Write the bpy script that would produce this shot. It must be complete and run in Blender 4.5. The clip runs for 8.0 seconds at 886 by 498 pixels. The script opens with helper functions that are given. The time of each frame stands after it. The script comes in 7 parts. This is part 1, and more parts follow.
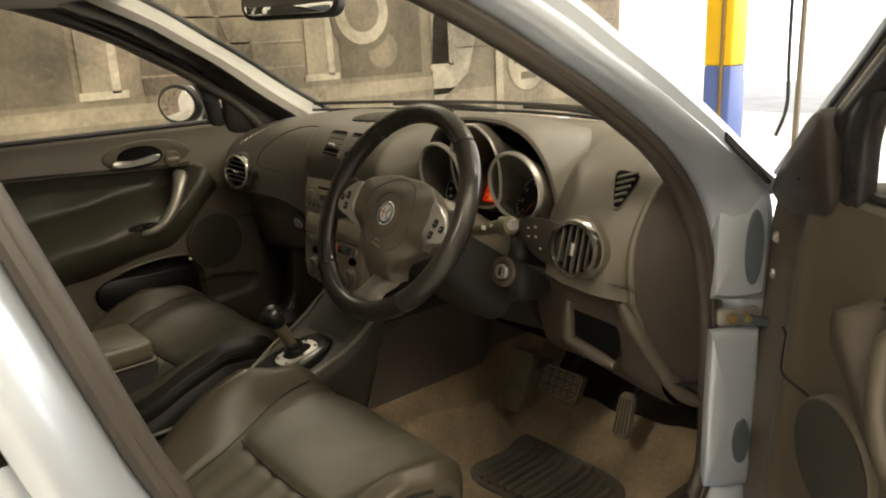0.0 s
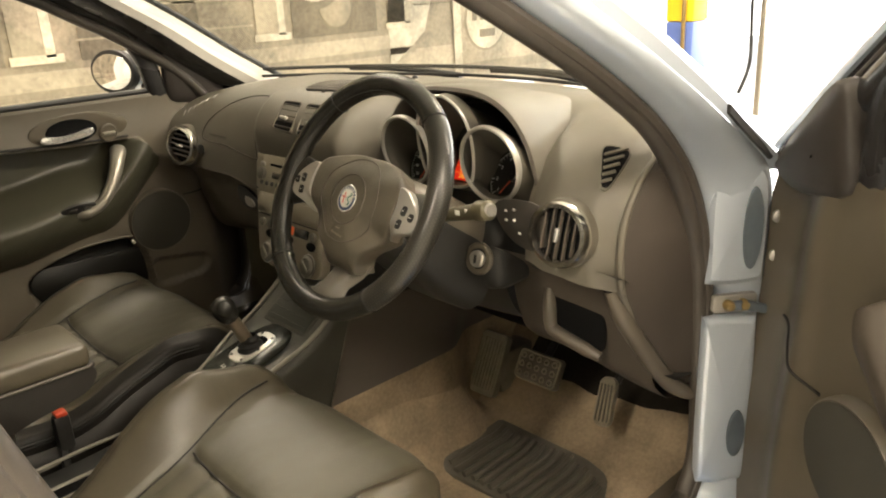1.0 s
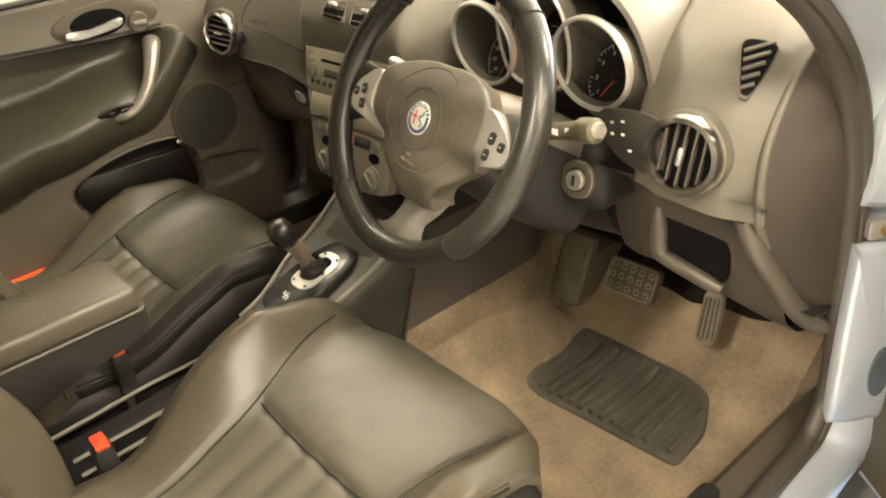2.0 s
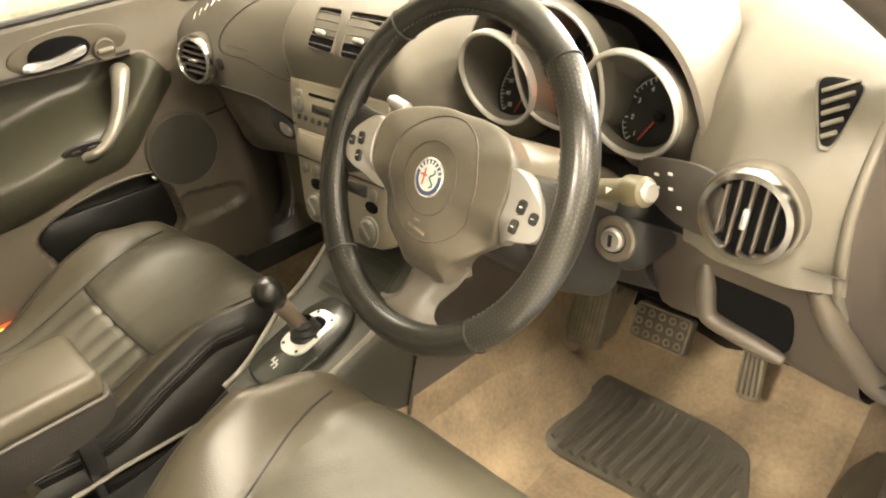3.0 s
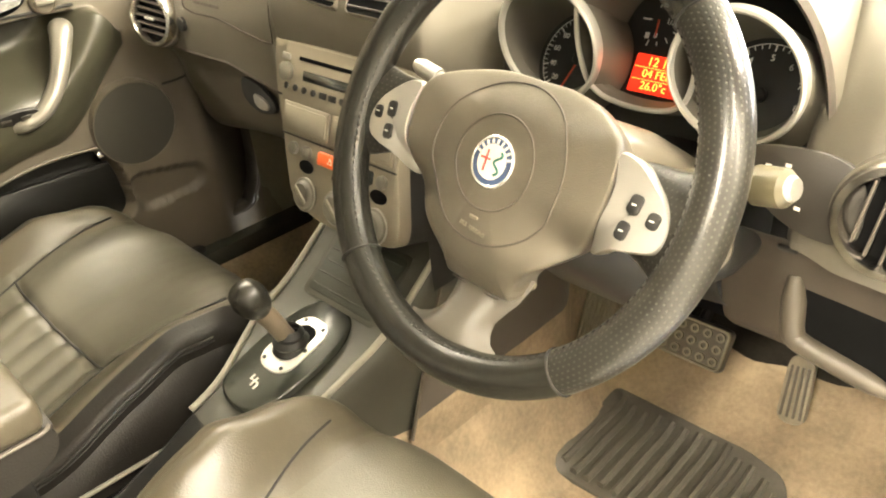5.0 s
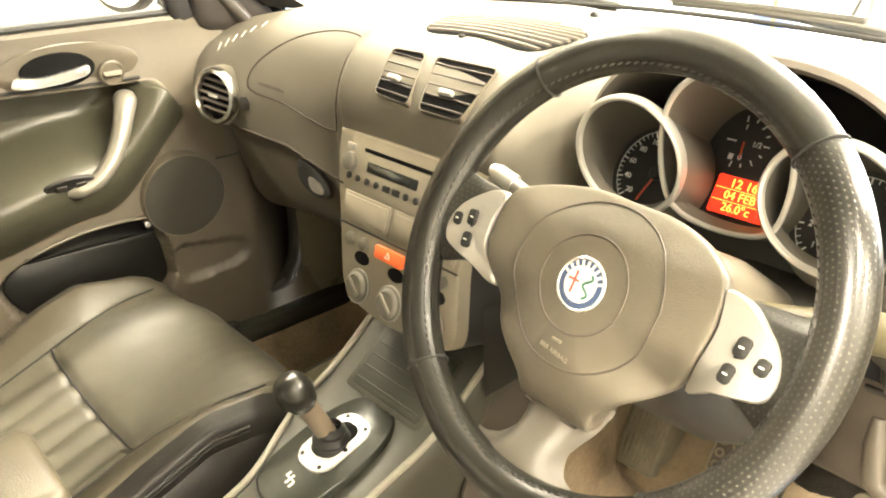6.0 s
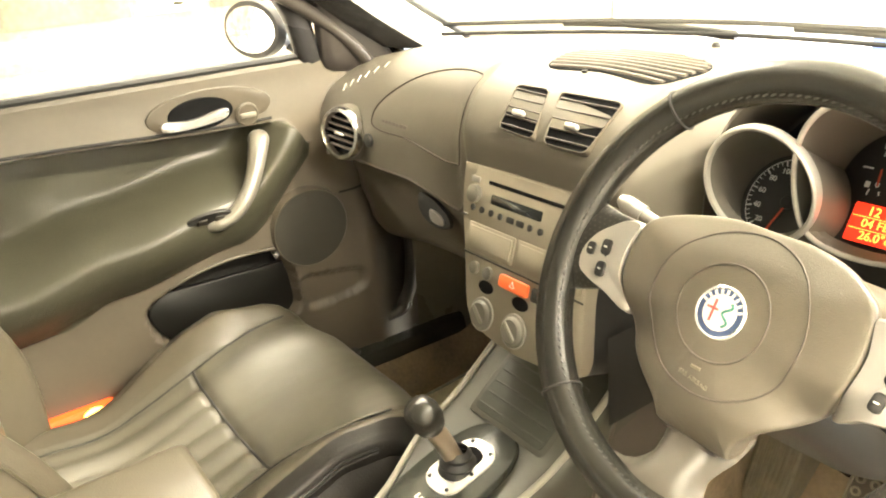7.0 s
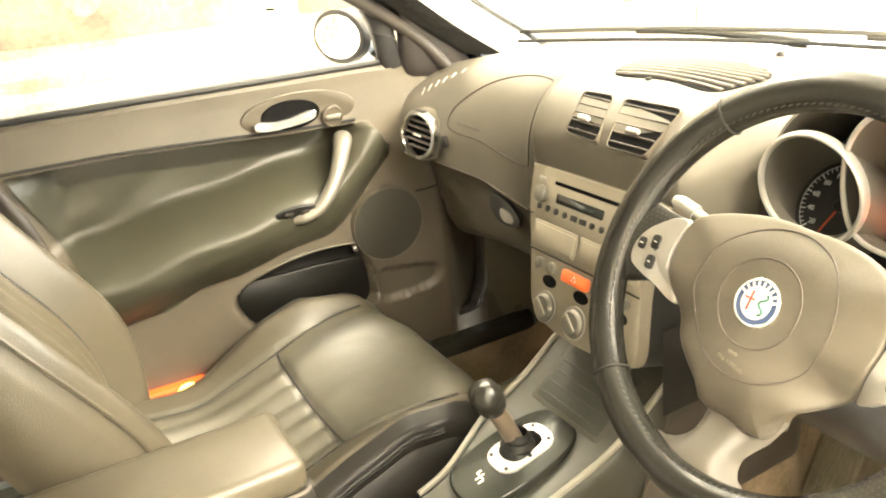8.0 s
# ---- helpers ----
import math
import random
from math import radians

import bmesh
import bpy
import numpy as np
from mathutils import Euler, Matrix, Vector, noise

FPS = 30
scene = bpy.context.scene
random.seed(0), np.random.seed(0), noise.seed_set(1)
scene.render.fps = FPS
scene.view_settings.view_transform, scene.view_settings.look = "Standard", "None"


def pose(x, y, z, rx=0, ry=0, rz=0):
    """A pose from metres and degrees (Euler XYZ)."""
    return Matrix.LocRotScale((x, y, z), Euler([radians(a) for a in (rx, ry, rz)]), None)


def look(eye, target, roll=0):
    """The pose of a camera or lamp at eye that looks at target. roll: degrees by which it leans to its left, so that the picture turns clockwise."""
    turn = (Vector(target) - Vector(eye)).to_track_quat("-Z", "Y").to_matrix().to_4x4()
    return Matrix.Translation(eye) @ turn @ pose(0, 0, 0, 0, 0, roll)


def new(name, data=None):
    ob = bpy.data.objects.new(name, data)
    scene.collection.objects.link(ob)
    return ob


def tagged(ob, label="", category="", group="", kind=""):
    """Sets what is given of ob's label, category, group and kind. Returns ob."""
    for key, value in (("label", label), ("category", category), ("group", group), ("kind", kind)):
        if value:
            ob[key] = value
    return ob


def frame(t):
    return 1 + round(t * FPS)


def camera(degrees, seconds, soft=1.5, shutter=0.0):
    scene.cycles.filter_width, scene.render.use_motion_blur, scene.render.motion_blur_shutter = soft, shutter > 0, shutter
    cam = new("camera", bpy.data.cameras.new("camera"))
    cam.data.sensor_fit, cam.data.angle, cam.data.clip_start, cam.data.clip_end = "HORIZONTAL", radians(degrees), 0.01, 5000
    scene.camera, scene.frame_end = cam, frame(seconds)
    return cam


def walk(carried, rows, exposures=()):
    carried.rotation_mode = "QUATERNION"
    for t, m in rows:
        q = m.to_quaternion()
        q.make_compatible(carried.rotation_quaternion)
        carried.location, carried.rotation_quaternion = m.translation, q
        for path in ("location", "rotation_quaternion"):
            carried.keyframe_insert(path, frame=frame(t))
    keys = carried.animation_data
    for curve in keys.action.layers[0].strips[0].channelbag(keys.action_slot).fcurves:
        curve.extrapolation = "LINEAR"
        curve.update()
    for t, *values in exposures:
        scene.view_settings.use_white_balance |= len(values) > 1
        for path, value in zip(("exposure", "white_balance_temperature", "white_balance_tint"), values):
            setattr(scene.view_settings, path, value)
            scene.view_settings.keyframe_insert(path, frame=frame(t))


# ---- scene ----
cam = camera(59.9, 8.0, soft=2.0)
PATH = [
    (0, (1.353, -0.911, 1.243), (-0.127, 0.317, 0.696), -2.7),
    (0.3, (1.372, -0.877, 1.241), (-0.056, 0.365, 0.589), -2.6),
    (0.5, (1.364, -0.859, 1.249), (-0.051, 0.43, 0.67), -1.5),
    (0.7, (1.335, -0.86, 1.252), (-0.064, 0.445, 0.673), -2.0),
    (1, (1.24, -0.834, 1.248), (-0.149, 0.449, 0.595), -3.1),
    (1.5, (1.126, -0.789, 1.261), (-0.165, 0.494, 0.432), -4.3),
    (2, (1.056, -0.722, 1.276), (-0.327, 0.33, 0.286), -7.2),
    (2.2, (1.032, -0.686, 1.275), (-0.384, 0.321, 0.285), -8.1),
    (3.5, (0.84, -0.625, 1.275), (-0.472, 0.508, 0.278), -7.0),
    (4, (0.801, -0.623, 1.224), (-0.461, 0.551, 0.209), -4.7),
    (4.2, (0.785, -0.621, 1.209), (-0.446, 0.54, 0.143), -5.6),
    (5.3, (0.696, -0.589, 1.207), (-0.565, 0.585, 0.192), -4.5),
    (5.5, (0.687, -0.594, 1.215), (-0.584, 0.592, 0.226), -5.0),
    (6, (0.656, -0.6, 1.221), (-0.694, 0.605, 0.368), -1.1),
    (6.5, (0.628, -0.622, 1.226), (-0.806, 0.52, 0.427), -2.3),
    (7, (0.658, -0.641, 1.234), (-0.876, 0.386, 0.464), -4.4),
    (7.5, (0.692, -0.665, 1.242), (-0.956, 0.179, 0.485), -4.6),
    (8, (0.724, -0.67, 1.249), (-0.919, 0.193, 0.502), -5.1),
]
EXPOSURES = [(0, -0.75, 6350, 11), (0.5, -0.2, 6350, 11), (1, 0.13, 6350, 11), (1.5, 0.56, 6350, 11), (2, 0.93, 6350, 11), (3.5, 1.65, 6350, 10), (4, 1.78, 6350, 10), (5.5, 2.1, 6300, 8), (6, 2.28, 6300, 8), (6.5, 2.28, 6300, 8), (7, 2.25, 6300, 8), (7.5, 2.37, 6300, 8), (8, 2.39, 6300, 8)]
walk(cam, [(t, look(eye, target, roll)) for t, eye, target, roll in PATH], EXPOSURES)

# ---- light ----
world = bpy.data.worlds.new("sky")
world.use_nodes = True
scene.world = world
wn = world.node_tree.nodes
sky = wn.new("ShaderNodeTexSky")
sky.sky_type, sky.sun_disc = "NISHITA", False
sky.sun_elevation, sky.sun_rotation = radians(61), radians(7)
world.node_tree.links.new(sky.outputs[0], wn["Background"].inputs[0])
wn["Background"].inputs[1].default_value = 0.1


def area(name, eye, target, w, h, power, colour):
    lamp = bpy.data.lights.new(name, "AREA")
    lamp.shape, lamp.size, lamp.size_y, lamp.energy, lamp.color = "RECTANGLE", w, h, power, colour
    ob = new(name, lamp)
    ob.matrix_world = look(eye, target)
    return ob


sun_data = bpy.data.lights.new("sun", "SUN")
sun_data.energy, sun_data.angle, sun_data.color = 4.0, radians(0.6), (1.0, 0.95, 0.86)
new("sun", sun_data).matrix_world = look((2.0, 20, 22), (0.5, 8, 0))
WARM = (1.0, 0.86, 0.66)
area("daylight_lamp", (1.2, 6.9, 1.9), (0.4, 0, 1.1), 6.5, 2.6, 420, (1.0, 0.93, 0.82))
# unseen lamps, added and powered to brighten cabin, jamb and mural
LAMPS = ((2.5, 1.5, 205), (2.5, -0.9, 112), (4.5, -0.3, 105), (0.2, 2.6, 100), (1.3, -3.4, 145), (-2.1, 0.7, 72), (-2.2, -2.6, 45))
for lx, ly, power in LAMPS:
    area("added_tube_lamp", (lx, ly, 3.3), (lx, ly, 0), 0.3, 1.5, power, WARM)


# ---- materials ----
def mat(name, colour, rough=0.5, metal=0.0, grain=0.0, grain_size=400.0, blotch=0.0, blotch_size=6.0, spec=0.5, coat=0.0, vary=0.0):
    """A surface with fine relief and two scales of colour variation."""
    m = bpy.data.materials.new(name)
    m.use_nodes = True
    n, l = m.node_tree.nodes, m.node_tree.links
    b = n["Principled BSDF"]
    b.inputs["Base Color"].default_value = (*colour, 1)
    b.inputs["Roughness"].default_value, b.inputs["Metallic"].default_value = rough, metal
    b.inputs["Specular IOR Level"].default_value, b.inputs["Coat Weight"].default_value = spec, coat
    co = n.new("ShaderNodeTexCoord")
    if blotch or vary:
        t1 = n.new("ShaderNodeTexNoise")
        t1.inputs["Scale"].default_value, t1.inputs["Detail"].default_value = blotch_size, 5
        t2 = n.new("ShaderNodeTexNoise")
        t2.inputs["Scale"].default_value, t2.inputs["Detail"].default_value = blotch_size * 14, 3
        for t in (t1, t2):
            l.new(co.outputs["Object"], t.inputs["Vector"])
        add = n.new("ShaderNodeMath")
        add.operation = "MULTIPLY_ADD"
        add.inputs[1].default_value = 0.35
        l.new(t2.outputs["Fac"], add.inputs[0])
        l.new(t1.outputs["Fac"], add.inputs[2])
        ramp = n.new("ShaderNodeValToRGB")
        ramp.color_ramp.elements[0].position, ramp.color_ramp.elements[1].position = 0.42, 0.95
        ramp.color_ramp.elements[0].color = (*[c * (1 - blotch) for c in colour], 1)
        ramp.color_ramp.elements[1].color = (*[min(1, c * (1 + blotch)) for c in colour], 1)
        l.new(add.outputs[0], ramp.inputs[0])
        l.new(ramp.outputs[0], b.inputs["Base Color"])
        rr = n.new("ShaderNodeMapRange")
        rr.inputs["To Min"].default_value, rr.inputs["To Max"].default_value = max(0.03, rough - min(0.07, blotch)), min(1, rough + min(0.09, blotch))
        l.new(t1.outputs["Fac"], rr.inputs["Value"])
        l.new(rr.outputs[0], b.inputs["Roughness"])
    if grain:
        v = n.new("ShaderNodeTexNoise")
        v.inputs["Scale"].default_value, v.inputs["Detail"].default_value = grain_size, 2
        l.new(co.outputs["Object"], v.inputs["Vector"])
        bump = n.new("ShaderNodeBump")
        bump.inputs["Strength"].default_value, bump.inputs["Distance"].default_value = grain, 0.001
        l.new(v.outputs["Fac"], bump.inputs["Height"])
        l.new(bump.outputs[0], b.inputs["Normal"])
    return m


def glow(name, colour, strength):
    m = bpy.data.materials.new(name)
    m.use_nodes = True
    b = m.node_tree.nodes["Principled BSDF"]
    b.inputs["Base Color"].default_value = (*[c * 0.5 for c in colour], 1)
    b.inputs["Emission Color"].default_value, b.inputs["Emission Strength"].default_value = (*colour, 1), strength
    return m


def clear(name, tint, rough=0.0):
    """Thin glass: clear, with a sheen that grows towards grazing angles."""
    m = bpy.data.materials.new(name)
    m.use_nodes = True
    n, l = m.node_tree.nodes, m.node_tree.links
    n.remove(n["Principled BSDF"])
    lw, pw, ma, tr, gl, mix = (n.new("ShaderNode" + k) for k in ("LayerWeight", "Math", "Math", "BsdfTransparent", "BsdfGlossy", "MixShader"))
    lw.inputs["Blend"].default_value = 0.5
    pw.operation, ma.operation = "POWER", "MULTIPLY_ADD"
    pw.inputs[1].default_value = 4.0
    ma.inputs[1].default_value, ma.inputs[2].default_value = 0.55, 0.04
    tr.inputs["Color"].default_value, gl.inputs["Roughness"].default_value = (*tint, 1), rough
    l.new(lw.outputs["Facing"], pw.inputs[0])
    l.new(pw.outputs[0], ma.inputs[0])
    l.new(ma.outputs[0], mix.inputs[0])
    l.new(tr.outputs[0], mix.inputs[1])
    l.new(gl.outputs[0], mix.inputs[2])
    l.new(mix.outputs[0], n["Material Output"].inputs[0])
    return m


DASH = mat("soft_dash_plastic", (0.103, 0.093, 0.072), 0.46, grain=0.35, grain_size=900, blotch=0.10, blotch_size=5)
TRIM = mat("hard_trim_plastic", (0.079, 0.067, 0.048), 0.44, grain=0.3, grain_size=900, blotch=0.10, blotch_size=7)
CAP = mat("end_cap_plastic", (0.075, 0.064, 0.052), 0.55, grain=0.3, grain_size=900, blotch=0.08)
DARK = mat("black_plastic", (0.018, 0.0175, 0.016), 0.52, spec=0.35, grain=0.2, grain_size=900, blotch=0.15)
# near-black for the shade inside openings, laid on as flat sheets
VOID = mat("opening_shade", (0.006, 0.006, 0.006), 0.9, spec=0.05)
LEATHER = mat("seat_leather", (0.066, 0.057, 0.039), 0.34, spec=0.5, grain=0.35, grain_size=520, blotch=0.14, blotch_size=8)
INSERT = mat("door_leather", (0.040, 0.0385, 0.025), 0.38, grain=0.6, grain_size=420, blotch=0.14, blotch_size=9)
SIDE = mat("seat_side_vinyl", (0.017, 0.0155, 0.0135), 0.42, spec=0.32, grain=0.5, grain_size=420, blotch=0.2, blotch_size=9)
SEAM = mat("seam_shadow", (0.014, 0.013, 0.011), 0.8)
WHEEL = mat("wheel_leather", (0.017, 0.0162, 0.013), 0.27, spec=0.5, grain=0.2, grain_size=900)
HUB = mat("wheel_hub_plastic", (0.118, 0.104, 0.079), 0.30, spec=0.6, grain=0.35, grain_size=1100, blotch=0.06)
STACK = mat("console_metallic_plastic", (0.215, 0.192, 0.148), 0.40, metal=0.25, grain=0.12, grain_size=1500, blotch=0.06)
SILVER = mat("satin_silver", (0.47, 0.455, 0.42), 0.30, metal=0.6, grain=0.1, grain_size=1500, blotch=0.05)
BEZEL = mat("grey_bezel", (0.30, 0.285, 0.26), 0.34, metal=0.5, grain=0.1, grain_size=1500, blotch=0.06)
CHROME = mat("chrome", (0.80, 0.79, 0.77), 0.22, metal=0.75, blotch=0.05, blotch_size=30)
CARPET = mat("brown_grey_carpet", (0.285, 0.220, 0.142), 0.95, grain=1.0, grain_size=500, blotch=0.45, blotch_size=9)
RUBBER = mat("mat_rubber", (0.088, 0.080, 0.062), 0.5, grain=0.5, grain_size=300, blotch=0.25, blotch_size=12)
SEAL = mat("door_seal_rubber", (0.045, 0.038, 0.031), 0.5, grain=0.3, grain_size=300, blotch=0.2, blotch_size=12)
PAINT = mat("blue_silver_paint", (0.47, 0.52, 0.585), 0.34, metal=0.45, grain=0.04, grain_size=2500, blotch=0.03, blotch_size=3, coat=0.6)
PILLAR = mat("pale_pillar_trim", (0.42, 0.40, 0.35), 0.6, grain=0.3, grain_size=900, blotch=0.06)
CLOTH = mat("headlining", (0.40, 0.38, 0.33), 0.9, grain=0.6, grain_size=600, blotch=0.08)
GREYTRIM = mat("grey_handle_plastic", (0.175, 0.162, 0.132), 0.4, grain=0.25, grain_size=900, blotch=0.06)
RINGMETAL = mat("dull_chrome", (0.62, 0.60, 0.56), 0.20, metal=1.0, grain=0.05, grain_size=300, blotch=0.25, blotch_size=45)
CONSOLE = mat("console_plastic", (0.105, 0.098, 0.078), 0.42, grain=0.3, grain_size=900, blotch=0.1)
STITCH = mat("grey_thread", (0.015, 0.014, 0.012), 0.7)
FRAME = mat("gloss_black_frame", (0.022, 0.021, 0.021), 0.25, grain=0.1, grain_size=900, blotch=0.15)
GRILLE = mat("speaker_cloth", (0.029, 0.027, 0.019), 0.75, grain=0.8, grain_size=1200, blotch=0.1)
JAMBGREY = mat("jamb_grey", (0.07, 0.085, 0.10), 0.5, grain=0.2, blotch=0.2)
LIP = mat("pale_lip_plastic", (0.078, 0.066, 0.050), 0.45, grain=0.25, grain_size=900, blotch=0.06)
PLATE = mat("pale_satin_plate", (0.66, 0.645, 0.60), 0.38, metal=0.35, grain=0.1, grain_size=1500, blotch=0.05)
SHAFT = mat("tan_shaft_plastic", (0.145, 0.115, 0.080), 0.35, grain=0.15, blotch=0.1)
# black that holds the soft shade under the dash
FOOTSHADE = mat("footwell_shade_black", (0.022, 0.019, 0.015), 0.95, spec=0.1, grain=1.0, grain_size=300, blotch=0.4, blotch_size=14)
# pile colour raised to make up for light missing in the footwell
PILE = mat("tan_mat_pile", (0.52, 0.46, 0.31), 0.95, grain=1.0, grain_size=420, blotch=0.3, blotch_size=10)
SCUFF = mat("glossy_sill_plastic", (0.032, 0.033, 0.026), 0.22, grain=0.25, grain_size=160, blotch=0.2, blotch_size=14)
# tan rubber, made paler in place of light on the pads
PEDAL = mat("pale_pedal_rubber", (0.20, 0.175, 0.125), 0.55, grain=0.3, grain_size=300, blotch=0.3, blotch_size=30)
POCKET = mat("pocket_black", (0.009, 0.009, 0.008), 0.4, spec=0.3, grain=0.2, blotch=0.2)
SWITCH = mat("switch_panel_plastic", (0.03, 0.026, 0.021), 0.45, grain=0.2, blotch=0.1)
SAIL = mat("mirror_trim_plastic", (0.028, 0.024, 0.021), 0.4, grain=0.2, grain_size=900, blotch=0.1)
LIFTBLUE = mat("blue_lift_paint", (0.03, 0.16, 0.42), 0.4, grain=0.2, grain_size=120, blotch=0.15, blotch_size=5)
ROSE = mat("emblem_red_enamel", (0.55, 0.08, 0.06), 0.3, grain=0.05)
RED = mat("red_plastic", (0.62, 0.07, 0.025), 0.4, grain=0.1)
ORANGE = mat("orange_button", (0.80, 0.14, 0.03), 0.4, grain=0.1)
WHITE = mat("white_print", (0.75, 0.74, 0.70), 0.5, grain=0.05)
NAVY = mat("navy_enamel", (0.07, 0.10, 0.19), 0.2, grain=0.02)
GREEN = mat("green_enamel", (0.06, 0.17, 0.13), 0.2, grain=0.02)
OLIVE = mat("stalk_plastic", (0.085, 0.074, 0.042), 0.4, grain=0.2, grain_size=900, blotch=0.1)
BRASS = mat("greased_brass", (0.30, 0.21, 0.085), 0.4, metal=0.7, blotch=0.3, blotch_size=40)
LCD = mat("dark_display", (0.015, 0.017, 0.016), 0.15, blotch=0.05)
DIAL = mat("dial_face", (0.012, 0.012, 0.012), 0.5, grain=0.1, blotch=0.1)
REDGLOW = glow("display_red", (1.0, 0.03, 0.008), 0.42)
YELGLOW = glow("display_digits", (1.0, 0.42, 0.05), 0.8)
ORGLOW = glow("courtesy_lens", (1.0, 0.08, 0.008), 0.7)
HOTGLOW = glow("courtesy_bulb", (1.0, 0.5, 0.06), 3.0)
GLASS = clear("car_glass", (0.90, 0.93, 0.90))
MIRROR = mat("mirror_glass", (0.9, 0.9, 0.9), 0.02, metal=1.0)
CONCRETE = mat("pale_concrete", (0.55, 0.53, 0.49), 0.6, grain=0.4, grain_size=60, blotch=0.25, blotch_size=2)
PLASTER = mat("white_plaster", (0.72, 0.70, 0.64), 0.85, grain=0.5, grain_size=80, blotch=0.06, blotch_size=1.5)
YELLOW = mat("yellow_paint", (0.85, 0.55, 0.01), 0.5, grain=0.3, grain_size=90, blotch=0.1, blotch_size=3)
BLUE = mat("blue_paint", (0.10, 0.16, 0.45), 0.5, grain=0.3, grain_size=90, blotch=0.1, blotch_size=3)
# print tones drawn together: haze in the windscreen is put into the colours
SEPIA = [mat("sepia_print_" + k, c, 0.8, grain=0.2, grain_size=200, blotch=0.62, blotch_size=2.6) for k, c in
         (("dark", (0.14, 0.116, 0.08)), ("mid", (0.215, 0.18, 0.128)), ("tan", (0.30, 0.255, 0.185)), ("pale", (0.45, 0.40, 0.31)))]


def perforated(name, ring):
    """Leather with rows of small pale holes, laid round a ring of radius ring, or flat where ring is 0."""
    m = mat(name, (0.018, 0.017, 0.0138), 0.30)
    nodes, links = m.node_tree.nodes, m.node_tree.links

    def op(kind, a, b=None):
        n = nodes.new("ShaderNodeMath")
        n.operation = kind
        for k, v in enumerate((a, b)):
            if v is None:
                continue
            if isinstance(v, (int, float)):
                n.inputs[k].default_value = v
            else:
                links.new(v, n.inputs[k])
        return n.outputs[0]

    tc, sep, com, vor, rng, ramp, bmp = (nodes.new("ShaderNode" + k) for k in ("TexCoord", "SeparateXYZ", "CombineXYZ", "TexVoronoi", "MapRange", "ValToRGB", "Bump"))
    links.new(tc.outputs["Object"], sep.inputs[0])
    x, y, z = sep.outputs
    if ring:
        out = op("SUBTRACT", op("SQRT", op("ADD", op("MULTIPLY", x, x), op("MULTIPLY", y, y))), ring)
        u = op("MULTIPLY", op("ARCTAN2", y, x), ring / 0.0046)
        v = op("MULTIPLY", op("ARCTAN2", z, out), 0.0171 / 0.0040)
    else:
        u, v = op("MULTIPLY", x, 1 / 0.0044), op("MULTIPLY", y, 1 / 0.0044)
    # every other row is shifted by half a step
    u = op("ADD", u, op("MULTIPLY", op("FLOOR", op("ADD", v, 0.5)), 0.5))
    links.new(u, com.inputs[0])
    links.new(v, com.inputs[1])
    vor.inputs["Scale"].default_value, vor.inputs["Randomness"].default_value = 1.0, 0.0
    vor.voronoi_dimensions = "2D"
    links.new(com.outputs[0], vor.inputs["Vector"])
    rng.inputs["From Min"].default_value, rng.inputs["From Max"].default_value = 0.14, 0.24
    links.new(vor.outputs["Distance"], rng.inputs["Value"])
    ramp.color_ramp.elements[0].color, ramp.color_ramp.elements[1].color = (0.046, 0.043, 0.034, 1), (0.018, 0.017, 0.0138, 1)
    links.new(rng.outputs[0], ramp.inputs[0])
    links.new(ramp.outputs[0], nodes["Principled BSDF"].inputs["Base Color"])
    bmp.inputs["Strength"].default_value, bmp.inputs["Distance"].default_value = 0.35, 0.0006
    links.new(rng.outputs[0], bmp.inputs["Height"])
    links.new(bmp.outputs[0], nodes["Principled BSDF"].inputs["Normal"])
    return m


PERF = perforated("perforated_leather", 0.1694)
PERFLAT = perforated("perforated_spoke_leather", 0.0)
ENDCAP = mat("dark_end_cap_plastic", (0.044, 0.036, 0.029), 0.68, spec=0.25, grain=0.3, grain_size=900, blotch=0.08)
KNEE = mat("knee_panel_plastic", (0.060, 0.050, 0.039), 0.6, spec=0.3, grain=0.3, grain_size=900, blotch=0.10, blotch_size=7)
SATIN = mat("satin_grip_metal", (0.25, 0.235, 0.20), 0.30, metal=0.55, grain=0.1, grain_size=1500, blotch=0.08)
STRIP = mat("grey_edge_strip", (0.24, 0.225, 0.185), 0.42, metal=0.2, grain=0.15, grain_size=900, blotch=0.08)
GATE = mat("gloss_gate_plastic", (0.024, 0.026, 0.020), 0.22, grain=0.1, grain_size=900, blotch=0.15)
TUNNEL = mat("tunnel_console_plastic", (0.054, 0.053, 0.041), 0.42, grain=0.3, grain_size=900, blotch=0.12)
# passenger side only: paler, in place of light that misses the footwell
KICK = mat("glossy_kick_panel", (0.165, 0.155, 0.112), 0.28, grain=0.2, grain_size=500, blotch=0.15)
# hub plastic with shade put into its colour, as the spoke faces upwards
SPOKE = mat("shaded_spoke_plastic", (0.076, 0.068, 0.053), 0.42, grain=0.3, grain_size=1100, blotch=0.08)
TRAY = mat("tray_liner_rubber", (0.030, 0.032, 0.024), 0.4, grain=0.4, grain_size=500, blotch=0.2, blotch_size=20)
PANEL = mat("seat_centre_leather", (0.073, 0.067, 0.048), 0.42, spec=0.5, grain=0.4, grain_size=520, blotch=0.16, blotch_size=8)


# ---- mesh tools ----
BASE = {}


def root(name, loc, label, category, group="", kind="", m=None):
    ob = new(name)
    ob.empty_display_size = 0.05
    ob.matrix_world = m or Matrix.Translation(loc)
    BASE[ob.name] = Vector(loc) if m is None else Vector((0, 0, 0))
    return tagged(ob, label, category, group, kind)


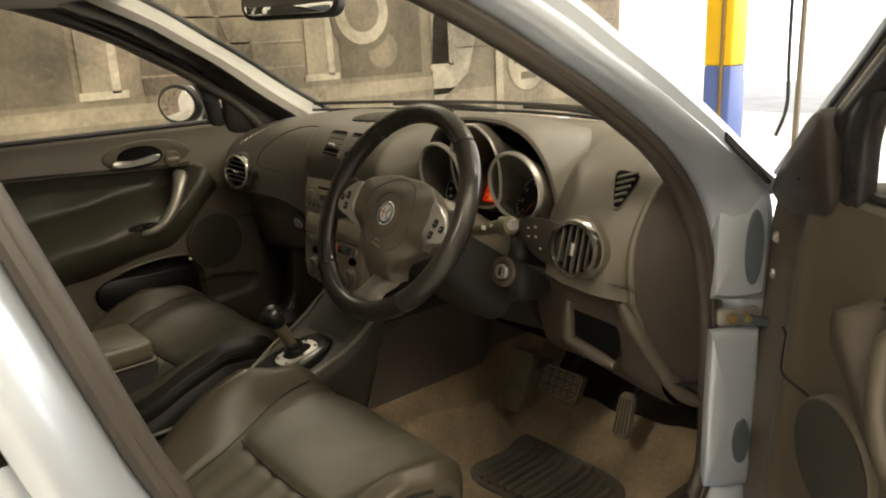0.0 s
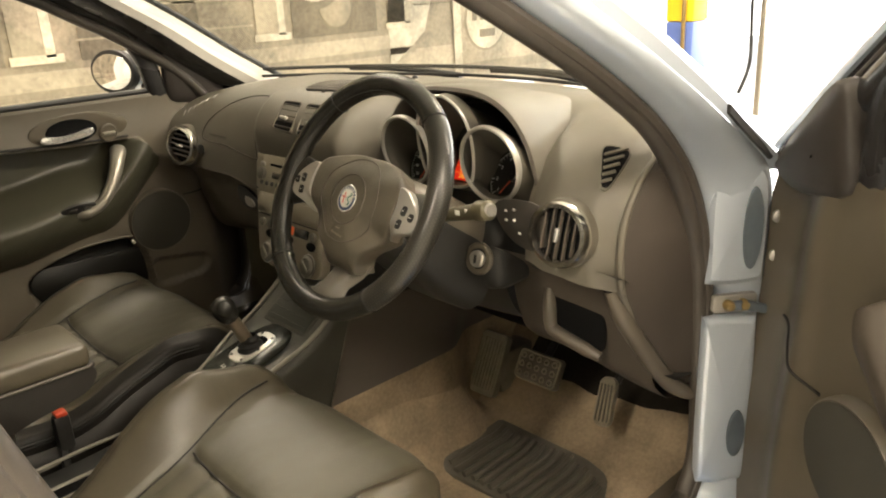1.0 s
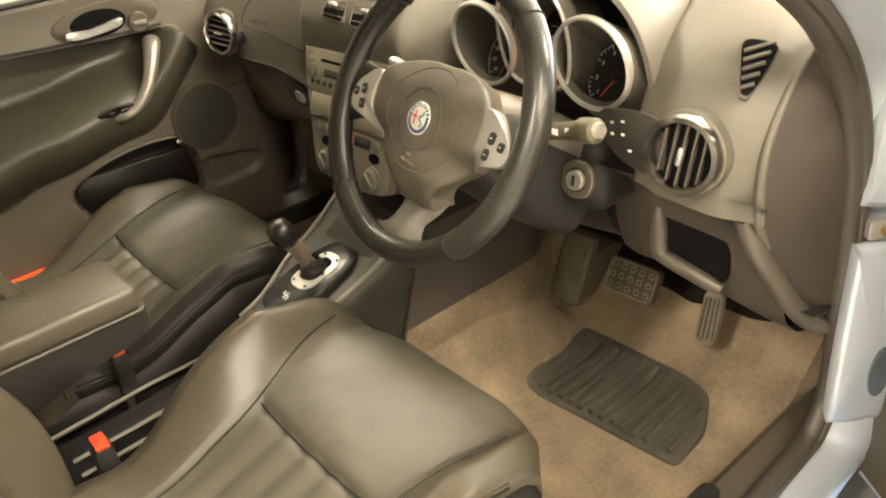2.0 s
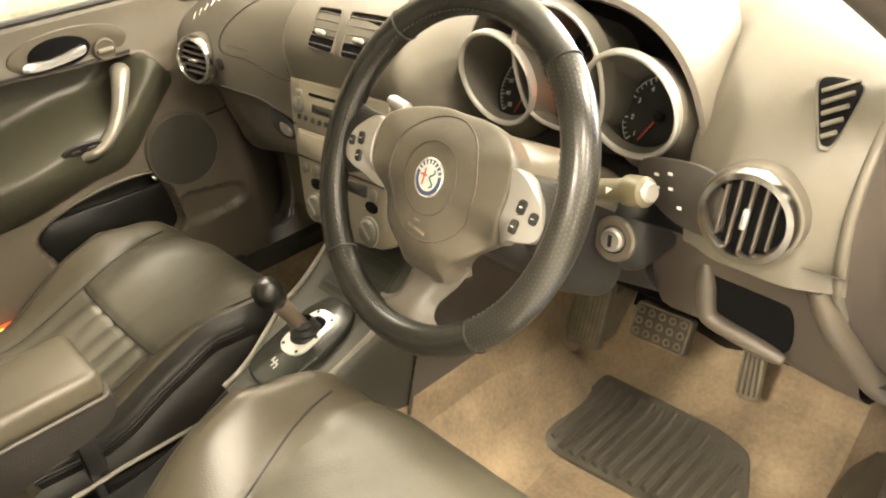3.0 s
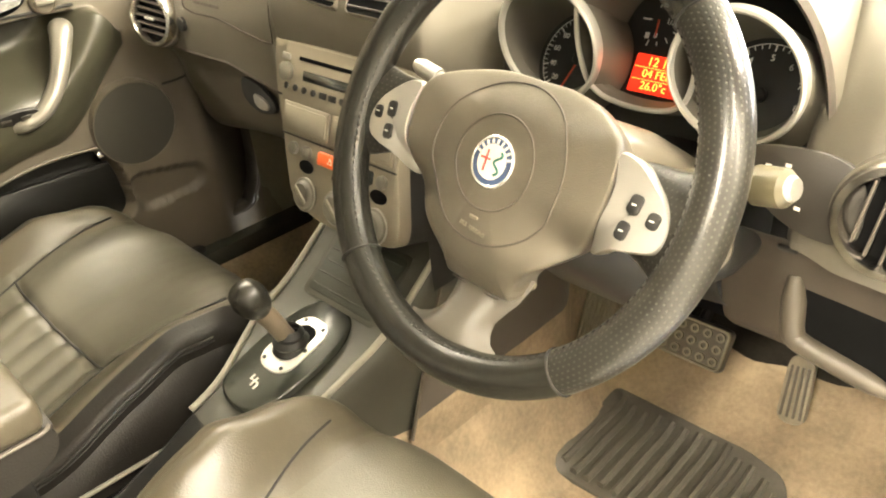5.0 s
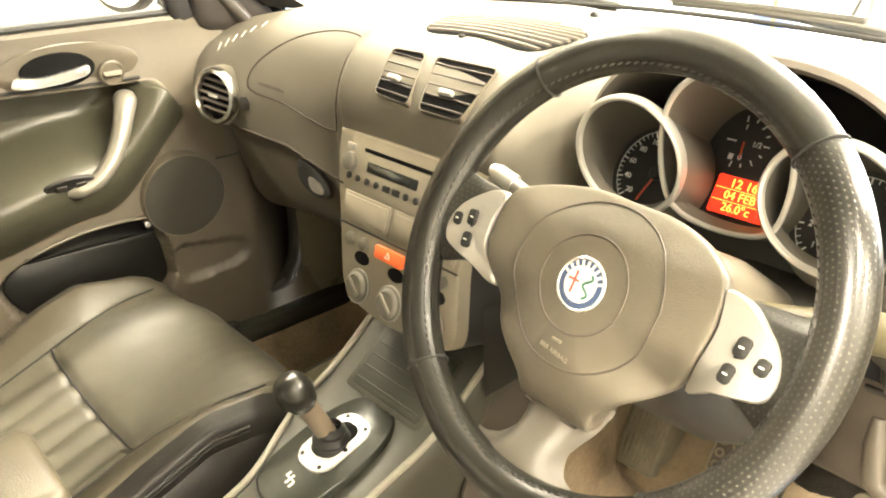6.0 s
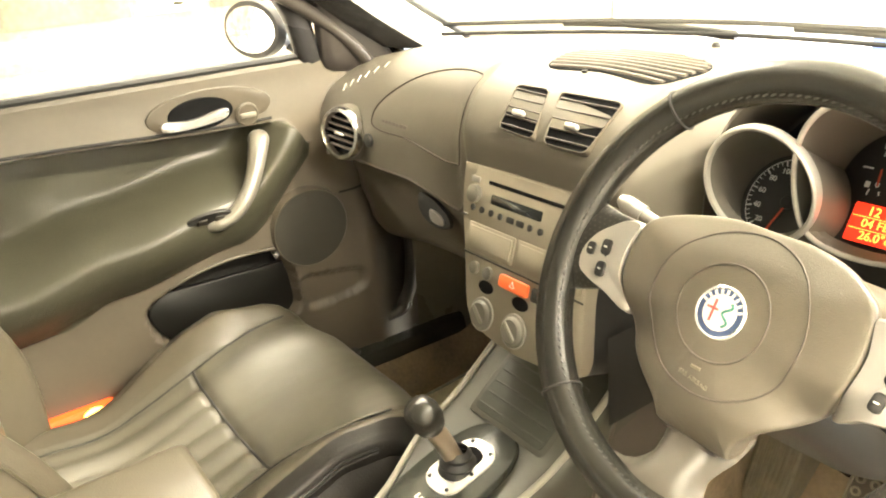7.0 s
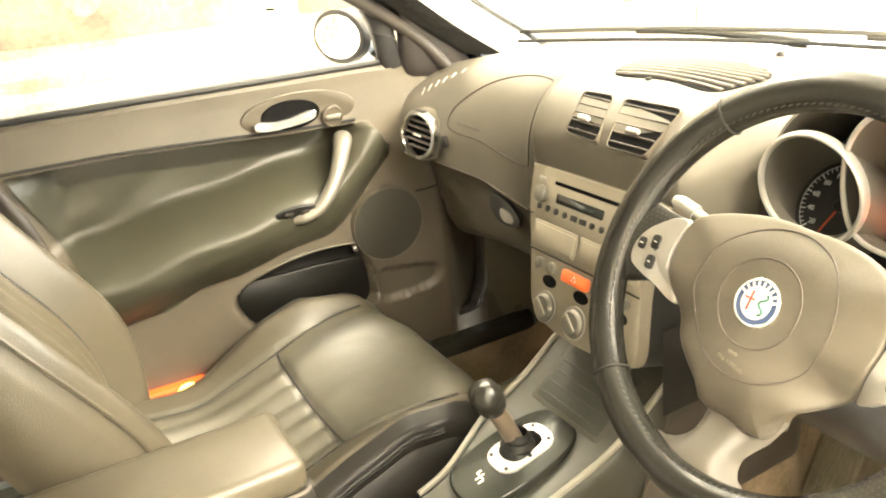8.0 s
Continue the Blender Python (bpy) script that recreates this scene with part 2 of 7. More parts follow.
def spline(pts, n, closed=False):
    """A smooth curve through the points: n steps for each span."""
    p = np.array(pts, float)
    k = len(p)
    out = []
    for i in range(k if closed else k - 1):
        a, b, c, d = (p[(i + o) % k] if closed else p[min(max(i + o, 0), k - 1)] for o in (-1, 0, 1, 2))
        for s in range(n):
            t = s / n
            out.append(0.5 * (2 * b + (c - a) * t + (2 * a - 5 * b + 4 * c - d) * t * t + (3 * b - a - 3 * c + d) * t ** 3))
    if not closed:
        out.append(p[-1])
    return np.array(out)


class Mesh:
    def __init__(self):
        self.v, self.f = [], []

    def add(self, verts, faces, m=None):
        o = len(self.v)
        self.v += [tuple((m @ Vector(p)) if m is not None else p) for p in verts]
        self.f += [tuple(i + o for i in f) for f in faces]
        return self

    def grid(self, rows, cu=False, cv=False, caps=False, m=None):
        """rows: equally long lists of points. cu joins the last row to the first, cv closes each row."""
        nu, nv = len(rows), len(rows[0])
        verts = [tuple(map(float, p)) for r in rows for p in r]
        faces = [(i * nv + j, i * nv + (j + 1) % nv, ((i + 1) % nu) * nv + (j + 1) % nv, ((i + 1) % nu) * nv + j)
                 for i in range(nu if cu else nu - 1) for j in range(nv if cv else nv - 1)]
        if caps:
            faces += [tuple(range(nv)), tuple((nu - 1) * nv + j for j in range(nv))]
        return self.add(verts, faces, m)

    def tube(self, path, r, n=10, closed=False, flat=1.0, m=None):
        """A tube along a path. r: one radius or one for each point; flat squashes it along the second axis."""
        p = np.array(path, float)
        k = len(p)
        rs = np.full(k, r) if np.isscalar(r) else np.array(r, float)
        tan = np.roll(p, -1, 0) - np.roll(p, 1, 0) if closed else np.gradient(p, axis=0)
        tan /= np.linalg.norm(tan, axis=1)[:, None] + 1e-12
        up = np.array([0, 0, 1.0]) if abs(tan[0][2]) < 0.9 else np.array([1.0, 0, 0])
        rows = []
        for i in range(k):
            a = np.cross(tan[i], up)
            a /= np.linalg.norm(a) + 1e-12
            up = np.cross(a, tan[i])
            rows.append([p[i] + rs[i] * (np.cos(t) * a + flat * np.sin(t) * up) for t in np.linspace(0, 2 * math.pi, n, endpoint=False)])
        return self.grid(rows, cu=closed, cv=True, caps=not closed, m=m)

    def lathe(self, prof, n=32, m=None):
        """prof: (radius, height) along z."""
        rows = [[(max(r, 1e-5) * math.cos(a), max(r, 1e-5) * math.sin(a), h) for a in np.linspace(0, 2 * math.pi, n, endpoint=False)] for r, h in prof]
        return self.grid(rows, cv=True, m=m)

    def box(self, size, r=0.004, m=None, seg=2):
        bm = bmesh.new()
        bmesh.ops.create_cube(bm, size=1)
        bmesh.ops.scale(bm, vec=size, verts=bm.verts)
        if r:
            bmesh.ops.bevel(bm, geom=bm.edges[:], offset=min(r, min(size) * 0.49), segments=seg, profile=0.5, affect="EDGES")
        self.add([tuple(v.co) for v in bm.verts], [tuple(v.index for v in f.verts) for f in bm.faces], m)
        bm.free()
        return self

    def slab(self, outline, depth, cham=0.002, m=None, dome=0.0):
        """An outline in the xy plane made z = 0 to depth thick, its upper edge rounded off."""
        o = np.array(outline, float)[:, :2]
        c = o.mean(0)
        e = max(np.abs(o - c).max(), 1e-6)
        rows = []
        for k, h in ((1, 0), (1, depth - cham), (1 - 0.3 * cham / e, depth - 0.3 * cham), (1 - cham / e, depth)):
            rows.append([(*(c + (q - c) * k), h) for q in o])
        if dome:
            for k in (0.9, 0.75, 0.55, 0.3, 0.05):
                rows.append([(*(c + (q - c) * k), depth + dome * (1 - k * k)) for q in o])
        return self.grid(rows, cv=True, caps=True, m=m)

    def ob(self, name, material, parent=None, label="", sharp=38):
        me = bpy.data.meshes.new(name)
        base = Vector((0, 0, 0))
        if parent is not None:
            top = parent if parent.name in BASE else parent.parent
            base = BASE[top.name]
        me.from_pydata([tuple(Vector(p) - base) for p in self.v], [], self.f)
        bm = bmesh.new()
        bm.from_mesh(me)
        bmesh.ops.remove_doubles(bm, verts=bm.verts, dist=1e-6)
        bmesh.ops.recalc_face_normals(bm, faces=bm.faces)
        bm.to_mesh(me)
        bm.free()
        me.polygons.foreach_set("use_smooth", [True] * len(me.polygons))
        me.set_sharp_from_angle(angle=radians(sharp))
        me.materials.append(material)
        ob = new(name, me)
        ob.parent = parent
        return tagged(ob, label)


def rrect(w, h, r, n=5):
    out = []
    for cx, cy, a in ((w / 2 - r, h / 2 - r, 0), (r - w / 2, h / 2 - r, 90), (r - w / 2, r - h / 2, 180), (w / 2 - r, r - h / 2, 270)):
        out += [(cx + r * math.cos(radians(a + 90 * i / n)), cy + r * math.sin(radians(a + 90 * i / n))) for i in range(n + 1)]
    return out


def oval(w, h, n=32):
    return [(w / 2 * math.cos(a), h / 2 * math.sin(a)) for a in np.linspace(0, 2 * math.pi, n, endpoint=False)]


def plane(origin, xdir, ydir):
    """A matrix whose z is the normal of a face with these two directions."""
    x = Vector(xdir).normalized()
    z = x.cross(Vector(ydir)).normalized()
    y = z.cross(x)
    m = Matrix((x, y, z)).transposed().to_4x4()
    m.translation = origin
    return m


def words(text, size, m, material, name, parent, depth=0.0004):
    cu = bpy.data.curves.new(name, "FONT")
    cu.body, cu.size, cu.align_x, cu.align_y, cu.extrude = text, size, "CENTER", "CENTER", depth
    tmp = bpy.data.objects.new(name, cu)
    me = bpy.data.meshes.new_from_object(tmp)
    bpy.data.objects.remove(tmp)
    k = Mesh()
    k.add([tuple(v.co) for v in me.vertices], [tuple(p.vertices) for p in me.polygons], m)
    bpy.data.meshes.remove(me)
    return k.ob(name, material, parent)


def T(x, y, z):
    return Matrix.Translation((x, y, z))


def bump(v, c, w):
    return math.exp(-((v - c) / w) ** 2)


def smooth(a, b, v):
    t = min(1, max(0, (v - a) / (b - a)))
    return t * t * (3 - 2 * t)


# ---- the workshop ----
def slab_box(name, lo, hi, material, label="", kind="structure", category=""):
    k = Mesh()
    k.box([b - a for a, b in zip(lo, hi)], 0.0, T(*[(a + b) / 2 for a, b in zip(lo, hi)]))
    return tagged(k.ob(name, material), label, category, "", kind)


slab_box("floor", (-3.4, -5.2, -0.2), (5.7, 7.2, 0), CONCRETE, "pale worn concrete workshop floor")
slab_box("ground", (-14, 7.2, -0.24), (16, 30, -0.004), CONCRETE, "pale concrete yard outside the doorway")
slab_box("wall_west", (-3.4, -5.2, 0), (-3.2, 7.2, 3.4), PLASTER, "pale plastered workshop wall with a mural")
slab_box("wall_east", (5.5, -5.2, 0), (5.7, 7.2, 3.4), PLASTER, "plain white workshop wall")
slab_box("wall_south", (-3.2, -5.2, 0), (5.5, -5.0, 3.4), PLASTER, "plain white workshop wall")
slab_box("wall_north", (-3.2, 7.0, 3.0), (5.5, 7.2, 3.4), PLASTER, "white wall above the wide doorway")
slab_box("ceiling", (-3.4, -5.2, 3.4), (5.7, 7.2, 3.6), PLASTER, "plain white workshop ceiling")
backdrop = bpy.data.materials.new("bright_daylight")
backdrop.use_nodes = True
bb = backdrop.node_tree.nodes["Principled BSDF"]
bb.inputs["Emission Color"].default_value, bb.inputs["Emission Strength"].default_value = (1, 0.98, 0.95, 1), 5.0
slab_box("backdrop", (-14, 14.0, -0.1), (16, 14.1, 9), backdrop, "bright white daylight beyond the doorway")

# battens added so that each of the unseen lamps has a body
for lx, ly, power in LAMPS:
    lamp = root("added_ceiling_light", (lx, ly, 3.4), "unseen white batten added for a tuned ceiling lamp", "ceiling light", "workshop lights")
    Mesh().box((0.16, 1.6, 0.06), 0.01, T(lx, ly, 3.37)).ob("housing", PLASTER, lamp)

column = root("column", (-1.48, 4.15, 0), "square column painted yellow above blue", "column")
Mesh().box((0.205, 0.205, 0.92), 0.015, T(-1.575, 4.15, 0.46)).ob("base", BLUE, column, "blue lower part")
Mesh().box((0.205, 0.205, 2.48), 0.015, T(-1.575, 4.15, 2.16)).ob("shaft", YELLOW, column, "yellow upper part")
Mesh().tube([(-1.535, 4.034, 0.1), (-1.535, 4.034, 3.3)], 0.014, 8).ob("conduit", BRASS, column, "thin brownish pipe")

lift = root("lift_arm", (0.95, 0.1, 0), "blue steel arm of a car lift on the floor", "car lift")
Mesh().box((0.16, 1.5, 0.12), 0.012, T(0.93, 0.25, 0.13)).ob("beam", LIFTBLUE, lift)
Mesh().box((0.20, 0.20, 0.07), 0.01, T(0.93, -0.4, 0.035)).ob("foot", LIFTBLUE, lift)
Mesh().box((0.20, 0.20, 0.07), 0.01, T(0.93, 0.9, 0.035)).ob("foot", LIFTBLUE, lift)

post = root("hose_post", (-1.02, 4.1, 0), "slim grey post with a hanging black hose", "post")
Mesh().box((0.032, 0.032, 3.3), 0.006, T(-1.02, 4.1, 1.65)).ob("pole", STACK, post)
Mesh().box((0.16, 0.16, 0.02), 0.004, T(-1.02, 4.1, 0.011)).ob("foot", STACK, post)
Mesh().tube(spline([(-1.07, 4.02, 1.6), (-1.05, 4.0, 1.0), (-1.04, 4.0, 0.68), (-1.10, 4.0, 0.48)], 8), 0.012, 8).ob("hose", DARK, post)

bench = root("tool_trolley", (-0.25, 5.6, 0), "low red tool trolley with small tools on top", "trolley")
Mesh().box((0.7, 0.4, 0.06), 0.012, T(-0.25, 5.6, 0.68)).ob("tray", RED, bench, "red steel tray")
for dx in (-0.3, 0.3):
    for dy in (-0.15, 0.15):
        Mesh().box((0.03, 0.03, 0.66), 0.003, T(-0.25 + dx, 5.6 + dy, 0.33)).ob("leg", STACK, bench)
Mesh().tube([(-0.40, 5.55, 0.71), (-0.38, 5.56, 0.80), (-0.39, 5.56, 0.86)], [0.03, 0.02, 0.008], 10).ob("bottle", OLIVE, bench)
Mesh().box((0.28, 0.05, 0.03), 0.01, T(-0.07, 5.52, 0.725)).ob("tool", SILVER, bench)

# the printed mural: flat pieces on the west wall, in sepia tones
mural = root("mural", (-3.2, 1.0, 1.4), "sepia photographic mural of an old filling station", "mural")
WX = -3.2


def print_piece(name, pts, tone, layer):
    """A flat printed shape. pts: (y, z)."""
    k = Mesh()
    k.slab([(y - 0.11, z + 0.055) for y, z in pts], 0.002, 0.0005, plane((WX + 0.003 + 0.003 * layer, 0, 0), (0, 1, 0), (0, 0, 1)))
    return k.ob(name, SEPIA[tone], mural)


def rect(y0, z0, y1, z1):
    return [(y0, z0), (y1, z0), (y1, z1), (y0, z1)]


print_piece("sheet", rect(-3.0, 0.25, 5.2, 2.7), 1, 0)
print_piece("road", rect(-3.0, 0.25, 5.2, 0.74), 2, 1)
print_piece("road_edge", [(-3.0, 0.60), (5.2, 0.48), (5.2, 0.56), (-3.0, 0.70)], 1, 2)
print_piece("kerb", rect(-3.0, 0.74, 3.2, 0.86), 2, 2)
print_piece("kerb_face", rect(-3.0, 0.72, 3.2, 0.765), 1, 3)
print_piece("doorway", rect(-0.6, 0.9, 0.42, 2.2), 0, 2)
print_piece("doorway", rect(0.80, 0.9, 1.5, 2.2), 0, 2)
print_piece("doorway", rect(2.15, 0.9, 2.85, 2.2), 0, 2)
for y in (0.56, 1.98, 3.05):
    print_piece("post", rect(y - 0.10, 0.93, y + 0.10, 2.6), 2, 3)
    print_piece("post_edge", rect(y + 0.06, 0.93, y + 0.11, 2.6), 3, 4)
    print_piece("plinth", rect(y - 0.12, 0.90, y + 0.15, 0.945), 3, 4)
for y, z0, z1 in ((-0.2, 1.0, 1.6), (1.15, 0.98, 1.5), (1.42, 1.1, 1.9), (2.5, 0.95, 1.2)):
    print_piece("barrel", [(y + 0.13 * math.cos(a), (z0 + z1) / 2 + (z1 - z0) / 2 * math.sin(a)) for a in np.linspace(0, 6.28, 24, endpoint=False)], 1, 3)
for i in range(9):
    z = 1.0 + i * 0.16
    print_piece("board", rect(0.78, z, 1.86, z + 0.012), 2, 3)
    print_piece("board", rect(3.2, z + 0.05, 5.1, z + 0.06), 0, 3)
print_piece("tyre", [(2.34 + 0.27 * math.cos(a), 1.34 + 0.27 * math.sin(a)) for a in np.linspace(0, 6.28, 40, endpoint=False)], 0, 4)
print_piece("tyre_band", [(2.34 + 0.22 * math.cos(a), 1.34 + 0.22 * math.sin(a)) for a in np.linspace(0, 6.28, 40, endpoint=False)], 3, 5)
print_piece("tyre_centre", [(2.34 + 0.14 * math.cos(a), 1.34 + 0.14 * math.sin(a)) for a in np.linspace(0, 6.28, 40, endpoint=False)], 1, 6)
print_piece("wing", [(2.95, 0.62), (3.3, 0.86), (3.45, 1.3), (3.4, 1.6), (3.0, 1.6), (2.95, 1.0)], 3, 3)
print_piece("pump", rect(3.62, 0.58, 4.30, 1.25), 2, 4)
print_piece("pump_side", rect(3.60, 0.50, 3.68, 1.9), 3, 5)
print_piece("disc", [(3.96 + 0.24 * math.cos(a), 0.90 + 0.24 * math.sin(a)) for a in np.linspace(0, 6.28, 40, endpoint=False)], 1, 5)
print_piece("disc_face", [(3.96 + 0.22 * math.cos(a), 0.90 + 0.22 * math.sin(a)) for a in np.linspace(0, 6.28, 40, endpoint=False)], 3, 6)
for i in range(4):
    print_piece("bar", rect(3.80 + 0.09 * i, 0.90, 3.855 + 0.09 * i, 1.0), 0, 7)
print_piece("bar", rect(3.88, 0.77, 4.06, 0.83), 0, 7)


# ---- the car's shell ----
shell = root("car_body", (0, 0, 0.18), "pale metallic blue hatchback body with its doors' openings", "car body")
FRONT = [(0.72, 0.10, 0.425), (0.722, 0.165, 0.45), (0.722, 0.19, 0.52), (0.722, 0.193, 0.66), (0.722, 0.178, 0.83), (0.72, 0.135, 0.955), (0.715, 0.045, 1.055),
         (0.70, -0.075, 1.135), (0.682, -0.18, 1.195), (0.655, -0.28, 1.255), (0.625, -0.42, 1.32)]
TOP = [(0.60, -0.60, 1.365), (0.60, -0.80, 1.37)]
BACK = [(0.63, -0.86, 1.30), (0.68, -0.817, 1.17), (0.715, -0.782, 1.05), (0.728, -0.742, 0.92), (0.73, -0.70, 0.80), (0.73, -0.67, 0.60), (0.725, -0.655, 0.47)]
SILL = [(0.72, -0.62, 0.425), (0.72, -0.3, 0.415)]
BASELOOP = spline(FRONT + TOP + BACK + SILL, 5, True)
# the driver's opening, its seal moved in a little to fit the camera's view
DRIVER = [(0.715, 0.10, 0.425), (0.716, 0.165, 0.45), (0.714, 0.194, 0.52), (0.712, 0.187, 0.66), (0.711, 0.167, 0.83), (0.709, 0.117, 0.955), (0.706, 0.034, 1.055), (0.696, -0.079, 1.135)]
DRIVELOOP = spline(DRIVER + FRONT[8:] + TOP + BACK + SILL, 5, True)


EDGE = [(0.79, 0.22, 0.35), (0.80, 0.285, 0.40), (0.80, 0.295, 0.52), (0.80, 0.295, 0.66), (0.80, 0.29, 0.83), (0.79, 0.265, 0.97), (0.775, 0.10, 1.067),
        (0.752, -0.02, 1.15), (0.73, -0.10, 1.205), (0.705, -0.19, 1.265), (0.67, -0.33, 1.335)]
EDGE += [(0.63, -0.60, 1.40), (0.63, -0.80, 1.405), (0.67, -0.95, 1.32), (0.715, -0.905, 1.17), (0.755, -0.868, 1.05), (0.785, -0.83, 0.92), (0.795, -0.795, 0.80), (0.795, -0.77, 0.60), (0.79, -0.745, 0.42),
         (0.79, -0.62, 0.355), (0.79, -0.3, 0.35)]
RIM = spline(EDGE, 5, True)
# the driver's jamb, made shallower below the mirror to fit the camera's view
DRIVERIM = spline([(x - 0.024, y - 0.030, z) for x, y, z in EDGE[:5]] + [(EDGE[5][0] - 0.016, EDGE[5][1] - 0.020, EDGE[5][2])] + EDGE[6:], 5, True)

# highlight put into the shape: the upper flank leans to mirror the lamps
FLANK = ((-0.03, 0.2), (-0.008, 0.35), (0.0, 0.55), (0.008, 0.70), (0.006, 0.75), (-0.008, 0.795), (-0.026, 0.86), (-0.05, 0.95))
for s in (1, -1):
    f = np.array([s, 1, 1])
    LOOP = BASELOOP.copy() if s < 0 else DRIVELOOP.copy()
    if s < 0:
        LOOP += np.array([(0, 0.016, 0.018)]) * np.array([smooth(-0.45, -0.10, p[1]) * smooth(0.88, 0.98, p[2]) for p in LOOP])[:, None]
    outer_rim = RIM if s < 0 else DRIVERIM
    span = outer_rim - LOOP
    Mesh().tube(LOOP * f, 0.0135, 10, True).ob("door_seal", SEAL, shell, "dark rubber door seal")
    Mesh().tube((LOOP + span * (0.19 if s < 0 else 0.095) + (0.004, 0, 0)) * f, 0.0105 if s < 0 else 0.0095, 8, True).ob("seal_lip", SEAL, shell)
    rows = [(LOOP + span * k + (o, 0, 0)) * f for k, o in ((0.05, -0.012), (0.16, -0.006), (0.24, -0.004), (0.30, -0.001), (0.42, 0.012), (0.60, 0.016), (0.80, 0.012), (0.93, 0.006), (1.0, 0.0))]
    rows.append((outer_rim + span * 0.01 + (-0.006, 0, 0)) * f)
    rows.append((outer_rim - span * 0.05 + (-0.03, 0, 0)) * f)
    Mesh().grid(rows, cv=True).ob("side_frame", PAINT, shell, "blue-silver painted door opening")
    # front wing and rear flank outside the openings
    wing = [[(s * x, y - (0.028 if s > 0 and y < 0.35 else 0), z) for y, z in ((0.315, 0.30), (0.32, 0.55), (0.315, 0.80), (0.31, 0.92), (0.40, 0.935))] for x in ((0.80, 0.83) if s < 0 else (0.777, 0.805))]
    wing += [[(s * x, y, z) for y, z in ((1.6, 0.30), (1.6, 0.55), (1.6, 0.74), (1.6, 0.84), (1.6, 0.87))] for x in (0.80,)]
    Mesh().grid(wing).ob("wing", PAINT, shell)
    Mesh().grid([[(s * (w + d), y, z) for d, z in FLANK] for w, y in ((0.80, -0.80), (0.815, -0.90), (0.815, -1.05), (0.815, -1.3), (0.80, -1.7), (0.755, -2.0), (0.70, -2.2), (0.60, -2.3))]).ob("rear_flank", PAINT, shell, "blue-silver rear flank, its upper part leaned to mirror the lamps")
    # window posts and fixed glass behind the opening
    Mesh().grid([[(s * 0.76, y, 0.95), (s * 0.70, y - 0.02, 1.16), (s * 0.62, y - 0.03, 1.355)] for y in (-0.93, -0.99, -1.05)]).ob("centre_post", FRAME, shell)
    Mesh().grid([[(s * x, y, 0.95), (s * (x * 0.45 + 0.345), y + 0.06 * (y < -1.9), 1.16), (s * 0.62, y + 0.10 * (y < -1.9), 1.345 - 0.04 * (y < -1.9))] for x, y in ((0.765, -1.05), (0.765, -1.3), (0.75, -1.7), (0.705, -2.0))]).ob("rear_side_glass", GLASS, shell, "clear fixed side glass").visible_shadow = False
    Mesh().grid([[(s * 0.705, -2.0, 0.95), (s * 0.662, -1.94, 1.16), (s * 0.62, -1.90, 1.305)], [(s * 0.66, -2.2, 0.95), (s * 0.64, -2.1, 1.16), (s * 0.62, -2.0, 1.283)], [(s * 0.55, -2.3, 0.95), (s * 0.57, -2.15, 1.16), (s * 0.58, -2.0, 1.288)]]).ob("rear_post", PAINT, shell)
    # pale inner trim of the windscreen pillar
    a = spline([(0.728, 0.165, 1.0), (0.70, 0.06, 1.065), (0.675, -0.06, 1.15), (0.645, -0.17, 1.215), (0.61, -0.27, 1.275), (0.57, -0.42, 1.345)], 5)
    b = spline([(0.735, 0.40, 1.01), (0.69, 0.22, 1.11), (0.655, 0.08, 1.195), (0.625, -0.03, 1.255), (0.59, -0.14, 1.315), (0.55, -0.25, 1.365)], 5)
    if s < 0:
        a = a + np.array([(0, 0.016, 0.018)]) * np.array([smooth(-0.45, -0.10, p[1]) for p in a])[:, None]
    if s > 0:
        b = spline([(0.735, 0.22, 1.005), (0.705, 0.10, 1.085), (0.68, -0.01, 1.165), (0.655, -0.10, 1.225), (0.622, -0.20, 1.288), (0.58, -0.31, 1.345)], 5)
    # outer face of the pillar, from the opening's rim to the windscreen
    o = spline([(0.79, 0.245, 0.985), (0.772, 0.125, 1.084), (0.75, 0.005, 1.170), (0.728, -0.078, 1.226), (0.703, -0.168, 1.288), (0.668, -0.31, 1.360)], 5)
    r_ = spline(EDGE[5:11], 5)
    Mesh().grid([(r_ + (-0.03, -0.005, -0.004)) * f, r_ * f, (r_ * 0.5 + o * 0.5 + (0.006, 0, 0)) * f, o * f, (o + (-0.018, 0.006, 0.004)) * f, b * f]).ob("pillar_skin", PAINT, shell)
    rows = [a * f, (a * 0.78 + b * 0.22 + (-0.026, 0, -0.006)) * f, (a * 0.62 + b * 0.38 + (-0.034, 0, -0.008)) * f, (a * 0.4 + b * 0.6 + (-0.034, 0, -0.008)) * f, b * f]
    Mesh().grid(rows[:3] if s < 0 else rows[:2]).ob("pillar_seal", FRAME, shell, "black inner band of the pillar")
    Mesh().grid(rows[2:] if s < 0 else rows[1:]).ob("pillar_trim", PILLAR, shell, "pale grey windscreen pillar trim")
    # black frame of the windscreen's edge
    Mesh().tube(b * f, 0.008, 8).ob("screen_edge", DARK, shell)
    # centre pillar trim
    Mesh().grid([[(s * x, y, z) for x, y, z in ((0.70, -0.78, 0.40), (0.70, -0.80, 0.8), (0.68, -0.86, 1.05), (0.58, -0.93, 1.34))],
                 [(s * x, y, z) for x, y, z in ((0.70, -0.92, 0.40), (0.70, -0.94, 0.8), (0.68, -1.0, 1.05), (0.58, -1.05, 1.34))]]).ob("centre_pillar_trim", TRIM, shell)
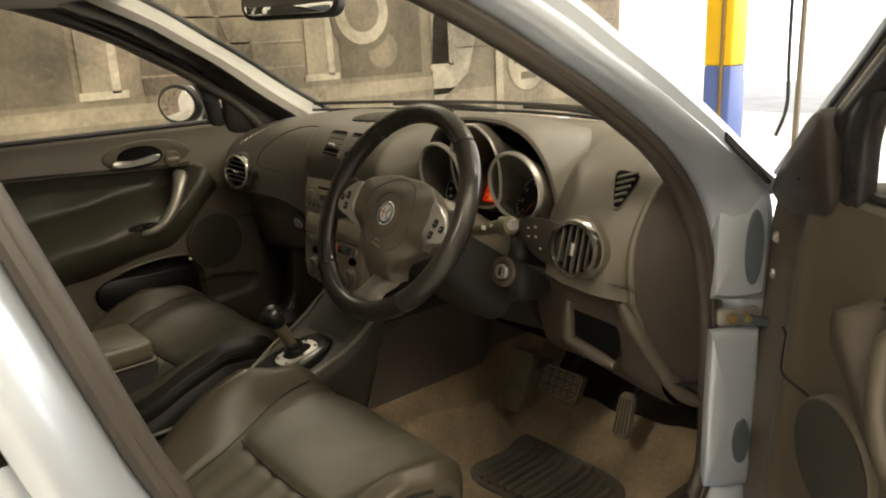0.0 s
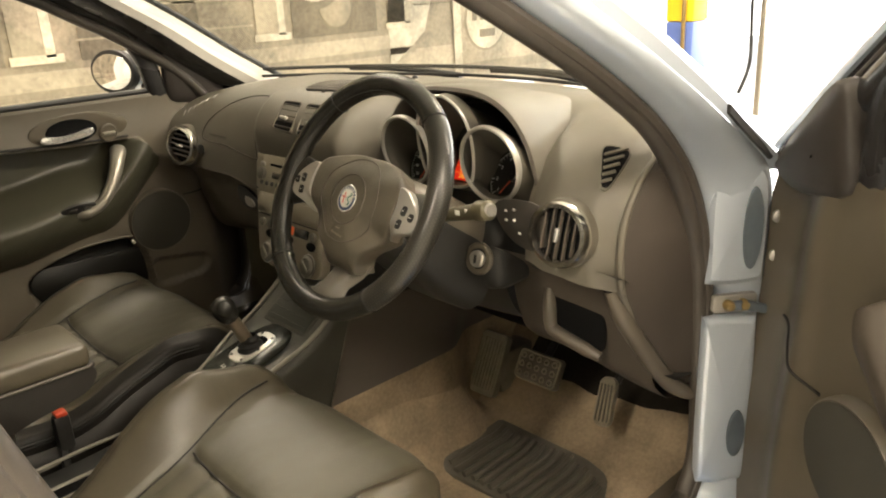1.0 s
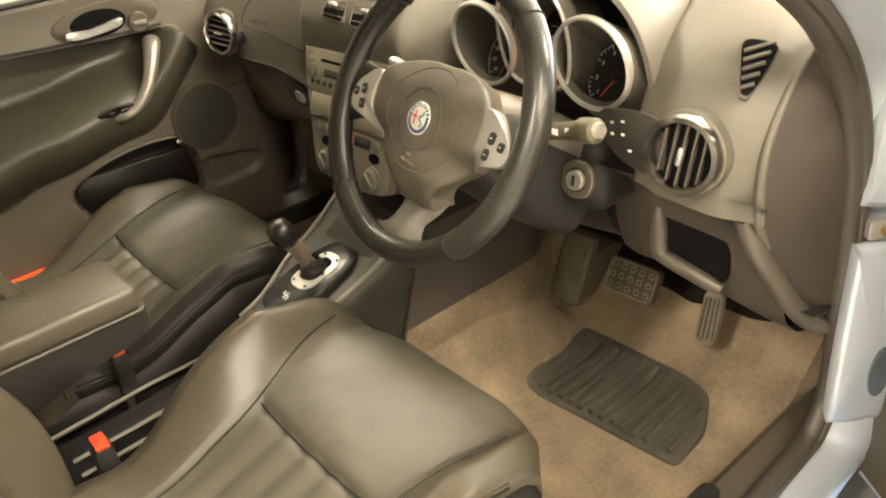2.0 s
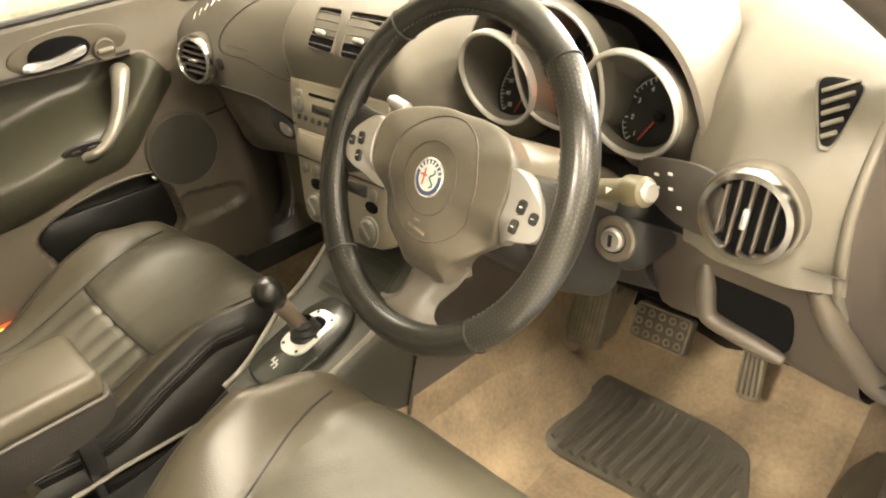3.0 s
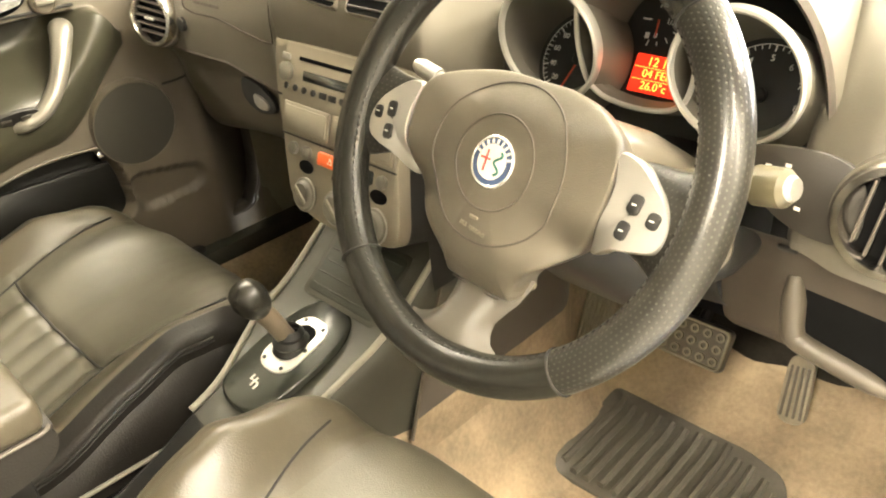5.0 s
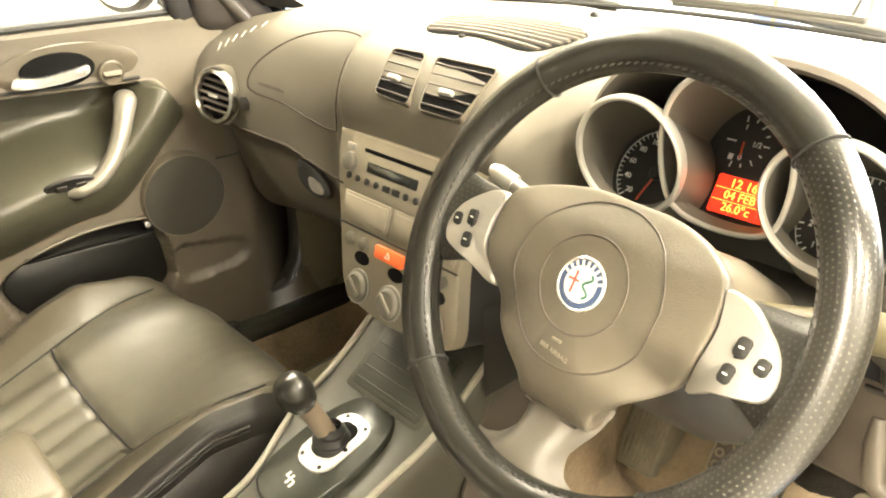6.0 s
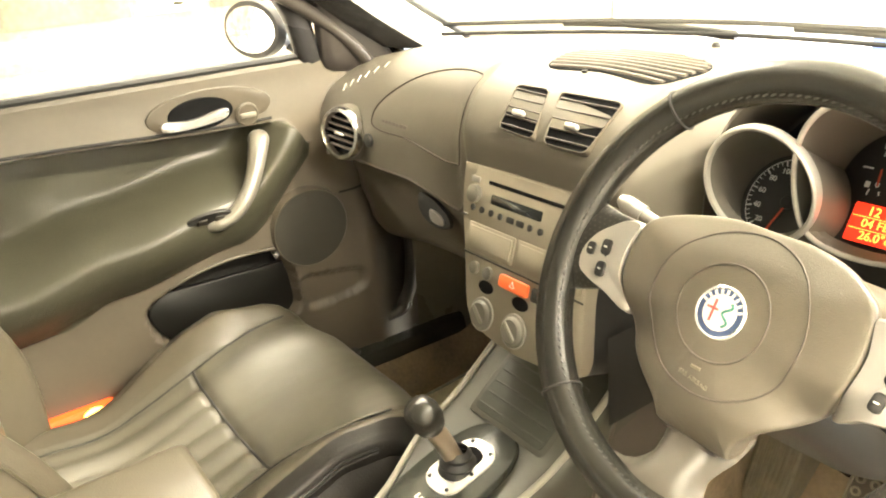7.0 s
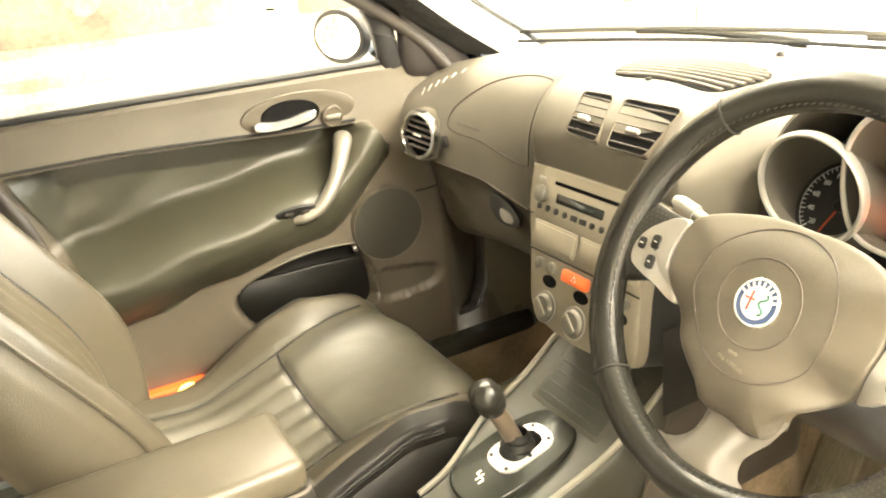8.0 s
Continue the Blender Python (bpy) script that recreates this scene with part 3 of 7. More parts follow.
    # inner sill trim
    Mesh().grid([[(s * x, y, z) for x, z in (((0.605, 0.26), (0.625, 0.35), (0.655, 0.40), (0.70, 0.41)) if s > 0 else ((0.662, 0.26), (0.668, 0.33), (0.680, 0.375), (0.70, 0.385)))] for y in (0.30, 0.16, 0.0, -0.4, -0.9)]).ob("sill_trim", TRIM if s > 0 else SCUFF, shell, "scuffed dark sill trim")
    Mesh().slab(rrect(0.03, 0.13, 0.014), 0.006, 0.002, T(s * 0.66, -0.06, 0.405)).ob("sill_slot", DARK, shell)
    # footwell side
    Mesh().grid([[(s * (0.712 - 0.035 * bump(y, 0.33, 0.12) * bump(z, 0.52, 0.16)), y, z) for z in np.linspace(0.28, 0.8, 14)] for y in np.linspace(0.19, 0.75, 16)]).ob("kick_panel", KICK if s < 0 else CONSOLE, shell, "moulded footwell side panel")

# roof, headlining and rear walls
roof = [[(x, y, 1.42 - 0.05 * (x / 0.6) ** 2 - 0.03 * max(0, -0.3 - y) ** 2) for x in np.linspace(-0.62, 0.62, 9)] for y in (-0.27, -0.6, -1.0, -1.5, -2.0)]
Mesh().grid(roof).ob("roof", PAINT, shell)
Mesh().grid([[(x * 0.98, y, z - 0.035) for x, y, z in r] for r in roof]).ob("headlining", CLOTH, shell, "pale fabric headlining")
Mesh().grid([[(k * (0.60 + d), -2.3 - 0.05 * (1 - k * k), z) for d, z in FLANK] for k in (-1, -0.6, 0, 0.6, 1)]).ob("tailgate", PAINT, shell)
Mesh().grid([[(k * x, y - 0.04 * (1 - k * k), z) for x, y, z in ((0.55, -2.3, 0.95), (0.57, -2.15, 1.16), (0.58, -2.0, 1.288 + 0.04 * (1 - k * k)))] for k in (-1, -0.6, 0, 0.6, 1)]).ob("rear_glass", GLASS, shell, "clear rear screen").visible_shadow = False
# scuttle and bonnet
cowl = lambda x: 0.535 - 0.235 * (x / 0.74) ** 2
Mesh().grid([[(x, cowl(x) + d, 1.022 - 0.008 * (x / 0.7) ** 2 - z) for x in np.linspace(-0.74, 0.69, 17)] for d, z in ((-0.03, 0.0), (0.02, 0.012), (0.06, 0.02))]).ob("scuttle", DARK, shell, "black scuttle panel")
Mesh().grid([[(x, cowl(x) + d, h - 0.10 * (x / 0.75) ** 2) for x in np.linspace(-0.76, 0.72, 17)] for d, h in ((0.045, 0.995), (0.2, 0.98), (0.8, 0.86), (1.3, 0.68))]).ob("bonnet", PAINT, shell)
# firewall, floor pan under the carpet
Mesh().grid([[(x, y, z) for x in (-0.72, 0.72)] for y, z in ((0.62, 0.2), (0.66, 0.6), (0.6, 0.88))]).ob("bulkhead", DARK, shell)
Mesh().grid([[(x, y, 0.2) for x in (-0.80, 0.80)] for y in (-2.3, 0.7)]).ob("floor_pan", DARK, shell)

screen = root("windscreen", (0, 0.2, 1.2), "clear curved laminated windscreen with black border strip", "windscreen")
rows = []
for k in np.linspace(0, 1, 9):
    rows.append([(x * (1 - 0.24 * k), (cowl(x) - 0.005) * (1 - k) + (-0.20 - 0.10 * (x / 0.7) ** 2) * k, (1.031 - 0.006 * (x / 0.7) ** 2) * (1 - k) + (1.395 - 0.035 * (x / 0.7) ** 2) * k) for x in np.linspace(-0.735, 0.70, 17)])
pane = Mesh().grid(rows).ob("pane", GLASS, screen)
pane.visible_shadow = False
Mesh().tube([(x, cowl(x) - 0.012, 1.034 - 0.006 * (x / 0.7) ** 2) for x in np.linspace(-0.735, 0.66, 25)], 0.004, 8).ob("lower_edge", DARK, screen, "black border strip")

for x0, x1 in ((0.35, -0.28), (-0.18, -0.66)):
    wiper = root("wiper", (x0, cowl(x0) + 0.05, 1.03), "black windscreen wiper at rest", "wiper", "windscreen wipers")
    p = [(x0 + (x1 - x0) * k, cowl(x0 + (x1 - x0) * k) + 0.05 - 0.02 * k, 1.022 + 0.030 * math.sin(k * 2.2) - 0.015 * k) for k in np.linspace(0, 1, 10)]
    Mesh().tube(p[:7], [0.009] * 3 + [0.007] * 4, 8).ob("arm", DARK, wiper)
    q = [(x0 + (x1 - x0) * k, cowl(x0 + (x1 - x0) * k) + 0.005, 1.052 - 0.006 * ((x0 + (x1 - x0) * k) / 0.7) ** 2) for k in np.linspace(0.15, 1.15, 12)]
    Mesh().tube(q, 0.005, 6).ob("blade", DARK, wiper)

mirror = root("rear_view_mirror", (0, -0.12, 1.33), "black interior mirror under the roof", "mirror")
mm = plane((0.0, -0.14, 1.315), (0.94, 0.34, 0), (0, 0.12, 1))
Mesh().slab(rrect(0.24, 0.075, 0.03), 0.03, 0.012, mm @ Matrix.Rotation(math.pi, 4, "X")).ob("housing", DARK, mirror)
Mesh().slab(rrect(0.225, 0.062, 0.026), 0.003, 0.001, mm @ T(0, 0, 0.001)).ob("glass", MIRROR, mirror, "mirror glass")
Mesh().tube([(0.0, -0.12, 1.33), (0.0, -0.13, 1.38), (0.0, -0.15, 1.40)], 0.012, 8).ob("stem", DARK, mirror)

# ---- the cabin's floor ----
carpet = root("carpet", (0, 0, 0.25), "worn brown-grey fitted carpet", "carpet", "", "structure")


def floor_z(x, y):
    z = 0.25 + 0.16 * smooth(0.26, 0.52, y) + 0.55 * smooth(0.45, 0.80, y)
    ax = abs(x)
    z += 0.24 * (1 - smooth(0.09, 0.20, ax)) * (1 - 0.2 * smooth(0, 0.3, y)) * (0.35 + 0.65 * smooth(-0.40, -0.22, y)) * (1 - 0.9 * smooth(0.20, 0.33, y) * (x > 0))
    z += 0.10 * smooth(0.59, 0.66, ax)
    return z + 0.004 * noise.noise((x * 12, y * 12, 0))


Mesh().grid([[(x, y, floor_z(x, y)) for x in np.linspace(-0.66, 0.66, 67)] for y in np.linspace(-1.5, 0.66, 90)]).ob("pile", CARPET, carpet)

# sheet over the carpet that paints the shade behind the pedals
shade_rows = []
for k in np.linspace(0, 1, 14):
    shade_rows.append([(x, y, floor_z(x, y) + 0.007 * (k > 0) - 0.003 * (k == 0)) for x in np.linspace(0.145, 0.60, 30) for y in [(0.425 + 0.16 * max(0, x - 0.36) ** 1.2 + 0.006 * noise.noise((x * 16, 0, 4.0))) * (1 - k) + 0.66 * k]])
Mesh().grid(shade_rows).ob("bulkhead_shade", FOOTSHADE, carpet, "black sheet standing in for the shade behind the pedals")

rug = root("floor_mat", (0.34, 0.2, 0.27), "ribbed black rubber heel mat on the driver's carpet", "floor mat")
MAT = [(0.160, 0.316), (0.40, 0.320), (0.470, 0.306), (0.512, 0.225), (0.520, 0.128), (0.180, 0.103)]
mo = []
for i in range(len(MAT)):
    a, b, c = (np.array(MAT[(i + o) % len(MAT)]) for o in (-1, 0, 1))
    u, v = (a - b) / np.linalg.norm(a - b), (c - b) / np.linalg.norm(c - b)
    mo += [(1 - t) ** 2 * (b + 0.02 * u) + 2 * t * (1 - t) * b + t * t * (b + 0.02 * v) for t in np.linspace(0, 1, 5)]
mo = np.array(mo)
Mesh().grid([[(x, y, floor_z(x, y) + h) for x, y in np.array([0.345, 0.22]) + (mo - (0.345, 0.22)) * k] for k, h in ((1, 0.0), (1, 0.006), (0.985, 0.008), (0.8, 0.0085), (0.6, 0.0085), (0.4, 0.0085), (0.2, 0.0085), (0.01, 0.0085))], cv=True).ob("sheet", RUBBER, rug)


def inside(x, y):
    c = False
    for i in range(len(mo)):
        (x0, y0), (x1, y1) = mo[i], mo[i - 1]
        if (y0 > y) != (y1 > y) and x < (x1 - x0) * (y - y0) / (y1 - y0) + x0:
            c = not c
    return c


for i in range(17):
    x = 0.19 + i * 0.0235
    ys = [y for y in np.linspace(0.09, 0.36, 60) if inside(x - 0.006, y) and inside(x + 0.006, y)]
    if len(ys) > 12:
        p = [(x - 0.02 * (y - 0.1), y, floor_z(x, y) + 0.0135) for y in ys[2:-2:3]]
        Mesh().tube(p, 0.0068, 8, flat=1.1).ob("rib", RUBBER, rug)

rug2 = root("floor_mat", (-0.38, 0.2, 0.27), "tan pile floor mat in the passenger footwell", "floor mat")
edge2 = rrect(0.40, 0.44, 0.05)
sheet2 = [[(x * k - 0.395, y * k + 0.16, floor_z(x * k - 0.395, y * k + 0.16) + h) for x, y in edge2] for k, h in ((1, 0.0), (1, 0.007), (0.98, 0.011), (0.9, 0.011), (0.75, 0.011), (0.5, 0.011), (0.25, 0.011), (0.02, 0.011))]
Mesh().grid(sheet2, cv=True).ob("sheet", PILE, rug2)
Mesh().tube([(x - 0.395, y + 0.16, floor_z(x - 0.395, y + 0.16) + 0.007) for x, y in edge2], 0.0045, 6, True).ob("binding", GREYTRIM, rug2, "stitched edge binding")

# ---- pedals ----
foot = root("foot_rest", (0.125, 0.36, 0.30), "ribbed tan foot rest pad beside the pedals", "foot rest")
fm = plane((0.110, 0.350, 0.390), (1, 0.05, 0), (0, 0.45, 0.9))
Mesh().slab(rrect(0.075, 0.15, 0.012), 0.02, 0.005, fm).ob("pad", PEDAL, foot)
for i in range(8):
    Mesh().tube([(-0.0305 + i * 0.0087, -0.06, 0.021), (-0.0305 + i * 0.0087, 0.06, 0.021)], 0.0026, 6, m=fm).ob("rib", PEDAL, foot)
Mesh().box((0.06, 0.12, 0.10), 0.01, T(0.110, 0.405, 0.37)).ob("stand", PEDAL, foot)
brake = root("brake_pedal", (0.30, 0.33, 0.44), "brake pedal with a studded rubber pad", "pedal")
bmx = plane((0.303, 0.297, 0.463), (1, 0.02, 0), (0, 0.5, 0.86))
Mesh().slab(rrect(0.108, 0.066, 0.008), 0.016, 0.004, bmx).ob("pad", TRIM, brake)
Mesh().tube([tuple(bmx @ Vector((x, y, 0.016))) for x, y in rrect(0.102, 0.060, 0.008)], 0.0025, 6, True).ob("pad_rim", PEDAL, brake)
for i in range(5):
    for j in range(3):
        Mesh().lathe([(0.0072, 0.014), (0.0072, 0.0195), (0.0038, 0.0195), (0.0038, 0.015)], 10, bmx @ T(-0.040 + i * 0.020, -0.019 + j * 0.019, 0)).ob("stud", PEDAL, brake)
Mesh().tube(spline([(0.303, 0.31, 0.48), (0.30, 0.39, 0.56), (0.30, 0.42, 0.72)], 5), 0.009, 8).ob("arm", DARK, brake)
gas = root("accelerator_pedal", (0.465, 0.34, 0.42), "slim ribbed accelerator pedal", "pedal")
gm = plane((0.453, 0.323, 0.432), (1, 0.05, 0.1), (0, 0.45, 0.9))
Mesh().slab([(x * (0.85 + 0.9 * (0.055 - y)), y) for x, y in rrect(0.042, 0.10, 0.016)], 0.014, 0.004, gm).ob("pad", PEDAL, gas)
for i in range(4):
    Mesh().tube([(-0.0135 + i * 0.009, -0.04, 0.0145), (-0.0115 + i * 0.0076, 0.035, 0.0145)], 0.0022, 6, m=gm).ob("rib", TRIM, gas)
Mesh().tube(spline([(0.458, 0.345, 0.467), (0.465, 0.41, 0.56), (0.47, 0.43, 0.72)], 5), 0.008, 8).ob("arm", DARK, gas)


# ---- seats ----
def seat(name, cx, hw, dy, back_y, label, group, seam_at=0.62, inner=0.0, cross=-0.405, low=1.0):
    r = root(name, (cx, -0.45, 0.27), label, "car seat", group)

    def top(u, y):
        """The cushion's height. u: across, -1 to 1."""
        y -= dy
        a = abs(u)
        seam = seam_at + (0.78 - seam_at) * smooth(-0.45, -0.22, y)
        z = 0.545 + 0.055 * smooth(-0.60, -0.27, y) - 0.012 * bump(y, -0.55, 0.1)
        rise = (0.012 + 0.044 * smooth(-0.60, -0.38, y)) * (1 - 0.35 * smooth(-0.36, -0.20, y)) + inner * (u < 0) * smooth(-0.62, -0.42, y) * (1 - 0.45 * smooth(-0.34, -0.20, y))
        z += rise * (low if u > 0 else 1.0) * smooth(seam - 0.10, 0.93, a) - 0.010 * smooth(0.86, 0.98, a)
        z -= 0.010 * (1 - (u / 0.66) ** 2) if a < 0.66 else 0
        z -= 0.004 * bump(a, seam, 0.022)
        if y <= cross and a < seam - 0.03:
            z += 0.006 * abs(math.cos(u * 14.5)) - 0.005
        z -= 0.007 * bump(y, cross, 0.008) * (a < seam)
        return z + 0.0022 * noise.noise((u * 3 + cx, y * 12, 0.5)) + 0.0010 * noise.noise((u * 9 + cx, y * 30, 1.5))

    def fold(u):
        """How far the front edge falls back towards the sides."""
        return 0.06 * max(0.0, (abs(u) - 0.35) / 0.65) ** 2.2

    ks = np.concatenate([np.linspace(-0.72, cross - 0.03, 15), np.linspace(cross - 0.015, cross + 0.015, 9), np.linspace(cross + 0.025, -0.235, 13)])
    us = np.linspace(-0.97, 0.97, 79)
    squeeze = lambda y: 1 - 0.07 * smooth(-0.48, -0.62, y)
    rows = []
    for k in ks:
        part_of = smooth(-0.40, -0.235, k)
        row = []
        for d, e in ((-0.035, 1.0), (-0.021, 1.014), (-0.008, 1.010), (-0.001, 0.994)):
            row.append((cx - hw * e * squeeze(k), k - fold(1) * part_of + dy, top(-0.97, k + dy) + d))
        row += [(cx + u * hw * squeeze(k), k - fold(u) * part_of + dy, top(u, k + dy)) for u in us]
        for d, e in ((-0.001, 0.994), (-0.008, 1.010), (-0.021, 1.014), (-0.035, 1.0)):
            row.append((cx + hw * e * squeeze(k), k - fold(1) * part_of + dy, top(0.97, k + dy) + d))
        rows.append(row)
    last = rows[-1]
    for fy, dz, k in ((0.024, 0.003, 0.998), (0.048, 0.012, 0.99), (0.068, 0.028, 0.98), (0.082, 0.052, 0.965), (0.086, 0.085, 0.95), (0.076, 0.14, 0.93), (0.06, 0.21, 0.92)):
        rows.append([(cx + (x - cx) * k, y + fy * (1 - 0.25 * abs((x - cx) / hw) ** 3), z - dz) for x, y, z in last])
    c0 = 4 + int(np.argmin(np.abs(us + seam_at + 0.05)))
    c1 = 4 + int(np.argmin(np.abs(us - seam_at - 0.05)))
    cushion = Mesh().grid([q[c0:c1 + 1] for q in rows[:-3]]).ob("centre_panel", PANEL, r, "dark fluted leather centre panel", sharp=70)
    Mesh().grid([q[:c0 + 1] for q in rows[:-3]]).ob("bolster", LEATHER, r, "smooth leather side bolster", sharp=70)
    c2 = len(last) if low == 1.0 else 4 + int(np.argmin(np.abs(us - 0.90)))
    Mesh().grid([q[c1:c2 + 1] for q in rows[:-3]]).ob("bolster", LEATHER, r, "smooth leather side bolster", sharp=70)
    if low < 1.0:
        Mesh().grid([q[c2:] for q in rows[:-3]]).ob("bolster_side", SIDE, r, "black vinyl outer face of the bolster", sharp=70)
    # shade below the cushion's front roll, painted with the black side vinyl
    Mesh().grid(rows[-4:]).ob("shaded_front", SIDE, r, "lower front, its shade put into black vinyl", sharp=70)
    for q in (-1, 1):
        line = []
        for y in np.linspace(-0.70, -0.238, 26):
            u = seam_at + (0.78 - seam_at) * smooth(-0.45, -0.22, y)
            line.append((cx + q * u * hw * squeeze(y), y + dy, top(q * u, y + dy) + 0.001))
        Mesh().tube(line, 0.0016, 6).ob("seam", SEAM, cushion)
        pip = [(cx + q * hw * 1.013 * squeeze(y), y - fold(1) * smooth(-0.40, -0.235, y) + dy, top(q * 0.97, y + dy) - 0.014) for y in np.linspace(-0.68, -0.235, 22)]
        Mesh().tube(pip, 0.0026, 6).ob("piping", LEATHER if low == 1.0 or q < 0 else SIDE, cushion)
        Mesh().tube([(x + q * 0.001, y, z - 0.006) for x, y, z in pip], 0.0018, 6).ob("seam", SEAM, cushion)
        side = []
        for row in rows:
            x, y, z = row[-1] if q > 0 else row[0]
            side.append([(x + q * o, y - 0.03 * k * k, z + (0.29 - z) * k) for k, o in ((0.0, -0.002), (0.06, 0.008), (0.18, 0.012), (0.36, 0.006), (0.6, -0.022), (0.82, -0.042), (1.0, -0.05))])
        Mesh().grid(side).ob("side_cover", SIDE, r, "black vinyl side")
    Mesh().tube([(cx + u * hw, dy + cross, top(u, dy + cross + 0.0005) + 0.0015) for u in np.linspace(-seam_at - 0.01, seam_at + 0.01, 20)], 0.0018, 6).ob("cross_seam", SEAM, cushion)
    Mesh().box((0.36, 0.50, 0.10), 0.02, T(cx, dy - 0.48, 0.37)).ob("pan", DARK, r)
    for q in (-1, 1):
        Mesh().box((0.03, 0.60, 0.05), 0.006, T(cx + q * 0.16, -0.50, 0.285)).ob("rail", DARK, r)
    # backrest
    def face(u, z):
        a = abs(u)
        y = back_y - 0.30 * smooth(0.55, 1.35, z) + 0.02 * bump(z, 0.72, 0.12)
        w = 1 - 0.30 * smooth(0.95, 1.22, z)
        y += 0.065 * smooth(0.60, 0.86, a) * (1 - 0.8 * smooth(0.9, 1.2, z)) - 0.05 * smooth(0.86, 1.0, a)
        y -= 0.007 * bump(a, 0.64, 0.02)
        if a < 0.6 and z < 0.95:
            y += 0.004 * abs(math.cos(u * 14.5))
        return y, w
    rows = []
    for z in np.linspace(0.50, 1.20, 34):
        ring = []
        for u in np.linspace(-1, 1, 61):
            y, w = face(u, z)
            ring.append((cx + u * 0.25 * w, y, z))
        yb = face(0, z)[0] - 0.10
        w = face(1, z)[1]
        ring += [(cx + 0.25 * w * k, yb + d, z) for k, d in ((1.0, 0.03), (0.9, 0.0), (0, -0.01), (-0.9, 0.0), (-1.0, 0.03))]
        rows.append(ring)
    c = np.mean(np.array(rows[-1]), 0)
    for k, h in ((0.9, 0.018), (0.7, 0.03), (0.3, 0.035), (0.02, 0.036)):
        rows.append([tuple(c + (np.array(p) - c) * k + (0, 0, h)) for p in rows[33]])
    back = Mesh().grid(rows, cv=True).ob("backrest", LEATHER, r, "dark grey leather backrest", sharp=70)
    for s in (-1, 1):
        Mesh().tube([(cx + s * 0.64 * 0.25 * face(0.64, z)[1], face(0.64, z)[0] + 0.001, z) for z in np.linspace(0.55, 1.12, 20)], 0.0018, 6).ob("seam", SEAM, back)
        Mesh().tube([(cx + s * 0.93 * 0.25 * face(0.93, z)[1], face(0.93, z)[0] + 0.002, z) for z in np.linspace(0.52, 1.15, 24)], 0.003, 6).ob("piping", LEATHER, back)
    Mesh().slab(rrect(0.26, 0.12, 0.045), 0.07, 0.03, plane((cx, back_y - 0.32, 1.275), (1, 0, 0), (0, -0.25, 1)), dome=0.01).ob("headrest", LEATHER, r)
    for s in (-1, 1):
        Mesh().tube([(cx + s * 0.06, back_y - 0.31, 1.17), (cx + s * 0.06, back_y - 0.33, 1.26)], 0.007, 8).ob("headrest_post", CHROME, r)
    return r


seat("driver_seat", 0.345, 0.243, -0.024, -0.745, "dark grey leather driver's seat with fluted panels", "front seats", 0.575, 0.022)
seat("passenger_seat", -0.352, 0.236, 0.04, -0.665, "dark grey leather passenger seat with fluted panels", "front seats", 0.665, 0.0, -0.418, 0.45)


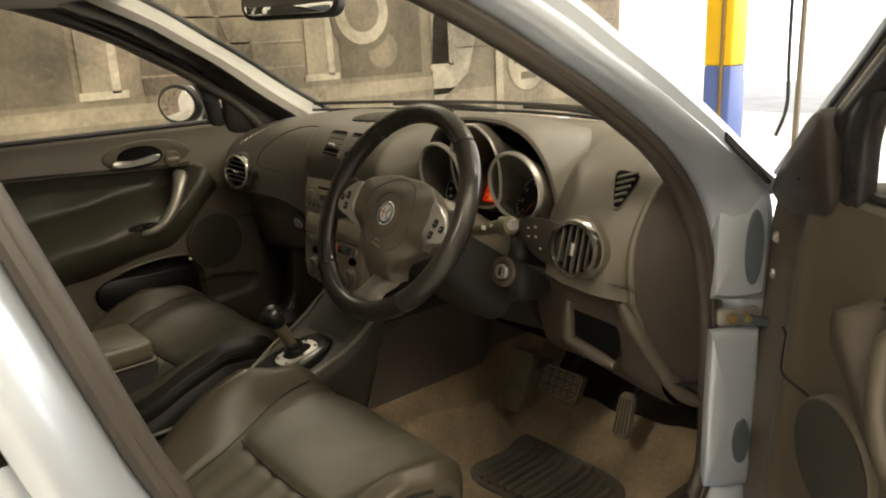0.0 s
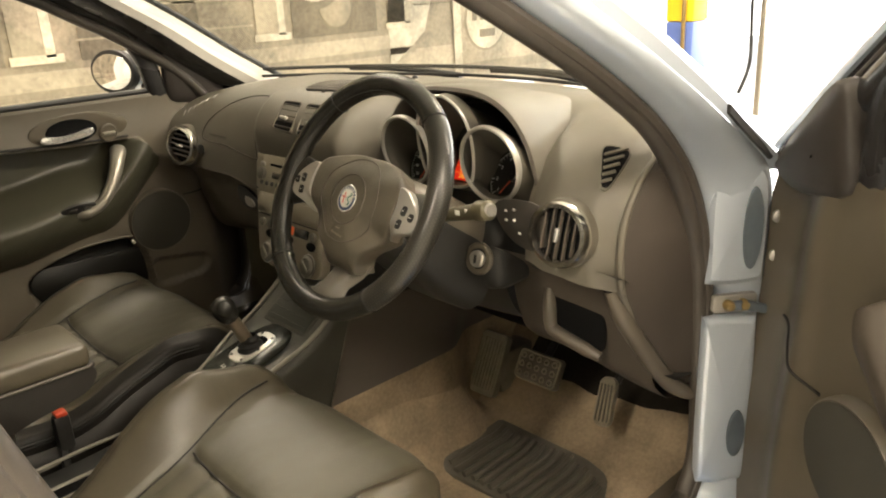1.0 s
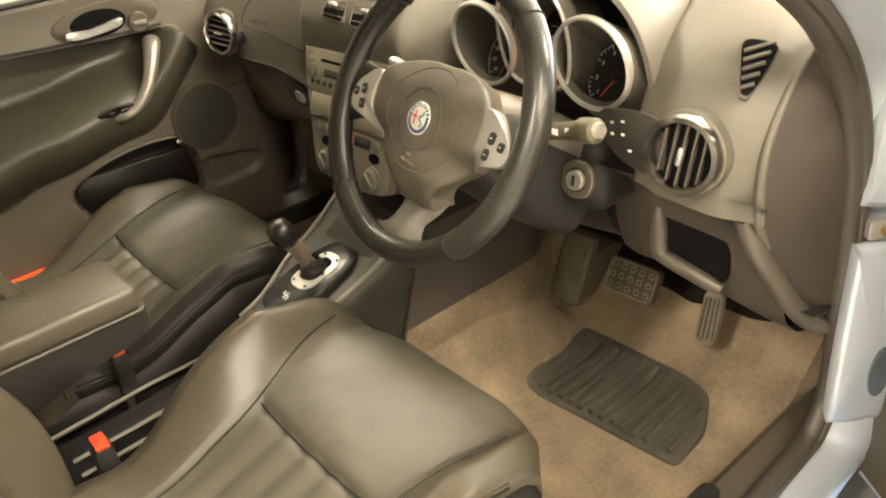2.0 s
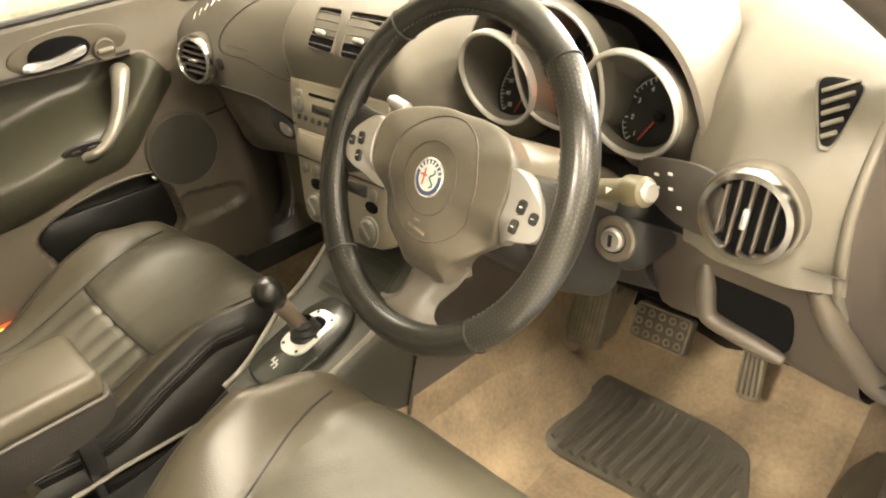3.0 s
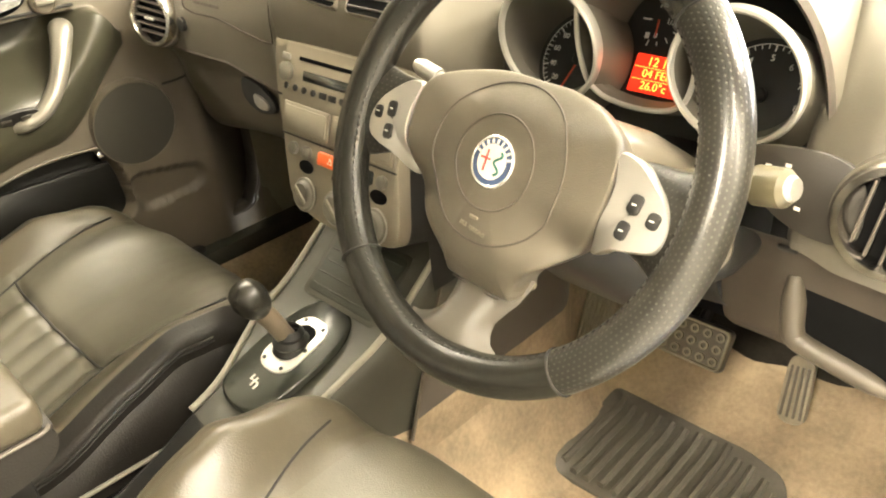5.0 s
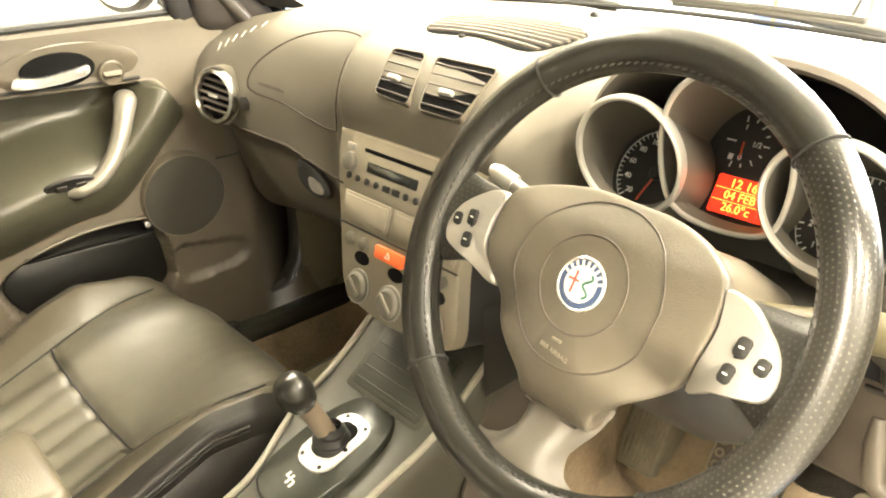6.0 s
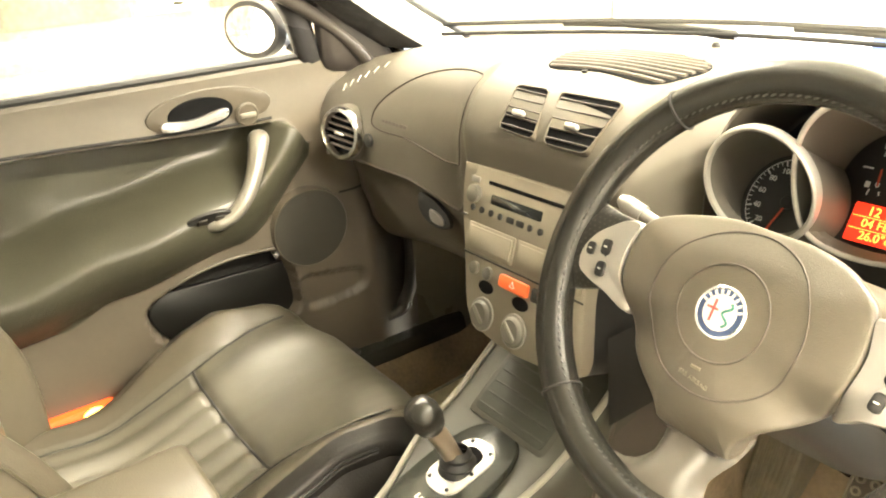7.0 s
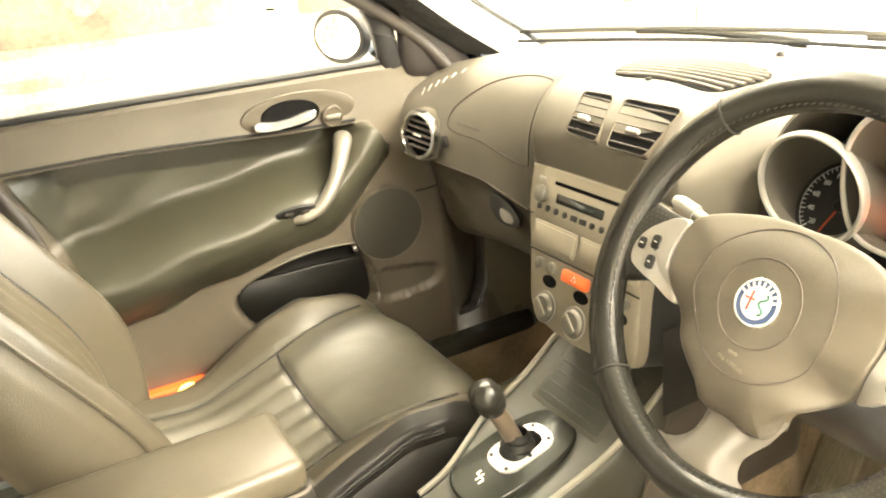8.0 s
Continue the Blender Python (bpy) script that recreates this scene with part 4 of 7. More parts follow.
# ---- doors ----
def door(s, m, label):
    """One front door, drawn for the closed left side; s = -1 left, 1 right."""
    r = root("passenger_door" if s < 0 else "driver_door", (0, 0, 0), label, "car door", "front doors", m=m)
    hinge = Vector((0.80 * s, 0.30, 0))
    q = -s

    def arm_low(y):
        """The lower edge of the arm rest's swelling."""
        return 0.632 + 0.034 * smooth(-0.60, -0.42, y) + 0.034 * smooth(-0.42, -0.20, y) + 0.15 * smooth(-0.20, 0.02, y)

    def arm_ledge(y):
        return 0.918 + 0.020 * smooth(-0.10, -0.60, y)

    po = spline([(-0.395, 0.606), (-0.345, 0.650), (-0.24, 0.674), (-0.13, 0.670), (-0.105, 0.645), (-0.09, 0.585), (-0.10, 0.52), (-0.21, 0.50), (-0.35, 0.53)], 5, True)
    fo = spline([(-0.085, 0.590), (0.0, 0.584), (0.066, 0.568), (0.056, 0.524), (-0.03, 0.514), (-0.080, 0.522)], 5, True)

    def sunk(line, y, z):
        """How far a place lies inside an outline, 0 outside it."""
        if y < -0.42 or y > 0.08 or z < 0.49 or z > 0.69:
            return 0.0
        a, b = line, np.roll(line, -1, 0)
        cut = (a[:, 1] > z) != (b[:, 1] > z)
        hits_ = a[cut, 0] + (b[cut, 0] - a[cut, 0]) * (z - a[cut, 1]) / (b[cut, 1] - a[cut, 1])
        if np.sum(hits_ > y) % 2 == 0:
            return 0.0
        return float(np.min(np.hypot(a[:, 0] - y, a[:, 1] - z)))

    def P(y, z, d=0.0):
        """A place on the inner panel: d inward."""
        x = 0.735 - 0.012 * smooth(1.0, 0.9, z) - 0.02 * smooth(0.92, 0.55, z) + 0.055 * smooth(0.085, 0.21, y) - 0.006 * bump(y, 0.085, 0.02)
        low, ledge = arm_low(y), arm_ledge(y) - 0.055 * smooth(-0.080, -0.022, y) ** 2
        crest = low + 0.088 - 0.045 * smooth(-0.08, 0.0, y)
        high = 0.056 * (1 - 0.30 * smooth(-0.36, -0.15, y))
        deep = -0.068 * (1 - smooth(-0.13, -0.05, y)) + 0.026 * smooth(-0.13, -0.05, y)
        if z < low or z > ledge:
            h = 0.0
        elif z < crest:
            h = high * math.sin(math.pi / 2 * (z - low) / (crest - low)) ** 0.8
        else:
            h = (high + (deep - high) * smooth(crest, crest + 0.085, z)) * (1 - smooth(ledge - 0.008, ledge, z))
        x -= h * smooth(-0.73, -0.63, y) * smooth(-0.008, -0.06, y)
        x += 0.045 * smooth(0.0, 0.016, sunk(po, y, z)) + 0.014 * smooth(0.0, 0.012, sunk(fo, y, z))
        return Vector((s * (x - d), y, z)) - hinge

    ys, zs = np.concatenate([np.linspace(-0.76, -0.42, 24), np.linspace(-0.415, 0.08, 90), np.linspace(0.085, 0.278, 24)]), np.concatenate([np.linspace(0.34, 0.485, 6), np.linspace(0.49, 0.70, 44), np.linspace(0.703, 0.86, 34), np.linspace(0.8625, 0.945, 34), np.linspace(0.95, 1.0, 12), [1.012]])
    Mesh().grid([[P(y, z) for y in ys] for z in zs]).ob("inner_panel", TRIM, r, "dark grey moulded door lining", sharp=60)
    # lower leather insert over the arm rest
    rows = []
    for yc in np.linspace(-0.715, -0.022, 64):
        col = []
        for v in np.linspace(0, 1, 40):
            top_ = arm_ledge(yc) - 0.001 - 0.055 * smooth(-0.080, -0.022, yc) ** 2
            z = arm_low(yc) + 0.003 + (top_ - arm_low(yc) - 0.003) * v
            y = yc + max(0.0, 1 - (yc + 0.72) / 0.3) * (0.916 - z) * 0.40
            rear = 1 - smooth(-0.50, -0.28, y)
            crease = smooth(0.05, 0.45, v) * 0.003 * noise.noise((y * 7 + z * 4, z * 13 - y * 3, 2.0)) + smooth(0.10, 0.50, v) * 0.0055 * rear * noise.noise((y * 9 + z * 6, z * 16 - y * 6, 5.0))
            col.append(P(y, z, 0.005 + max(-0.003, crease)))
        rows.append(col)
    # the driver's insert is browner: its different light is put into the colour
    Mesh().grid(rows).ob("arm_rest", INSERT if s < 0 else KNEE, r, "dark leather arm rest insert", sharp=70)
    Mesh().tube([P(y, arm_ledge(y) + 0.006, 0.001) for y in np.linspace(-0.74, -0.085, 34)], 0.0030, 6).ob("joint", SEAM, r)
    # sill rail with its black glass rubber
    Mesh().grid([[Vector((s * x, y, z)) - hinge for x, z in ((0.735, 1.005), (0.742, 1.018), (0.752, 1.02), (0.79, 1.018), (0.80, 1.0))] for y in np.linspace(-0.78, 0.19, 20)]).ob("sill", TRIM, r)
    Mesh().tube([Vector((s * 0.752, y, 1.024)) - hinge for y in np.linspace(-0.78, 0.02, 16)], 0.008, 8).ob("glass_rubber", DARK, r)
    # outer skin and door edge
    skin = [(0.735, 0.34), (0.76, 0.33), (0.83, 0.34), (0.855, 0.55), (0.855, 0.75), (0.835, 0.92), (0.80, 1.0)]
    Mesh().grid([[Vector((s * x, y, z)) - hinge for x, z in skin[1:]] for y in np.linspace(-0.80, 0.28, 12)]).ob("skin", PAINT, r, "pale metallic blue outer skin")
    for y, x0 in ((0.282, 0.80), (-0.79, 0.73)):
        Mesh().grid([[Vector((s * x, y, z)) - hinge for x in (x0, 0.82, 0.85)] for z in (0.34, 0.6, 0.9, 1.0)]).ob("door_edge", PAINT, r)
    # window frame: a broad moulded band
    outer = spline([(0.775, 0.264, 1.0), (0.760, 0.185, 1.056), (0.740, 0.085, 1.125), (0.722, 0.002, 1.180), (0.702, -0.085, 1.238), (0.675, -0.20, 1.295), (0.645, -0.40, 1.372), (0.63, -0.60, 1.405), (0.635, -0.80, 1.40), (0.695, -0.90, 1.22), (0.75, -0.86, 1.0)], 5)
    inner = spline([(0.752, 0.19, 0.985), (0.745, 0.12, 1.03), (0.731, 0.03, 1.090), (0.712, -0.055, 1.150), (0.696, -0.135, 1.200), (0.672, -0.25, 1.252), (0.645, -0.42, 1.322), (0.63, -0.60, 1.352), (0.635, -0.77, 1.345), (0.69, -0.84, 1.2), (0.745, -0.80, 1.0)], 5)
    rows = []
    for k, d in ((-0.05, 0.035), (-0.02, 0.012), (0.0, 0.0), (0.08, -0.006), (0.16, -0.004), (0.22, 0.003), (0.30, -0.004), (0.45, -0.014), (0.62, -0.018), (0.80, -0.016), (0.95, -0.008), (1.0, 0.004), (1.0, 0.035)):
        rows.append([Vector(p * (s, 1, 1)) - hinge for p in outer * (1 - k) + inner * k + (d, 0, 0)])
    Mesh().grid(rows).ob("window_frame", FRAME, r, "dark glossy window frame", sharp=55)
    Mesh().tube([Vector((p + (0.004, 0.006, 0.006)) * (s, 1, 1)) - hinge for p in outer], 0.007, 8).ob("frame_edge", PAINT, r)
    Mesh().tube([Vector((p + (-0.001, 0, 0)) * (s, 1, 1)) - hinge for p in outer * 0.79 + inner * 0.21], 0.004, 8).ob("frame_seal", SEAL, r)
    # division post and quarter trim at the mirror's foot
    dv = spline([(0.744, 0.020, 1.008), (0.734, 0.006, 1.05), (0.722, -0.012, 1.105), (0.708, -0.05, 1.158)], 5)
    Mesh().grid([[Vector((s * (x + ox), y + oy, z)) - hinge for ox, oy in ((0.012, 0.030), (-0.004, 0.027), (-0.008, 0.018), (-0.009, 0.0), (-0.007, -0.014), (0.0, -0.019), (0.014, -0.02))] for x, y, z in dv]).ob("division_post", FRAME, r, sharp=60)
    tri = [(0.215, 0.992), (0.165, 1.04), (0.110, 1.082), (0.050, 1.128), (0.028, 1.120), (0.034, 1.06), (0.045, 0.995), (0.10, 0.978), (0.165, 0.972)]
    rows = []
    for k, d in ((1.0, -0.006), (0.98, 0.010), (0.92, 0.016), (0.6, 0.020), (0.3, 0.022), (0.03, 0.022)):
        cy, cz = 0.10, 1.03
        rows.append([Vector((s * (0.744 - d - 0.24 * max(0, cz + (z - cz) * k - 1.0) + 0.10 * max(0, cy + (y - cy) * k - 0.12)), cy + (y - cy) * k, cz + (z - cz) * k)) - hinge for y, z in spline(tri, 3, True)])
    Mesh().grid(rows, cv=True).ob("mirror_trim", SAIL, r, "dark triangular mirror trim", sharp=60)
    # joint between the lining's upper and lower parts
    Mesh().tube([P(y, z, 0.001) for y, z in spline([(0.205, 0.772), (0.15, 0.768), (0.10, 0.757), (0.065, 0.748), (0.03, 0.747)], 5)], 0.0022, 6).ob("joint", SEAM, r)
    # side glass
    g = [[Vector((s * (0.765 - 0.30 * (z - 1.02) * (1 + 0.3 * (z - 1.02))), y, z)) - hinge for y in np.linspace(-0.80, -0.05 - 1.35 * (z - 1.02), 6)] for z in np.linspace(1.015, 1.36, 6)]
    pane = Mesh().grid(g).ob("side_glass", GLASS, r, "clear side glass")
    pane.visible_shadow = False
    # handle plate, chrome lever, lock button
    ax = plane(P(-0.197, 0.957, 0.002), (0, q, 0), (-0.08 * s, 0, 1))
    Mesh().slab(oval(0.235, 0.082), 0.0035, 0.003, ax).ob("handle_plate", TRIM, r)
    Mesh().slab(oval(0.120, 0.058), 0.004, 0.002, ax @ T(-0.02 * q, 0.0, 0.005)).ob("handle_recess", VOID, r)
    lever = [(-0.075, -0.014), (-0.03, -0.018), (0.03, -0.012), (0.048, -0.004), (0.045, 0.008), (0.01, 0.002), (-0.03, -0.003), (-0.07, 0.002)]
    Mesh().slab([(x * q, y) for x, y in spline(lever, 4, True)], 0.010, 0.005, ax @ T(-0.02 * q, -0.004, 0.009)).ob("door_handle", CHROME, r, "chrome door handle")
    bm_ = plane(P(-0.133, 0.940, 0.006), (0, q, 0), (-0.08 * s, 0, 1))
    Mesh().lathe([(0.023, 0), (0.022, 0.004), (0.019, 0.0055), (0.018, 0.004), (0.0, 0.004)], 24, bm_).ob("lock_button", TRIM, r)
    Mesh().box((0.032, 0.009, 0.008), 0.003, bm_ @ T(0, 0, 0.008)).ob("lock_bar", GREYTRIM, r)
    # pull handle
    pull = [Vector((s * x, y, z)) - hinge for x, y, z in ((0.734, -0.116, 0.892), (0.712, -0.122, 0.890), (0.696, -0.132, 0.878), (0.680, -0.150, 0.846), (0.668, -0.174, 0.810), (0.662, -0.206, 0.780), (0.666, -0.236, 0.768), (0.680, -0.256, 0.768))]
    path = spline(pull, 5)
    # lit and shaded copies of one handle; the driver's thinned to fit the view
    Mesh().tube(path, np.interp(np.linspace(0, 1, 36), [0, 0.10, 0.22, 0.5, 0.8, 1], np.array([0.014, 0.0205, 0.0195, 0.0150, 0.0140, 0.020]) * (1.0 if s < 0 else 0.8)), 14, flat=0.85).ob("pull_handle", SATIN if s < 0 else TRIM, r, "satin grey curved pull handle")
    sw = plane(P(-0.255, 0.782, 0.006), (0, q, 0), (-0.6 * s, 0, 1))
    Mesh().slab(oval(0.085, 0.035), 0.006, 0.003, sw).ob("switch_plate", DARK, r)
    for o in (-0.016, 0.016):
        Mesh().box((0.018, 0.012, 0.006), 0.002, sw @ T(o, 0, 0.006)).ob("window_switch", SWITCH, r)
    # loudspeaker, pockets
    sp = plane(Vector((s * 0.703, -0.047, 0.694)) - hinge, (0, q, 0), (-0.05 * s, 0, 1))
    Mesh().lathe([(0.085, -0.03), (0.083, 0.001), (0.081, 0.0035), (0.079, 0.003)], 40, sp).ob("speaker_ring", TRIM, r)
    Mesh().lathe([(0.079, 0.004), (0.05, 0.006), (0.0, 0.007)], 40, sp).ob("speaker_grille", GRILLE, r, "dark speaker grille")
    bin_ = plane(Vector((s * 0.716, 0, 0)) - hinge, (0, q, 0), (0, 0, 1))
    inset = lambda k: [((-0.235 + (y + 0.235) * k) * q, 0.59 + (z - 0.59) * k) for y, z in po]
    # the pocket's inner shade, put into a black sheet on a shallow recess
    Mesh().slab(inset(0.90), 0.004, 0.002, bin_ @ T(-0.0, 0, -0.034)).ob("pocket", POCKET, r, "black sheet for the shaded depth of the door pocket")
    Mesh().slab([(y, z) for y, z in inset(0.93) if z < 0.640], 0.010, 0.004, bin_ @ T(0, 0, -0.018)).ob("pocket_bin", POCKET, r, "glossy black bin of the pocket", sharp=60)
    Mesh().tube([Vector((s * (0.712 - 0.004 * math.sin(k * 3.1)), y, z)) - hinge for k, (y, z) in zip(np.linspace(0, 1, 18), po[4:22])], 0.0035, 8).ob("pocket_lip", TRIM, r, "rounded lip of the pocket")
    Mesh().lathe([(0.006, 0), (0.006, 0.003), (0.0, 0.005)], 12, bin_ @ T(-0.125 * q, 0.655, 0.004)).ob("screw", CHROME, r)
    # red courtesy lens near the lower rear corner
    lm = plane(Vector((s * 0.700, -0.550, 0.470)) - hinge, (0, q, 0), (0, 0, 1))
    Mesh().slab(rrect(0.14, 0.031, 0.012), 0.016, 0.006, lm).ob("courtesy_lens", ORGLOW, r, "glowing orange-red courtesy lens")
    Mesh().slab(oval(0.04, 0.026), 0.004, 0.002, lm @ T(0.03 * q, 0.002, 0.015)).ob("courtesy_bulb", HOTGLOW, r)
    # outside mirror
    mc = Vector((s * 0.945, 0.005 if s < 0 else 0.09, 1.064)) - hinge
    mp = plane(mc, (1, -0.25 * s, 0), (0, 0.05, 1))
    Mesh().slab(oval(0.192, 0.118, 40), 0.02, 0.004, mp).ob("mirror_rim", DARK, r, "black mirror rim")
    Mesh().slab(oval(0.168, 0.096, 40), 0.003, 0.001, mp @ T(0, 0, 0.0185)).ob("mirror_glass", MIRROR, r, "mirror glass")
    Mesh().grid([[tuple(mp @ Vector((x * k, y * k, -h))) for x, y in oval(0.185, 0.112, 40)] for k, h in ((1, 0), (0.97, 0.03), (0.85, 0.06), (0.6, 0.085), (0.1, 0.095))], cv=True).ob("mirror_shell", PAINT if s < 0 else DARK, r, "rounded mirror shell")
    Mesh().tube([Vector((s * 0.77, 0.04, 1.02)) - hinge, Vector((s * 0.83, 0.05, 1.015)) - hinge, Vector((s * 0.90, 0.05, 1.03)) - hinge], 0.013, 10).ob("mirror_foot", DARK, r)
    return r


door(-1, T(-0.80, 0.30, 0), "closed passenger door with dark lining and leather arm rest")
door(1, T(0.769, 0.284, 0) @ Matrix.Rotation(radians(55), 4, "Z"), "wide open driver's door with dark lining")
def jamb(k, z, o=0.0):
    """A face on the front jamb: k across it, from the seal to the outer edge."""
    return plane((0.722 + 0.078 * k + 0.013 + 0.8 * o, 0.193 + 0.102 * k - 0.595 * o, z), (0.595, 0.80, 0), (0, 0, 1))


Mesh().slab(spline([(-0.036, -0.092), (0.034, -0.092), (0.044, -0.070), (0.044, 0.050), (0.030, 0.088), (0.0, 0.100), (-0.028, 0.090), (-0.042, 0.060), (-0.042, -0.070)], 4, True), 0.014, 0.010, jamb(0.13, 0.895, 0.001), dome=0.004).ob("jamb_pressing", PAINT, shell, "raised silver pressing of the jamb", sharp=60)
Mesh().slab(spline([(-0.036, 0.110), (0.030, 0.110), (0.042, 0.090), (0.042, -0.105), (0.020, -0.125), (-0.030, -0.125), (-0.042, -0.100), (-0.042, 0.090)], 4, True), 0.014, 0.010, jamb(0.13, 0.612, 0.001) @ Matrix.Diagonal((1.0, 1.25, 1.0, 1.0)), dome=0.004).ob("jamb_pressing", PAINT, shell, "raised silver pressing of the jamb", sharp=60)
# flat ovals that put the jamb's dark reflections into a grey-blue colour
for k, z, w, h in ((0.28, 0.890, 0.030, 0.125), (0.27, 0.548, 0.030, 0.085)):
    Mesh().slab(oval(w, h), 0.006, 0.003, jamb(k, z, 0.015)).ob("jamb_oval", JAMBGREY, shell, "grey-blue oval standing in for the jamb's reflections")
check = root("door_check", (0.775, 0.25, 0.74), "greased brass-coloured door check strap and hinge", "door hinge")
Mesh().slab(rrect(0.070, 0.029, 0.006), 0.009, 0.003, jamb(0.16, 0.772, 0.005)).ob("bracket", BEZEL, check, "dull grey bracket")
Mesh().tube([tuple(jamb(k, z, o) @ Vector((0, 0, 0))) for k, z, o in ((0.05, 0.772, 0.018), (0.25, 0.772, 0.022), (0.50, 0.762, 0.020), (0.85, 0.744, 0.006))], [0.005, 0.0065, 0.006, 0.005], 8, flat=1.3).ob("strap", JAMBGREY, check, "greasy grey check strap")
for k in (0.06, 0.24):
    Mesh().lathe([(0.008, 0), (0.009, 0.008), (0.006, 0.014), (0, 0.015)], 10, jamb(k, 0.772, 0.014)).ob("bolt", BRASS, check)
for z in (0.52, 0.58, 0.845, 0.905):
    Mesh().lathe([(0.010, 0), (0.010, 0.005), (0.006, 0.008), (0, 0.008)], 10, jamb(0.58, z, 0.014)).ob("hinge_bolt", BEZEL, check, "silver hinge bolt")
for z in (0.55, 0.84):
    Mesh().lathe([(0.012, -0.03), (0.014, -0.028), (0.014, 0.028), (0.012, 0.03)], 14, T(0.786, 0.262, z)).ob("hinge", DARK, check)
    Mesh().box((0.05, 0.02, 0.05), 0.006, T(0.799, 0.272, z)).ob("hinge_leaf", DARK, check)
Mesh().slab([(0.0, 0.0), (0.14, -0.092), (0.130, -0.095), (0.03, -0.032), (0.0, -0.012)], 0.005, 0.002, plane((0.782, 0.085, 1.088), (0, 1, 0), (0, 0, 1))).ob("scuttle_end", DARK, shell, "black plastic scuttle corner")


# ---- dashboard ----
dash = root("dashboard", (0, 0.2, 0.9), "dark grey soft plastic dashboard with rounded vents", "dashboard")
SECT = [
    (-0.745, [(0.36, 1.00), (0.25, 1.005), (0.14, 0.995), (0.05, 0.955), (0.015, 0.90), (0.02, 0.835)]),
    (-0.60, [(0.42, 1.03), (0.28, 1.035), (0.14, 1.02), (0.05, 0.98), (0.012, 0.91), (0.015, 0.845)]),
    (-0.40, [(0.48, 1.045), (0.30, 1.055), (0.14, 1.045), (0.05, 1.005), (0.012, 0.93), (0.01, 0.85)]),
    (-0.25, [(0.51, 1.05), (0.30, 1.06), (0.12, 1.052), (0.04, 1.015), (0.005, 0.94), (0.0, 0.835)]),
    (-0.195, [(0.51, 1.05), (0.30, 1.063), (0.10, 1.06), (0.02, 1.035), (-0.02, 0.97), (-0.015, 0.87)]),
    (-0.155, [(0.52, 1.05), (0.30, 1.065), (0.08, 1.066), (0.0, 1.048), (-0.045, 0.995), (-0.042, 0.938)]),
    (0.0, [(0.54, 1.05), (0.30, 1.067), (0.08, 1.068), (0.0, 1.048), (-0.047, 0.995), (-0.042, 0.938)]),
    (0.115, [(0.53, 1.05), (0.30, 1.067), (0.08, 1.066), (0.0, 1.045), (-0.045, 0.992), (-0.042, 0.938)]),
    (0.15, [(0.52, 1.05), (0.30, 1.06), (0.13, 1.055), (0.065, 1.02), (0.035, 0.96), (0.03, 0.90)]),
    (0.185, [(0.52, 1.05), (0.30, 1.055), (0.19, 1.04), (0.15, 1.0), (0.13, 0.95), (0.10, 0.88)]),
    (0.34, [(0.51, 1.05), (0.30, 1.055), (0.20, 1.04), (0.15, 1.0), (0.13, 0.95), (0.11, 0.87)]),
    (0.472, [(0.49, 1.05), (0.30, 1.055), (0.19, 1.04), (0.14, 1.0), (0.11, 0.95), (0.09, 0.85)]),
    (0.512, [(0.48, 1.048), (0.30, 1.053), (0.15, 1.035), (0.07, 0.995), (0.02, 0.93), (0.01, 0.84)]),
    (0.56, [(0.47, 1.045), (0.29, 1.05), (0.15, 1.035), (0.055, 0.995), (0.005, 0.93), (0.0, 0.835)]),
    (0.62, [(0.44, 1.04), (0.28, 1.045), (0.14, 1.03), (0.06, 0.99), (0.012, 0.92), (0.01, 0.825)]),
    (0.672, [(0.40, 1.03), (0.26, 1.03), (0.14, 1.012), (0.075, 0.978), (0.035, 0.91), (0.04, 0.815)]),
]
SX = np.array([k for k, _ in SECT])
# the deck falls gently towards the windscreen
for k, p in SECT:
    p[0] = (min(p[0][0], cowl(k) - 0.018), min(p[0][1], 1.027))
    p[1] = (p[1][0] - 0.02, p[1][1] - 0.006)
SP = np.array([spline(p, 6) for _, p in SECT])


def pad_row(x):
    """The soft pad's profile at x, smoothly between the sections."""
    i = int(np.clip(np.searchsorted(SX, x) - 1, 0, len(SX) - 2))
    t = (x - SX[i]) / (SX[i + 1] - SX[i])
    t = t * t * (3 - 2 * t) if SX[i + 1] - SX[i] < 0.1 else t
    return SP[i] * (1 - t) + SP[i + 1] * t


def pad_y(x, z):
    row = pad_row(x)[12:]
    zs = row[:, 1]
    return float(np.interp(-z, -zs, row[:, 0]))


def pad_m(x, z):
    """A face on the pad: x along the car's width, y up the face, z out."""
    a, b, c = pad_y(x, z - 0.012), pad_y(x, z + 0.012), pad_y(x, z)
    dx = (pad_y(x + 0.015, z) - pad_y(x - 0.015, z)) / 0.03
    return plane((x, c, z), (1, dx, 0), (0, b - a, 0.024))


Mesh().grid([[(x, y, z) for y, z in pad_row(x)] for x in np.linspace(-0.745, 0.672, 150)]).ob("pad", DASH, dash, "soft grained dashboard pad", sharp=60)

# passenger airbag lid: a closed joint line
lid = spline([(-0.515, 0.928), (-0.50, 0.962), (-0.43, 1.005), (-0.35, 1.026), (-0.265, 1.032), (-0.222, 1.024), (-0.208, 0.998), (-0.222, 0.925), (-0.26, 0.905), (-0.40, 0.918), (-0.48, 0.918)], 6, True)
Mesh().tube([(x, pad_y(x, z) - 0.0005, z) for x, z in lid], 0.0013, 6, True).ob("airbag_joint", ENDCAP, dash)
